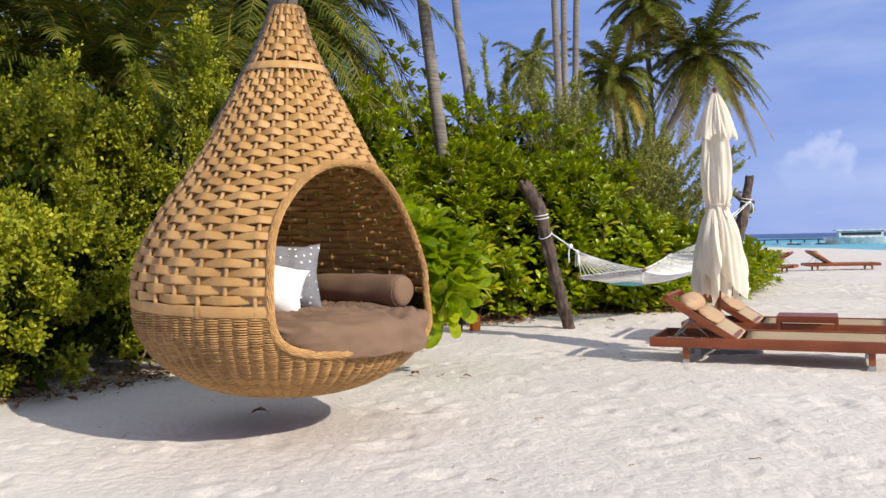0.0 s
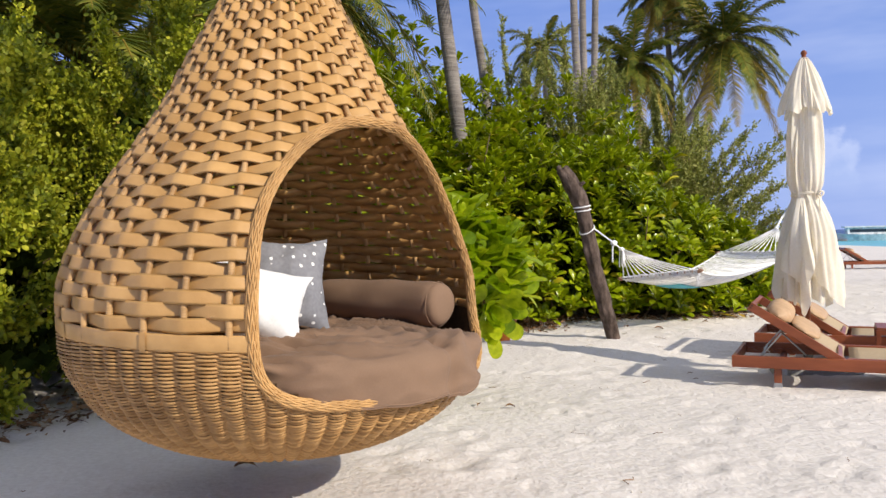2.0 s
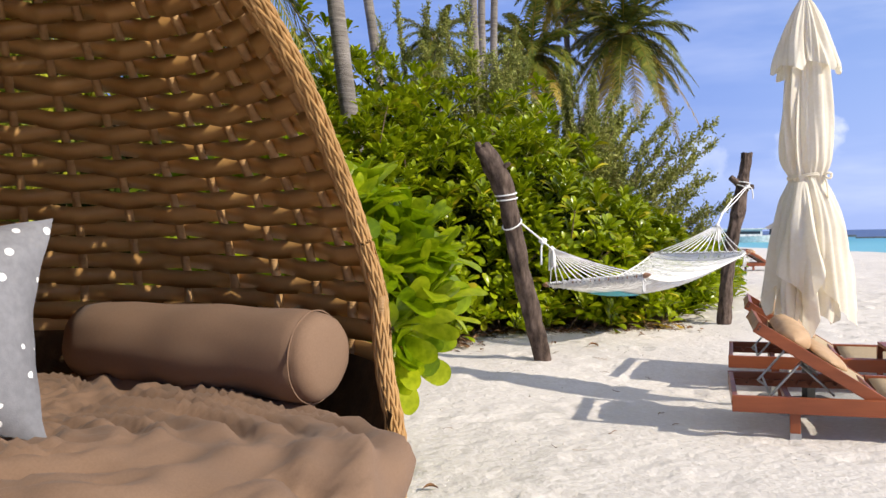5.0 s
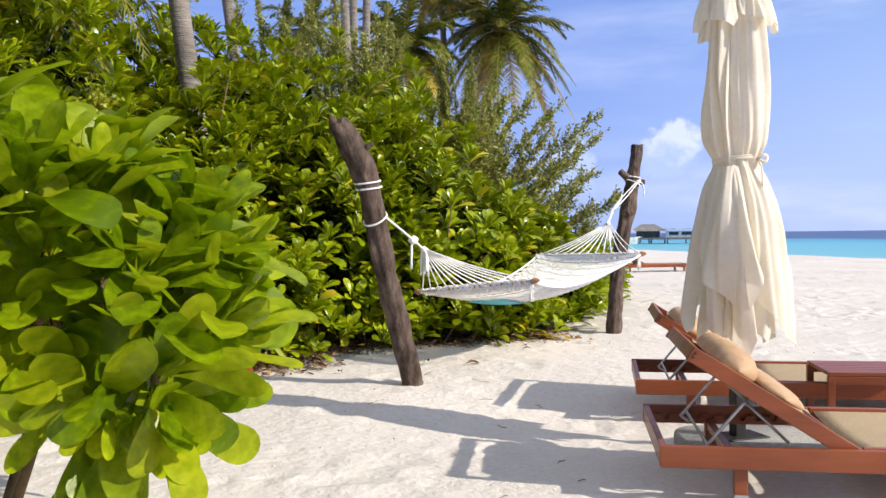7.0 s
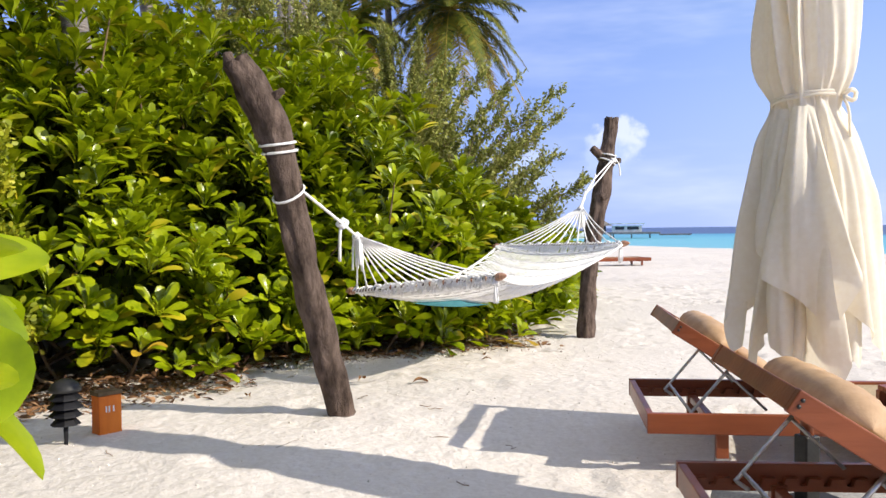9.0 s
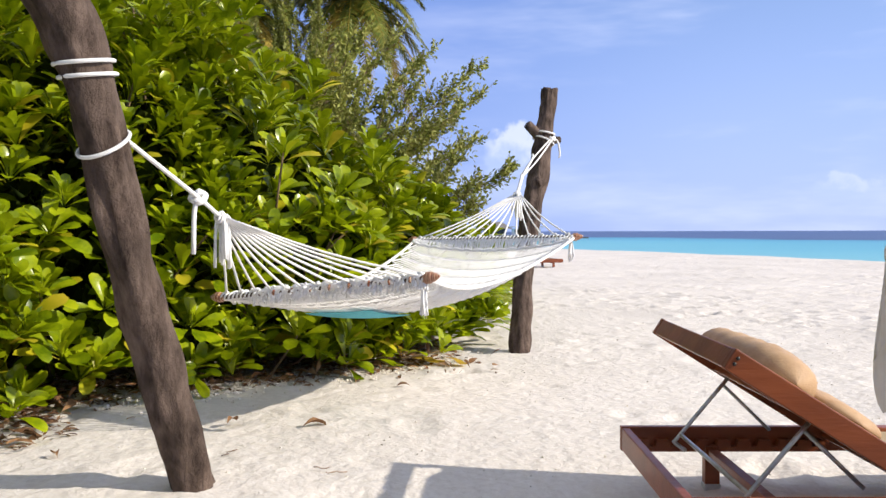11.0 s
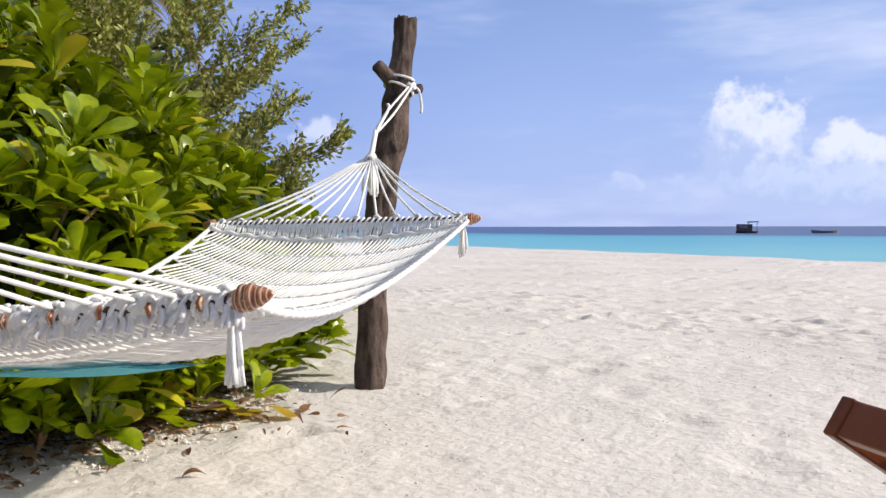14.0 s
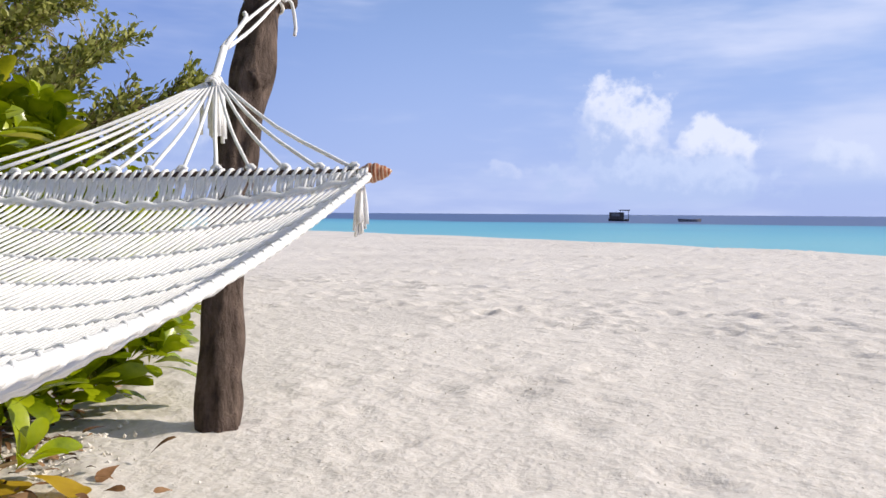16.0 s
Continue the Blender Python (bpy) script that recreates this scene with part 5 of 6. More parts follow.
# ---- plants ----
def leaf_shape(rows, width, fold, curl, tip=0.75, waist=1.9):
    """A leaf one long along +y, face up (+z), widest at tip, with a folded midrib: vertices and faces."""
    v, f = [(0, 0, 0)], []
    for i, t in enumerate(rows):
        w = width * (math.sin(math.pi * min(t / tip, 1) / 2) ** waist if t < tip else math.sqrt(max(0.0, 1 - ((t - tip) / (1 - tip)) ** 2)))
        z = curl * math.sin(t * math.pi * 0.9) - curl * 1.2 * t * t
        v += [(-w, t, z + fold * w), (0, t, z), (w, t, z + fold * w)]
    for i in range(len(rows) - 1):
        a, b = 1 + i * 3, 4 + i * 3
        f += [(a, a + 1, b + 1, b), (a + 1, a + 2, b + 2, b + 1)]
    f = [(0, 2, 1), (0, 3, 2)] + f
    v.append((0, 1.0, curl * math.sin(0.9 * math.pi) - curl * 1.2))
    e = 1 + (len(rows) - 1) * 3
    f += [(e, e + 1, len(v) - 1), (e + 1, e + 2, len(v) - 1)]
    return np.array(v, float), f


def place_leaves(shape, base, way, up, size, wide=1.0):
    """Copies of a leaf as one vertex and face list. base, way, up: (n, 3); size: (n,)."""
    v, f = shape
    way = way / (np.linalg.norm(way, axis=1)[:, None] + 1e-9)
    side = np.cross(way, up)
    side /= np.linalg.norm(side, axis=1)[:, None] + 1e-9
    nrm = np.cross(side, way)
    wide = np.broadcast_to(wide, size.shape)
    out = base[:, None] + size[:, None, None] * (v[None, :, 0:1] * side[:, None] * wide[:, None, None] + v[None, :, 1:2] * way[:, None] + v[None, :, 2:3] * nrm[:, None])
    n, k = len(base), len(v)
    faces = [tuple(i + o * k for i in q) for o in range(n) for q in f]
    return out.reshape(-1, 3), faces


# leaf green darkened to stand in for the shade inside the shrubs
SHADELEAF = material("green leaf darkened for shade in the shrub", (0.012, 0.02, 0.003), (0.045, 0.062, 0.006), 9, 0.8, 0.0, 60, 0.06, per_island=0.2)
BROAD = leaf_shape([0.3, 0.56, 0.78, 0.94], 0.182, 0.26, 0.08, 0.79)
BROAD_FINE = leaf_shape([0.12, 0.28, 0.45, 0.6, 0.74, 0.86, 0.94, 0.985], 0.20, 0.22, 0.12, 0.75)
ROUND = (np.array([(0, 0, 0), (-0.3, 0.35, 0.05), (-0.27, 0.8, 0.05), (0, 1, -0.02), (0.27, 0.8, 0.05), (0.3, 0.35, 0.05)]), [(0, 3, 2, 1), (0, 5, 4, 3)])
SMALL = (np.array([(0, 0, 0), (-0.25, 0.55, 0.06), (0, 1, -0.02), (0.25, 0.55, 0.06)]), [(0, 2, 1), (0, 3, 2)])


def rosettes(r, centre, axis, count, size, tilt_lo=18, tilt_hi=82):
    """Whorls of leaves: base, way, up and size arrays for every leaf of every whorl."""
    n = len(centre)
    axis = axis / np.linalg.norm(axis, axis=1)[:, None]
    ref = np.where(np.abs(axis[:, 2:3]) < 0.9, np.array([[0, 0, 1.0]]), np.array([[1.0, 0, 0]]))
    e1 = np.cross(axis, ref)
    e1 /= np.linalg.norm(e1, axis=1)[:, None]
    e2 = np.cross(axis, e1)
    k = np.arange(count)
    ang = k[None] * 2.4 + r.uniform(0, 6.28, (n, 1)) + r.normal(0, 0.2, (n, count))
    tilt = np.radians(tilt_lo + (tilt_hi - tilt_lo) * (k[None] / (count - 1)) ** 0.8 + r.normal(0, 8, (n, count)))
    rad = e1[:, None] * np.cos(ang)[..., None] + e2[:, None] * np.sin(ang)[..., None]
    way = axis[:, None] * np.cos(tilt)[..., None] + rad * np.sin(tilt)[..., None]
    up = axis[:, None] * np.sin(tilt)[..., None] - rad * np.cos(tilt)[..., None]
    base = centre[:, None] - axis[:, None] * (0.25 * (k / count) * size)[None, :, None] + rad * 0.01
    sz = size * (0.62 + 0.45 * (k[None] / count)) * r.uniform(0.8, 1.2, (n, count))
    return base.reshape(-1, 3), way.reshape(-1, 3), up.reshape(-1, 3), sz.reshape(-1)


def dome_points(r, n, cx, cy, rad, h, lump, seed, low=0.03, face=None):
    """Points and outward directions on a lumpy dome that stands on the ground."""
    pts, nrm = [], []
    while len(pts) < n:
        d = r.normal(size=3)
        d /= np.linalg.norm(d)
        if d[2] < -0.05:
            continue
        # most points turned away from face, the camera's side, are dropped
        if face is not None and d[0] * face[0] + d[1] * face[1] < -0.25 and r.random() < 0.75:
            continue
        k = 1 + lump * noise.noise(Vector((d[0] * 2.2 + seed, d[1] * 2.2, d[2] * 2.2))) + lump * 0.5 * noise.noise(Vector((d[0] * 5 + seed, d[1] * 5, d[2] * 5)))
        # fuller at the foot than an ellipsoid
        z = abs(d[2]) ** 0.85
        p = np.array([cx + d[0] * rad * k, cy + d[1] * rad * k, low + z * h * k])
        pts.append(p)
        nrm.append(np.array([d[0] * 0.75, d[1] * 0.75, d[2] * 0.75 + 0.95]))
    return np.array(pts), np.array(nrm)


# direction towards the camera, to which the shrubs' fuller side is fitted
CAMERAWARD = (0.25, -0.97)


def broad_bush(cx, cy, rad, h, n, seed, label, size=0.19, low=0.08, group="hedge"):
    r = np.random.default_rng(seed)
    root = thing("sea_lettuce_bush", label, "bush", (cx, cy, 0.0), group)
    n = round(n * 1.4)
    p, d = dome_points(r, n, cx, cy, rad, h, 0.34, seed * 3.7, low, CAMERAWARD)
    inner = r.random(n) < 0.35
    p[inner] = np.array([cx, cy, h * 0.35]) + (p[inner] - np.array([cx, cy, h * 0.35])) * r.uniform(0.72, 0.95, (inner.sum(), 1))
    b, w, u, s = rosettes(r, p, d + np.array([0, 0, 0.25]) + r.normal(0, 0.25, d.shape), 13, size * 1.27, 7, 66)
    wide = r.uniform(0.8, 1.2, len(s))
    old = (np.arange(len(s)) % 13 > 10) & (r.random(len(s)) < 0.3)
    for pick, mat, name in ((~old, LEAF, "foliage"), (old, OLDLEAF, "old_foliage")):
        v, f = place_leaves(BROAD, b[pick], w[pick], u[pick], s[pick], wide[pick])
        v[:, 2] = np.maximum(v[:, 2], 0.015)
        part(name, Geo().add(v, f), mat, root, "glossy green paddle leaves in whorls" if mat is LEAF else "yellowing lower leaves", kind="stuff")
    # loose leaves within, that close the crown; shade is put into their dark colour
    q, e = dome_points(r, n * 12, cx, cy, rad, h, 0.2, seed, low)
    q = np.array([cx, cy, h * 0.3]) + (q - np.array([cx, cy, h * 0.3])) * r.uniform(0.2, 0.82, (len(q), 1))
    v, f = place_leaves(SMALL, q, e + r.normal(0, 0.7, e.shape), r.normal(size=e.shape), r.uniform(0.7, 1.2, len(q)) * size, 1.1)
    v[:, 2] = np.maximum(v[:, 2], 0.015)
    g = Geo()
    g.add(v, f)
    part("shade_filler", g, SHADELEAF, root, kind="stuff")
    g = Geo()
    for k in range(max(6, n // 14)):
        t = p[r.integers(len(p))]
        o = np.array([cx + r.normal(0, rad * 0.3), cy + r.normal(0, rad * 0.3), -0.05])
        mid = (o + t) / 2 + np.array([r.normal(0, 0.1), r.normal(0, 0.1), -0.12 * h])
        tube(g, smooth_line([o, mid, t], 7), np.linspace(0.022, 0.007, 7), 6)
    part("branchwork", g, STEM, root, kind="stuff")
    return root


def twig_shrub(name, cx, cy, rad, h, n, seed, mat, label, leaf=0.045, reach=(), spray=26, base=0.0, up=0.45, group="shrubs", filler=0, tight=0.22):
    """A fine-leaved shrub: limbs from the foot, twigs off them, and small leaves along every twig."""
    r = np.random.default_rng(seed)
    root = thing(name, label, "shrub", (cx, cy, 0.0), group)
    limbs, g = [], Geo()
    tips, dirs = dome_points(r, n, cx, cy, rad, h, 0.45, seed * 1.3, 0.2, CAMERAWARD)
    keep = [noise.noise(Vector(((t[0] - cx) / rad * 2.1 + seed, (t[1] - cy) / rad * 2.1, t[2] / h * 2.6))) > -0.12 for t in tips]
    tips = [*tips[np.array(keep)], *[np.array(t) for t in reach]]
    for k, t in enumerate(tips):
        o = np.array([cx + r.normal(0, rad * 0.18), cy + r.normal(0, rad * 0.18), base])
        mid = o * 0.5 + t * 0.5 + np.array([r.normal(0, 0.12) * rad, r.normal(0, 0.12) * rad, 0.10 * h])
        line = smooth_line([o, mid, t], 12)
        limbs.append(line)
        if k % 3 == 0 or k >= n:
            tube(g, line, np.linspace(0.020, 0.004, 12), 5)
    part("branchwork", g, STEM, root, kind="stuff")
    bases, ways = [], []
    gt = Geo()
    for line in limbs:
        out = line[-1] - line[-4]
        out /= np.linalg.norm(out)
        for _ in range(spray):
            u = 1 - abs(r.normal(0, tight))
            u = min(max(u, 0.25), 1.0)
            i = u * 11
            a = line[int(i)] + (line[min(int(i) + 1, 11)] - line[int(i)]) * (i - int(i))
            d = out * 0.8 + r.normal(0, 0.55, 3) + np.array([0, 0, up * 0.5])
            d /= np.linalg.norm(d)
            ln = r.uniform(0.10, 0.30) * (h / 3) ** 0.5
            m = r.integers(6, 11)
            tt = np.linspace(0.1, 1, m)[:, None]
            bases.append(a + d * ln * tt + np.array([0, 0, 0.05]) * tt * tt)
            ways.append(d + r.normal(0, 0.75, (m, 3)))
    b, w = np.concatenate(bases), np.concatenate(ways)
    b[:, 2] = np.maximum(b[:, 2], 0.02)
    v, f = place_leaves(ROUND, b, w, r.normal(size=b.shape) + np.array([0, 0, 0.8]), r.uniform(0.7, 1.35, len(b)) * leaf)
    gt.add(v, f)
    part("foliage", gt, mat, root, kind="stuff")
    # added inner leaves whose dark colour imitates shade between the twigs
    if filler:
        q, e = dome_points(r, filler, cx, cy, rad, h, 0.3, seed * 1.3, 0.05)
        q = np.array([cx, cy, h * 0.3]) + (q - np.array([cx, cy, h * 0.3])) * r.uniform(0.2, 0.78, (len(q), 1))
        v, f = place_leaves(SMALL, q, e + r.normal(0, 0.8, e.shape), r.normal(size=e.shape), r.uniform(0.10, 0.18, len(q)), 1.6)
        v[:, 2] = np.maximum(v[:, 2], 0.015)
        part("shade_filler", Geo().add(v, f), SHADELEAF, root, kind="stuff")
    return root


OLDLEAF = material("yellowing sea lettuce leaf", (0.22, 0.24, 0.006), (0.46, 0.42, 0.012), 9, 0.42, 0.1, 60, 0.3, per_island=0.2, through=0.25, third=(0.58, 0.46, 0.03))
LIT = "dense sea lettuce bush with glossy green leaves at the sand's edge"
for k, (cx, cy, rad, h, n) in enumerate([(-1.5, 14.3, 1.5, 3.45, 230), (-0.1, 14.5, 1.5, 2.45, 310), (1.15, 15.0, 1.45, 2.65, 310), (2.35, 15.35, 1.45, 2.55, 270), (3.35, 15.55, 1.3, 1.8, 210),
                                         (4.25, 16.1, 1.15, 1.45, 170), (5.25, 17.6, 1.15, 1.25, 150), (6.15, 19.0, 1.1, 1.25, 120), (7.4, 21.5, 1.2, 1.3, 90)]):
    broad_bush(cx, cy, rad, h - 0.2, n, 20 + k, LIT, low=0.34 if k < 2 else 0.1)
for k, (cx, cy, rad, h, n) in enumerate([(-2.6, 17.6, 1.9, 5.0, 150), (-1.65, 16.6, 1.2, 4.2, 230), (-0.9, 18.5, 1.9, 4.9, 180), (0.2, 18.0, 1.5, 4.1, 190), (1.0, 17.5, 1.2, 3.4, 150), (1.3, 18.9, 1.8, 4.1, 180), (2.9, 17.7, 1.5, 3.2, 150)]):
    broad_bush(cx, cy, rad, h, n, 40 + k, "tall sea lettuce bush behind the hedge", 0.2)

OLIVE = "feathery shrub with small olive leaves on thin twigs"
def feathery_shrub(cx, cy, rad, h, n, seed, boughs=(), filler=0, spread=0.5, leaf=0.054):
    """An airy shrub: arching limbs, and long boughs (start, tip) that fork, with leafy twigs on their outer part."""
    r = np.random.default_rng(seed)
    root = thing("feathery_shrub", OLIVE, "shrub", (cx, cy, 0.0), "feathery shrubs")
    limbs, foot = [], np.array([cx, cy, -0.05])
    g, gt, bases, ways = Geo(), Geo(), [], []
    for _ in range(n):
        a, q, el = r.uniform(0, 2 * np.pi), r.uniform(0.25, 1.0) ** 0.6, r.uniform(0.25, 1.4)
        t = np.array([cx + rad * q * math.cos(el) * math.cos(a), cy + rad * q * math.cos(el) * math.sin(a), 0.35 + h * q * math.sin(el)])
        o = foot + np.array([r.normal(0, rad * 0.15), r.normal(0, rad * 0.15), 0])
        fork = o * 0.62 + t * 0.38 + np.array([0, 0, 0.16 * (t[2] - o[2])]) + r.normal(0, 0.06, 3)
        line = smooth_line([o, fork, fork * 0.45 + t * 0.55 + r.normal(0, 0.05, 3), t], 24)
        tube(g, line, np.linspace(0.014, 0.003, 24), 5)
        limbs.append((line, 0.32))
    for a, b in boughs:
        a, b = np.array(a, float), np.array(b, float)
        way = b - a
        line = smooth_line([foot, foot * 0.35 + a * 0.65 + np.array([0, 0, 0.1]), a, a + way * 0.5 + np.array([0, 0, -0.06]), b], 30)
        tube(g, line, np.linspace(0.022, 0.003, 30), 6)
        outer = line[13:]
        limbs.append((outer, 0.15))
        for k in range(13):
            u = 0.12 + 0.8 * (k + r.uniform(0, 1)) / 13
            p = outer[int(u * (len(outer) - 1))]
            d = way / np.linalg.norm(way) + r.normal(0, 0.16, 3) + np.array([0, 0, (0.42 if k % 2 else -0.30) * r.uniform(0.5, 1.2)])
            d /= np.linalg.norm(d)
            ln = r.uniform(0.4, 0.75) * (1.1 - 0.75 * u) * min(1.0, np.linalg.norm(way) / 1.9)
            sub = smooth_line([p, p + d * ln * 0.5 + np.array([0, 0, -0.01]), p + d * ln + np.array([0, 0, 0.03])], 10)
            tube(g, sub, np.linspace(0.007, 0.002, 10), 4)
            limbs.append((sub, 0.1))
    for line, start in limbs:
        size = np.linalg.norm(np.diff(line, axis=0), axis=1).sum()
        out = line[-1] - line[len(line) * 3 // 4]
        out /= np.linalg.norm(out)
        side = np.cross(out, (0, 0, 1.0))
        side /= np.linalg.norm(side) + 1e-6
        m1 = len(line) - 1
        for k in range(int(size * (1 - start) * (36 if start > 0.2 else 38)) + 2):
            u = r.uniform(start, 1.0) ** 0.85
            i = min(u * m1, m1 - 0.01)
            a = line[int(i)] + (line[int(i) + 1] - line[int(i)]) * (i - int(i))
            d = out * r.uniform(0.5, 1.0) + side * r.normal(0, spread) + np.array([0, 0, r.normal(0.08, 0.4)])
            d /= np.linalg.norm(d)
            ln = r.uniform(0.08, 0.24) * (1.15 - 0.4 * u)
            m = r.integers(5, 9)
            tt = np.linspace(0.05, 1, m)[:, None]
            p = a + d * ln * tt + np.array([0, 0, 0.03]) * tt * tt
            if k % 3 == 0:
                tube(gt, [a, p[-1]], 0.0028, 3, caps=False)
            bases.append(p)
            ways.append(d * 0.8 + r.normal(0, 0.6, (m, 3)))
    part("branchwork", g, STEM, root, kind="stuff")
    part("twigwork", gt, STEM, root, kind="stuff")
    b, w = np.concatenate(bases), np.concatenate(ways)
    b[:, 2] = np.maximum(b[:, 2], 0.02)
    v, f = place_leaves(SMALL, b, w, r.normal(size=b.shape) + np.array([0, 0, 0.8]), r.uniform(0.7, 1.35, len(b)) * leaf)
    part("foliage", Geo().add(v, f), TWIGLEAF, root, kind="stuff")
    # added darkened leaves that paint shade into the shrub's core
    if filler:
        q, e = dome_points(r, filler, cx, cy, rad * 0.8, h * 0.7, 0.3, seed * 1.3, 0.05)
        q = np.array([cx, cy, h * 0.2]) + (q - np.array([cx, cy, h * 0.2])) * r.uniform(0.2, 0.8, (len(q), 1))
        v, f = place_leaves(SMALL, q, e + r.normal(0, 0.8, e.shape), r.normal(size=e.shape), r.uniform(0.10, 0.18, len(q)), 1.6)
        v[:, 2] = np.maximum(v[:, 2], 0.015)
        part("shade_filler", Geo().add(v, f), SHADELEAF, root, kind="stuff")


feathery_shrub(3.9, 17.6, 1.25, 2.7, 170, 60, (), 600)
feathery_shrub(3.4, 17.1, 0.6, 1.6, 10, 61, [((4.0, 17.2, 1.55), (6.5, 17.8, 3.22)), ((4.2, 17.1, 1.5), (6.4, 17.7, 2.8)), ((4.2, 16.9, 1.25), (6.17, 17.46, 2.19)), ((4.6, 16.7, 1.1), (6.15, 16.6, 1.76)), ((3.8, 17.1, 1.75), (5.78, 17.9, 3.32)),
                                           ((3.6, 17.1, 1.8), (5.25, 17.7, 3.45)), ((3.5, 17.0, 1.8), (4.7, 17.4, 3.35)), ((4.2, 16.9, 1.3), (5.7, 17.1, 2.45)), ((4.3, 16.8, 1.1), (5.6, 16.8, 1.85)), ((4.5, 16.6, 0.9), (5.7, 16.5, 1.35)), ((3.4, 17.0, 1.7), (4.2, 17.3, 3.2)),
                                           ((4.0, 17.0, 1.4), (5.3, 17.3, 2.75)), ((4.1, 17.0, 1.2), (5.2, 16.9, 2.2)), ((4.2, 16.7, 0.9), (5.1, 16.5, 1.55))], 0, 0.35)
feathery_shrub(2.6, 19.6, 1.5, 4.6, 130, 62, [((2.4, 19.7, 3.6), (1.9, 20, 5.6)), ((2.5, 19.7, 3.8), (2.4, 20, 5.9)), ((2.9, 19.7, 3.6), (3.4, 20, 5.3)), ((2.2, 19.7, 3.4), (1.5, 20, 5.0))], 250)
feathery_shrub(4.9, 20.8, 1.7, 4.5, 150, 63, (), 400)
feathery_shrub(3.6, 21.6, 1.8, 5.2, 150, 64, (), 250)
feathery_shrub(1.4, 20.6, 1.1, 4.5, 70, 65, [((1.3, 20.6, 3.9), (1.1, 20.7, 6.3)), ((1.5, 20.6, 3.8), (1.75, 20.7, 6.0)), ((1.1, 20.6, 3.6), (0.75, 20.8, 5.6)), ((1.6, 20.6, 3.6), (2.1, 20.8, 5.5))], 150)
LIME = "rounded shrub with small yellow-green leaves behind the nest"
for k, (cx, cy, rad, h, n) in enumerate([(-4.15, 7.0, 0.9, 1.75, 110), (-4.3, 7.9, 1.35, 2.35, 170), (-3.3, 9.7, 1.35, 2.6, 170), (-5.6, 9.2, 1.7, 3.3, 170), (-2.3, 11.6, 1.4, 2.75, 150), (-4.2, 12.0, 1.9, 3.0, 150), (-0.7, 12.9, 0.6, 1.7, 60), (-6.8, 11.0, 2.2, 4.0, 150)]):
    twig_shrub("yellow_green_shrub", cx, cy, rad, h, n, 80 + k, LIMELEAF, LIME, 0.044, (), 74, up=0.8, group="shrubs behind the nest", filler=3600, tight=0.12)


def sprig(at, root_at, leaves, size, seed, yellow=0):
    """A low shoot that creeps out of the hedge over the sand."""
    r = np.random.default_rng(seed)
    root = thing("creeping_sprig", "low sea lettuce shoot with a yellow leaf on the sand", "plant", (*root_at[:2], 0.0), "creeping sprigs")
    a, b = np.array(root_at, float), np.array(at, float)
    g = Geo()
    tube(g, smooth_line([a, (a + b) / 2 + (0, 0, -0.03), b], 10), np.linspace(0.011, 0.007, 10), 7)
    part("stem", g, STEM, root)
    bb, w, u, s = rosettes(r, b[None], np.array([[0.35, -0.35, 0.85]]), leaves, size, 12, 72)
    for i in range(leaves):
        v, f = place_leaves(BROAD_FINE, bb[i : i + 1], w[i : i + 1], u[i : i + 1], s[i : i + 1])
        v[:, 2] = np.maximum(v[:, 2], 0.012)
        part("leaf", Geo().add(v, f), DEADLEAF if i >= leaves - yellow else LEAF, root)


DEADLEAF = material("yellow drying leaf", (0.36, 0.22, 0.02), (0.56, 0.38, 0.03), 5, 0.5, 0.0, 60, 0.3, per_island=0.2, through=0.3)
sprig((4.12, 14.36, 0.09), (3.45, 14.62, 0.03), 8, 0.24, 1, 1)
sprig((3.86, 14.46, 0.10), (3.4, 14.75, 0.05), 9, 0.32, 2, 2)
sprig((3.56, 14.5, 0.10), (3.2, 14.8, 0.05), 11, 0.34, 9)
sprig((6.2, 17.6, 0.06), (5.8, 17.9, 0.03), 9, 0.24, 10)
sprig((3.2, 14.45, 0.10), (3.0, 14.8, 0.05), 11, 0.34, 11)
sprig((3.45, 14.35, 0.20), (3.3, 14.8, 0.05), 10, 0.19, 3)
sprig((2.95, 14.05, 0.22), (2.9, 14.5, 0.05), 10, 0.19, 4)
sprig((1.12, 13.0, 0.17), (1.2, 13.5, 0.05), 10, 0.19, 5)
sprig((0.85, 13.0, 0.2), (0.9, 13.5, 0.05), 10, 0.2, 6)
sprig((0.62, 13.05, 0.34), (0.5, 13.5, 0.05), 11, 0.22, 7, 2)
sprig((4.85, 15.9, 0.2), (4.7, 16.3, 0.05), 10, 0.18, 8)


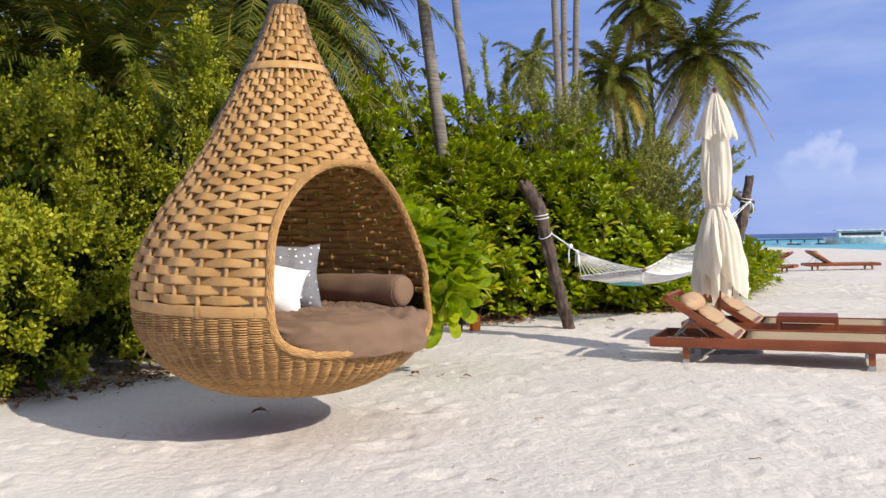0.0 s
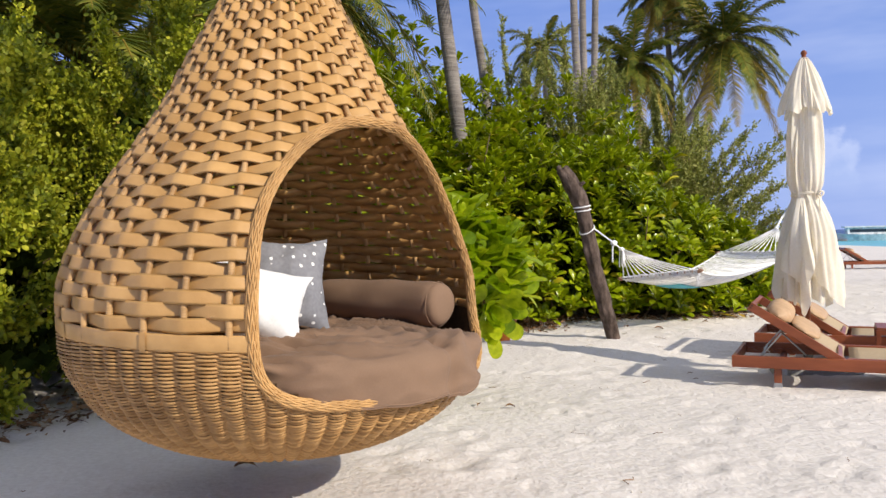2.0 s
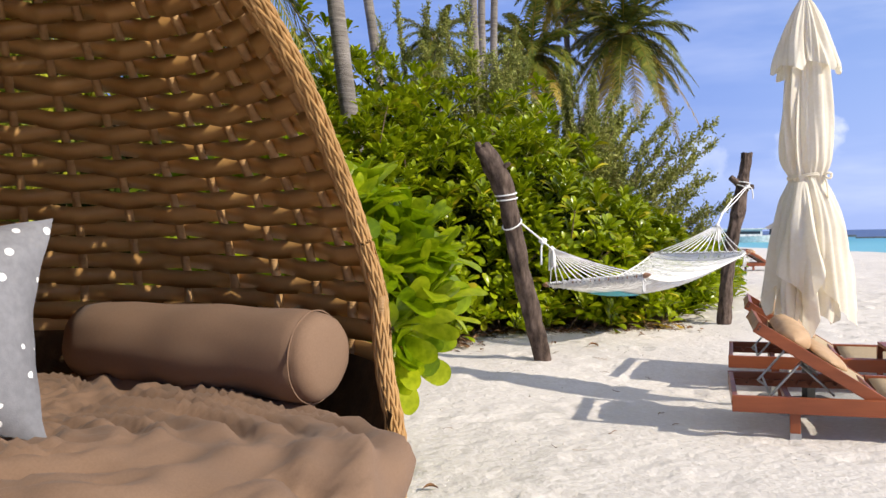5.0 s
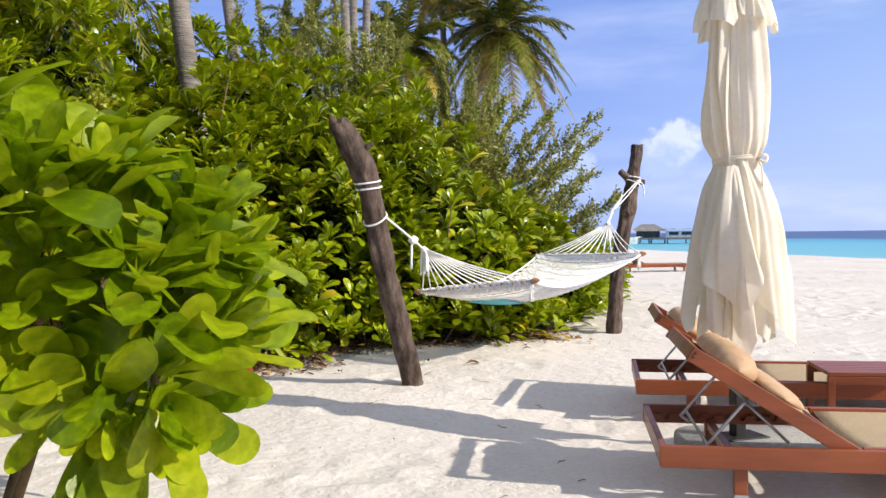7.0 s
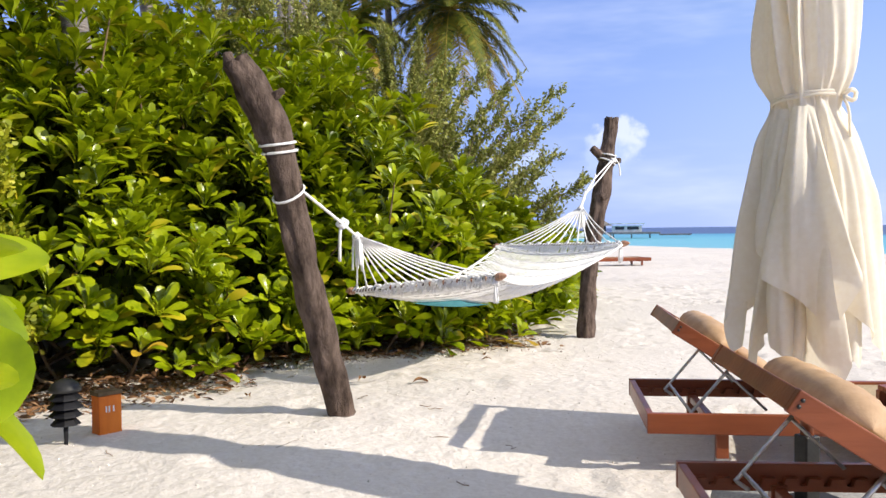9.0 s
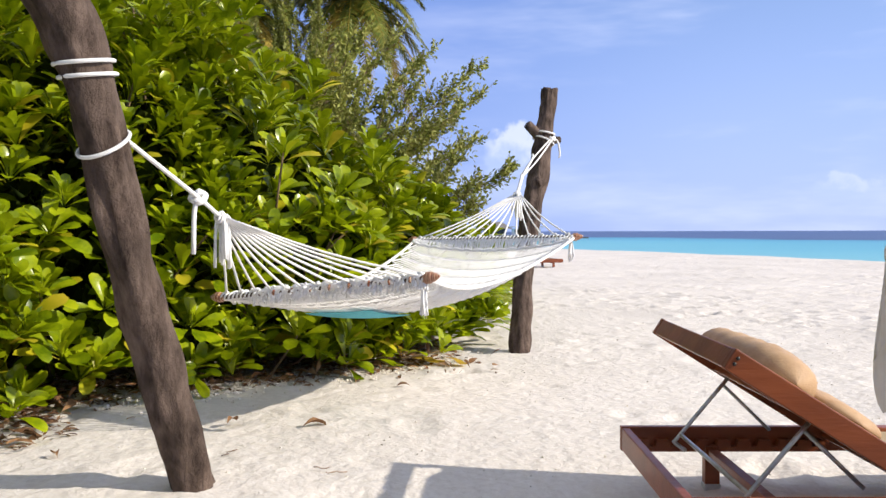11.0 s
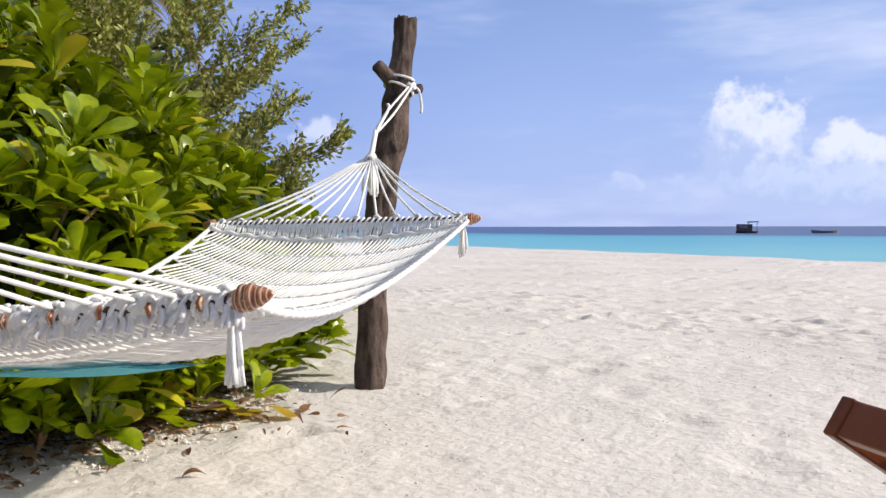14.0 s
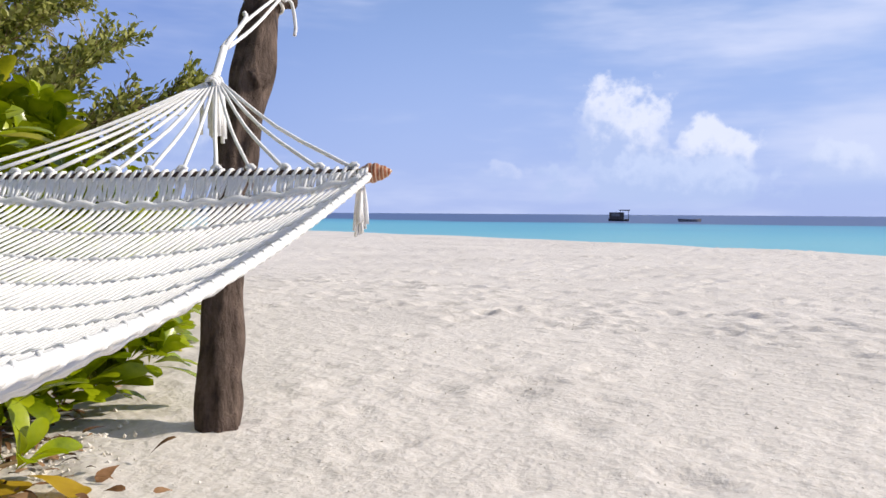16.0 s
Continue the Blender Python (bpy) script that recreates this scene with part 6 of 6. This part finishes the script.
# ---- fallen leaves ----
def fallen_leaves():
    r = np.random.default_rng(12)
    foot = np.array([(-4.2, 6.6), (-3.2, 7.2), (-2.7, 8.6), (-1.9, 10.2), (-0.9, 12.4), (0.0, 13.0), (0.9, 13.3), (1.7, 13.95), (2.64, 13.95), (3.6, 14.3), (4.35, 14.85), (5.3, 16.6), (6.5, 18.0)])
    line = smooth_line(foot, 400)
    n = 6600
    k = r.integers(0, 400, n)
    off = r.gamma(2.0, 0.26, n) - 0.12
    p = np.column_stack([line[k] + np.column_stack([-0.35 * off, 0.93 * off]) + r.normal(0, 0.12, (n, 2)), np.zeros(n)])
    near = r.random(n) < 0.26
    p[near, :2] = np.column_stack([r.uniform(-1.6, 1.35, near.sum()), r.uniform(0, 1, near.sum()) ** 0.8 * 1.5])
    p[near, 1] += 12.42 + 0.28 * np.maximum(p[near, 0], 0)
    p[:60, :2] = np.array([5.7, 16.95]) + r.normal(0, 0.13, (60, 2))
    p[60:90, :2] = np.array([4.05, 14.2]) + r.normal(0, 0.3, (30, 2))
    p[:, 2] = ground_z(p[:, 0], p[:, 1]) + r.uniform(0.008, 0.03, n)
    way = np.column_stack([r.normal(size=(n, 2)), r.normal(0, 0.25, n)])
    up = np.column_stack([r.normal(0, 0.4, (n, 2)), np.ones(n)])
    v, f = place_leaves(BROAD, p, way, up, r.uniform(0.04, 0.13, n), r.uniform(0.5, 1.1, n))
    tagged(part("leaf_litter", Geo().add(v, f), LITTER), "dry brown fallen leaves strewn under the hedge", "leaf litter", kind="stuff")
    for x, y, size, a in ((0.143, 7.99, 0.10, 0.3), (-0.05, 8.05, 0.09, 1.4), (-0.25, 8.1, 0.15, 2.2), (2.42, 12.55, 0.15, 0.2), (3.45, 13.45, 0.10, 2.6), (2.1, 12.8, 0.12, 0.9), (-1.35, 6.35, 0.16, 2.9), (3.15, 13.7, 0.09, 1.0), (4.7, 15.25, 0.12, 2.0), (4.55, 15.4, 0.14, 0.4), (1.3, 12.55, 0.1, 1.7)):
        way = np.array([[math.cos(a), math.sin(a), 0.12]])
        v, f = place_leaves(leaf_shape([0.1, 0.25, 0.45, 0.65, 0.8, 0.92], 0.2, 0.7, 0.16), np.array([[x, y, float(ground_z(x, y)) + 0.012]]), way, np.array([[0, 0, 1.0]]), np.array([size]))
        solo("dry_leaf", Geo().add(v, f), LITTER, "curled dry brown leaf lying on the sand", "leaf", "fallen leaves")


fallen_leaves()


def dry_twigs():
    """Thin dry twigs and crumbs of leaf lying about on the sand."""
    r = np.random.default_rng(31)
    g = Geo()
    for k in range(110):
        x, y = r.uniform(-3.0, 7.0), r.uniform(4.0, 15.0)
        if x > 2.6 or (x < -0.6 and y > 7):
            continue
        a, ln = r.uniform(0, 6.28), r.gamma(2.0, 0.025) + 0.02
        p = np.array([[x + math.cos(a) * ln * (t - 0.5) + 0.1 * ln * r.normal(), y + math.sin(a) * ln * (t - 0.5), 0.0] for t in np.linspace(0, 1, 5)])
        p[:, 2] = ground_z(p[:, 0], p[:, 1]) + 0.004 + 0.01 * r.random(5)
        tube(g, p, r.uniform(0.001, 0.0025), 4)
    tagged(part("twig_litter", g, LITTER), "thin dry twigs and crumbs scattered on the sand", "twigs", kind="stuff")


dry_twigs()


def coral_crumbs():
    """Small broken bits of coral on the sand."""
    r = np.random.default_rng(44)
    n = 4500
    x, y = r.uniform(-2.5, 9.0, n), r.uniform(2.5, 16.0, n)
    keep = (y < 13.3 + 0.35 * x) & ((x > -0.2) | (y < 7))
    x, y = x[keep], y[keep]
    edge = np.array([(1.7, 13.8), (2.4, 13.95), (3.1, 14.2), (3.75, 14.4), (4.5, 14.95)])
    q = smooth_line(edge, 200)[r.integers(0, 200, 3200)] + r.normal(0, 0.17, (3200, 2))
    size = np.r_[np.minimum(r.gamma(2.0, 0.0016, len(x)) + 0.0015, 0.009), np.minimum(r.gamma(2.0, 0.0034, 3200) + 0.002, 0.016)]
    x, y = np.r_[x, q[:, 0]], np.r_[y, q[:, 1]]
    base = np.array([(1, 0, 0), (-1, 0, 0), (0, 1, 0), (0, -1, 0), (0, 0, 0.8), (0, 0, -0.8)], float)
    tri = [(0, 2, 4), (2, 1, 4), (1, 3, 4), (3, 0, 4), (2, 0, 5), (1, 2, 5), (3, 1, 5), (0, 3, 5)]
    v = base[None] * size[:, None, None] * r.uniform(0.55, 1.3, (len(x), 6, 1))
    v = v + np.column_stack([x, y, ground_z(x, y) + size * 0.3])[:, None]
    f = [tuple(i + 6 * k for i in t) for k in range(len(x)) for t in tri]
    tagged(part("coral_crumbs", Geo().add(v.reshape(-1, 3), f), CORAL, smooth=False), "small broken bits of white coral on the sand", "coral", kind="stuff")


CORAL = material("broken white coral", (0.64, 0.58, 0.51), (0.82, 0.77, 0.71), 60, 0.9, 0.2, 200, 0.1, per_island=0.3)
coral_crumbs()


# ---- big-leaved bush beside the walk ----
def big_bush():
    r = np.random.default_rng(5)
    cx, cy = -0.43, 8.55
    root = thing("sea_lettuce_bush", "large-leaved sea lettuce bush with yellow-green glossy leaves", "bush", (cx, cy, 0.0))
    foot = np.array([-0.68, 8.72, -0.05])
    forks = [np.array(q) for q in ((-0.10, 8.28, 0.68), (-0.36, 8.28, 0.62), (-0.58, 8.55, 0.72), (-0.40, 8.85, 0.85))]
    heads = []
    while len(heads) < 46:
        d = r.normal(size=3)
        d /= np.linalg.norm(d)
        if d[2] < -0.42:
            continue
        p = np.array([cx, cy, 1.15]) + d * np.array([0.70, 0.70, 0.66]) * r.uniform(0.80, 1.0)
        if p[2] > 1.58 - 0.60 * max(0.0, (p[0] - cx) / 0.7):
            continue
        if all(np.linalg.norm(p - q[0]) > 0.20 for q in heads):
            heads.append((p, d))
    heads += [(np.array([0.18, 8.04, 0.96]), np.array([0.6, -0.5, 0.2])), (np.array([0.15, 8.18, 1.14]), np.array([0.6, -0.3, 0.5])), (np.array([0.02, 7.90, 0.80]), np.array([0.3, -0.8, -0.5])), (np.array([0.12, 8.2, 1.25]), np.array([0.6, -0.4, 0.5])), (np.array([-0.12, 8.2, 1.42]), np.array([0.2, -0.3, 0.9])),
              (np.array([-0.15, 7.95, 0.74]), np.array([0.1, -0.8, -0.6])), (np.array([0.0, 8.08, 0.70]), np.array([0.3, -0.5, -0.4]))]
    g = Geo()
    for k, q in enumerate(forks):
        tube(g, smooth_line([foot + np.array([r.normal(0, 0.05), r.normal(0, 0.05), 0]), (foot + q) / 2 + np.array([0, 0, -0.05]), q], 10), np.linspace(0.021, 0.015, 10), 8)
    for p, d in heads:
        q = min(forks, key=lambda c: np.linalg.norm(c - p))
        mid = (q + p) / 2 + np.array([r.normal(0, 0.04), r.normal(0, 0.04), -0.04])
        tube(g, smooth_line([q, mid, p - d * 0.06, p], 10), np.linspace(0.013, 0.008, 10), 7)
    part("branchwork", g, STEM, root, kind="stuff")
    c = np.array([p for p, _ in heads])
    ax = np.array([d * 0.75 + np.array([0, 0, 0.95 if d[2] > -0.3 else 0.2]) for _, d in heads])
    b, w, u, s = rosettes(r, c, ax, 20, 0.385, 5, 68)
    shapes, aged = [], []
    for k in range(6):
        v, f = leaf_shape([0.08, 0.2, 0.34, 0.47, 0.6, 0.71, 0.81, 0.89, 0.95, 0.987], 0.128 + 0.009 * k, 0.08 + 0.035 * k, -0.08 + 0.045 * k, 0.78 + 0.012 * k, 2.5)
        v[:, 2] += 0.05 * np.sin(v[:, 1] * 11 + 2 * k) * np.abs(v[:, 0])
        v[:, 0] += 0.025 * (k % 3 - 1) * v[:, 1] ** 2
        shapes.append(make_mesh("leaf", v, f, BIGLEAF))
        aged.append(make_mesh("leaf", v, f, OLDLEAF))
    near = np.argsort(np.linalg.norm(b - np.array([0.3, 6.8, 1.1]), axis=1))
    for i in near[:300]:
        way = Vector(w[i]).normalized()
        side = way.cross(Vector(u[i])).normalized()
        nrm = side.cross(way)
        ob = new("leaf", aged[int(i) % 6] if i % 20 == 19 and i % 3 == 0 and b[i][2] < 1.0 and b[i][0] < -0.2 else shapes[int(i) % 6])
        ob.parent = root
        m = Matrix((side, way, nrm)).transposed().to_4x4()
        ob.matrix_basis = Matrix.Translation(Vector(b[i]) - Vector((cx, cy, 0))) @ m @ Matrix.Scale(float(s[i]), 4)
    rest = near[300:]
    v, f = place_leaves(BROAD_FINE, b[rest], w[rest], u[rest], s[rest])
    g = Geo()
    g.add(v, f)
    part("far_leaves", g, BIGLEAF, root, kind="stuff")
    v, f = place_leaves(BROAD_FINE, np.array([[0.05, 7.93, 0.78]]), np.array([[0.15, -0.25, -0.9]]), np.array([[0.3, -0.8, 0.3]]), np.array([0.17]))
    part("leaf", Geo().add(v, f), DEADLEAF, root, "yellow old leaf")


BIGLEAF = material("glossy yellow green sea lettuce leaf", (0.14, 0.23, 0.003), (0.29, 0.395, 0.005), 5, 0.28, 0.10, 40, 0.34, per_object=0.26, through=0.48, third=(0.44, 0.50, 0.014), blotch=5, blotch_amount=0.18)
big_bush()


# ---- palms ----
def frond(geo, gr, root_pt, way, length, droop, r, width=0.50, n=54, wide=0.03):
    """One feather frond: a bent midrib with drooping leaflets on both sides."""
    way = np.array(way, float)
    flat = np.array([way[0], way[1], 0.0])
    flat /= np.linalg.norm(flat) + 1e-9
    t = np.linspace(0, 1, 14)
    rise = way[2]
    pts = np.array(root_pt) + flat * (length * t * (1 - 0.22 * t * droop))[:, None] + np.array([0, 0, 1.0]) * (length * (rise * t - droop * 0.75 * t * t))[:, None]
    tube(gr, pts, np.linspace(0.028, 0.005, 14), 5)
    tan = np.gradient(pts, axis=0)
    tan /= np.linalg.norm(tan, axis=1)[:, None]
    side = np.cross(flat, (0, 0, 1.0))
    for k in range(n):
        u = 0.12 + 0.87 * k / (n - 1)
        i = min(int(u * 13), 12)
        a = pts[i] + (pts[i + 1] - pts[i]) * (u * 13 - i)
        ln = width * length * 0.42 * max(0.0, math.sin(math.pi * min(0.2 + u * 0.78, 1))) ** 0.7 * r.uniform(0.85, 1.12)
        for sgn in (-1, 1):
            d = side * sgn * 0.8 + tan[i] * (0.45 + 0.4 * u) + np.array([0, 0, r.uniform(-0.15, 0.25)])
            d /= np.linalg.norm(d)
            tip = a + d * ln * 0.95 + np.array([0, 0, -ln * r.uniform(0.12, 0.42)])
            mid = a + d * ln * 0.5 + np.array([0, 0, -ln * 0.05])
            w = tan[i] * wide
            geo.add([a - w, a + w, mid + w * 0.9, mid - w * 0.9, tip], [(0, 1, 2, 3), (3, 2, 4)])


def palm(line, radius, length, count, seed, label, lo=-0.6, hi=1.1, group="palms", dead=0.0):
    r = np.random.default_rng(seed)
    line = smooth_line(line, 30)
    root = thing("coconut_palm", label, "palm", tuple(line[0]), group)
    g = Geo()
    rad = np.linspace(radius * 1.15, radius * 0.8, 30) * (1 + 0.02 * np.sin(np.arange(30) * 2.9))
    tube(g, line, rad, 14)
    part("trunk", g, TRUNK, root, "grey ringed trunk")
    top = line[-1]
    g, gr, gd = Geo(), Geo(), Geo()
    for k in range(count):
        a = k * 2.4 + r.normal(0, 0.15)
        q = k / max(count - 1, 1)
        rise = hi + (lo - hi) * q + r.normal(0, 0.12)
        dst = gd if q > 1 - dead else g
        frond(dst, gr, top + np.array([0, 0, 0.05]), (math.cos(a), math.sin(a), rise), length * r.uniform(0.85, 1.1), r.uniform(0.6, 1.05), r, wide=0.024 if top[1] < 25 else 0.03)
    part("crown", g, PALMLEAF, root, kind="stuff")
    if gd.n:
        part("dry_crown", gd, OLDFROND, root, "yellow drying fronds", kind="stuff")
    part("frond_spine", gr, OLDFROND, root, kind="stuff")
    return root


OLDFROND = material("yellow drying palm leaflet", (0.24, 0.17, 0.03), (0.40, 0.30, 0.05), 5, 0.6, 0.0, 60, 0.3, per_island=0.2, through=0.3)
PALM = "coconut palm with feathery green crown above the hedge"
palm([(0.42, 16.9, 0), (0.22, 16.7, 1.6), (0.038, 16.56, 3.02), (-0.13, 16.42, 4.5), (-0.30, 16.3, 6.1), (-0.6, 16.0, 9.5)], 0.135, 3.0, 18, 1, "tall coconut palm with smooth grey trunk rising from the hedge")
palm([(1.2, 21.9, 0), (0.85, 21.7, 3.5), (0.72, 21.7, 5.2), (0.45, 21.7, 7.6), (0.2, 21.6, 12.6)], 0.11, 3.0, 16, 2, PALM)
palm([(4.35, 28, 0), (4.1, 28, 4.5), (3.95, 28, 7.6), (3.85, 28, 14.2)], 0.13, 3.0, 18, 3, PALM)
palm([(4.6, 28.6, 0), (4.4, 28.6, 4.5), (4.3, 28.6, 7.6), (4.4, 28.6, 14.6)], 0.12, 3.0, 18, 4, PALM)
palm([(5.0, 29.0, 0), (4.75, 29.0, 4.5), (4.75, 29.0, 7.6), (5.0, 29.0, 14.0)], 0.12, 3.0, 16, 15, PALM)
palm([(5.3, 44, 0), (5.0, 43.8, 6.5), (4.85, 43.7, 10.6)], 0.14, 2.5, 26, 5, "small far coconut palm with dark crown", -0.9, 1.3)
palm([(7.4, 33.5, 0), (7.2, 33.4, 4.6), (6.95, 33.3, 7.7)], 0.15, 2.5, 52, 6, PALM, -0.75, 1.25, dead=0.15)
palm([(8.6, 35.2, 0), (8.9, 35, 5), (8.65, 34.9, 11.0)], 0.13, 2.3, 44, 7, PALM, -0.8, 1.0, dead=0.3)
palm([(6.6, 33.8, 0), (7.6, 33.7, 3.4), (9.4, 33.5, 6.0), (10.5, 33.4, 8.5)], 0.17, 2.9, 56, 8, "leaning coconut palm with full crown and yellowing lower fronds", -0.75, 1.35, dead=0.14)
palm([(-4.9, 12.4, 0), (-4.8, 12.2, 1.8), (-4.75, 12.0, 3.5)], 0.16, 3.0, 48, 9, "low coconut palm with dark upright fronds behind the shrubs", -0.6, 1.7, dead=0.1)
palm([(-3.7, 16.2, 0), (-3.7, 15.9, 3.0), (-3.74, 15.6, 5.7)], 0.16, 3.7, 48, 12, "coconut palm with dark drooping fronds behind the shrubs", -0.9, 1.0, dead=0.16)
palm([(-2.5, 18.0, 0), (-2.7, 17.4, 3.4), (-2.88, 16.75, 6.5)], 0.15, 3.7, 36, 10, "coconut palm with long arching fronds behind the nest", -0.85, 0.9, dead=0.1)
palm([(-6.4, 13.0, 0), (-6.3, 12.7, 2.2), (-6.1, 12.4, 4.3)], 0.16, 3.1, 46, 16, "coconut palm with dense dark fronds behind the shrubs", -0.8, 1.2, dead=0.05)
palm([(-3.9, 9.9, 0), (-3.2, 9.5, 1.5), (-2.15, 8.98, 2.85), (-1.52, 8.5, 4.0), (-1.14, 6.8, 5.6), (-1.03, 5.7, 6.35), (-0.8, 4.6, 7.0)], 0.14, 2.6, 16, 11, "coconut palm leaning far over the nest")
g = Geo()
tube(g, [(NX, NY, 2.93), (NX + 0.005, NY, 4.5), (NX + 0.02, NY, 6.3)], 0.007, 8)
part("hanging_rope", g, DARK, nest, "dark suspension rope")
nest.matrix_world = pose(NX, NY, 0.33, 1.4, 1.6, 0)

# ---- far things over the sea ----
PALEPAINT = material("weathered white paint", (0.62, 0.62, 0.60), (0.76, 0.76, 0.74), 3, 0.6, 0.1, 8, 0.3)
# distance haze is put into the timber and thatch colours as lighter greys
GREYWOOD = material("grey jetty timber lightened for haze", (0.16, 0.15, 0.145), (0.28, 0.26, 0.25), 2, 0.85, 0.2, 6, 0.2)
THATCH = material("grey palm thatch lightened for haze", (0.20, 0.185, 0.175), (0.31, 0.29, 0.275), 3, 0.95, 0.4, 8, 0.1, stretch=(3, 3, 0.5))
GLASS = material("dark window glass", (0.02, 0.025, 0.03), (0.04, 0.05, 0.06), 2, 0.15, 0.0, 8, 0.5)


def far(azimuth, d, z=0.0):
    a = radians(azimuth)
    return (0.5 + d * math.sin(a), 6 + d * math.cos(a), z)


def bx(root, name, lo, hi, mat, label="", bevel=0.0):
    g = Geo()
    box(g, lo, hi, None, bevel)
    return part(name, g, mat, root, label, smooth=False, local=True)


def jetty():
    a, b = np.array(far(19.0, 190)), np.array(far(31.5, 176))
    root = thing("jetty", "long low timber jetty on piles across the lagoon", "jetty", (*a[:2], -0.95), turn=math.degrees(math.atan2(b[1] - a[1], b[0] - a[0])))
    ln = float(np.linalg.norm(b - a))
    bx(root, "deck", (0, -1.2, 0.8), (ln, 1.2, 1.02), GREYWOOD)
    for k in range(15):
        x = ln * (k + 0.5) / 15
        bx(root, "pile", (x - 0.14, -1.0, -2.5), (x + 0.14, -0.72, 0.8), GREYWOOD)
    bx(root, "handrail", (0, -1.15, 1.5), (ln, -1.11, 1.54), GREYWOOD)


def pavilion():
    x, y, _ = far(31.0, 172)
    root = thing("over_water_pavilion", "thatched pavilion on stilts over the lagoon with white terraces", "pavilion", (x, y, -1.75), turn=-32)
    bx(root, "platform", (-7.5, -3.5, 1.6), (9.5, 3.5, 2.0), GREYWOOD)
    for px in (-6.5, -3, 0.5, 4, 7.5):
        bx(root, "stilt", (px - 0.15, -3.2, -2.5), (px + 0.15, -2.9, 1.6), GREYWOOD)
    bx(root, "room", (-5.5, -2.3, 2.0), (-1.0, 2.3, 3.4), GLASS)
    g = Geo()
    g.add([(-6.8, -3.4, 3.3), (0.3, -3.4, 3.3), (0.3, 3.4, 3.3), (-6.8, 3.4, 3.3), (-4.6, 0, 4.7), (-1.9, 0, 4.7)], [(0, 1, 5, 4), (1, 2, 5), (2, 3, 4, 5), (3, 0, 4), (3, 2, 1, 0)])
    part("thatched_roof", g, THATCH, root, smooth=False, local=True)
    bx(root, "terrace_wall", (0.2, -2.6, 2.0), (6.0, 2.4, 3.3), PALEPAINT)
    bx(root, "window", (0.8, -2.62, 2.5), (2.6, -2.58, 3.1), GLASS)
    bx(root, "window", (3.2, -2.62, 2.5), (5.4, -2.58, 3.1), GLASS)
    bx(root, "canopy", (-0.4, -3.0, 3.6), (6.6, 2.8, 3.78), PALEPAINT)
    for px in (0.0, 3.0, 6.2):
        bx(root, "canopy_post", (px, -2.9, 3.2), (px + 0.12, -2.78, 3.6), PALEPAINT)
    bx(root, "dock", (9.5, -1.5, 1.3), (15.5, 1.2, 1.6), GREYWOOD)


def hull(geo, length, beam, height, z0):
    n = 13
    v = []
    for i in range(n):
        t = i / (n - 1)
        w = beam / 2 * (1 - abs(2 * t - 1) ** 3.0)
        sheer = 0.25 * height * (2 * t - 1) ** 2
        x = (t - 0.5) * length
        v += [(x, -w, z0 + height + sheer), (x * 0.92, -w * 0.6, z0), (x * 0.92, w * 0.6, z0), (x, w, z0 + height + sheer)]
    f = [(i * 4 + a, i * 4 + 4 + a, i * 4 + 5 + a, i * 4 + 1 + a) for i in range(n - 1) for a in range(3)] + [(i * 4 + 3, i * 4 + 7, i * 4 + 4, i * 4) for i in range(n - 1)]
    return geo.add(v, f)


def boat(az, d, length, label, mat, cabin, turn, name="moored_boat", roof=0.0):
    x, y, _ = far(az, d)
    root = thing(name, label, "boat", (x, y, -0.95), "moored boats", turn=turn)
    part("hull", hull(Geo(), length, length * 0.28, length * 0.10, -0.1), mat, root, smooth=False, local=True)
    if cabin:
        bx(root, "cabin", (-length * 0.3, -length * 0.10, length * 0.09), (length * 0.28, length * 0.10, length * 0.19), PALEPAINT)
        bx(root, "window_band", (-length * 0.27, -length * 0.103, length * 0.125), (length * 0.25, -length * 0.1005, length * 0.165), GLASS)
        bx(root, "roof", (-length * 0.34, -length * 0.12, length * 0.19), (length * 0.34, length * 0.12, length * 0.21), PALEPAINT)
    if roof:
        bx(root, "sun_roof", (length * 0.05, -length * 0.16, roof), (length * 0.55, length * 0.16, roof + 0.15), GREYWOOD)
        for px in (0.1, 0.5):
            bx(root, "roof_post", (length * px, -length * 0.12, 0.3), (length * px + 0.12, -length * 0.12 + 0.12, roof), GREYWOOD)


jetty()
pavilion()
boat(27.4, 168, 13.0, "white passenger boat moored at the jetty", PALEPAINT, True, -15)
for az, ln in ((22.9, 4.5), (23.8, 4.0), (24.7, 5.0), (25.6, 4.2)):
    boat(az, 166, ln, "small open boat moored by the jetty", GREYWOOD if ln < 4.4 else PALEPAINT, False, -20 + ln * 3)


def barge():
    x, y, _ = far(59.3, 240)
    root = thing("anchored_barge", "dark house barge with an overhanging roof at anchor", "boat", (x, y, -0.95), turn=-59)
    part("hull", hull(Geo(), 5.8, 2.4, 0.6, -0.1), DARKWOOD, root, smooth=False, local=True)
    bx(root, "cabin", (-2.6, -1.0, 0.5), (1.4, 1.0, 2.4), DARKWOOD)
    bx(root, "window", (-2.0, -1.03, 1.3), (0.2, -0.99, 2.1), GREYWOOD)
    bx(root, "roof", (0.1, -1.3, 2.85), (3.0, 1.3, 3.15), GREYWOOD)
    for px in (0.3, 2.5):
        bx(root, "roof_post", (px, -0.9, 0.5), (px + 0.14, -0.76, 2.85), DARKWOOD)


DARKWOOD = material("dark stained timber", (0.07, 0.055, 0.045), (0.14, 0.115, 0.095), 2, 0.8, 0.1, 8, 0.2)
barge()
boat(63.8, 240, 7.6, "low open boat at anchor", GREYWOOD, False, -30, "anchored_boat")
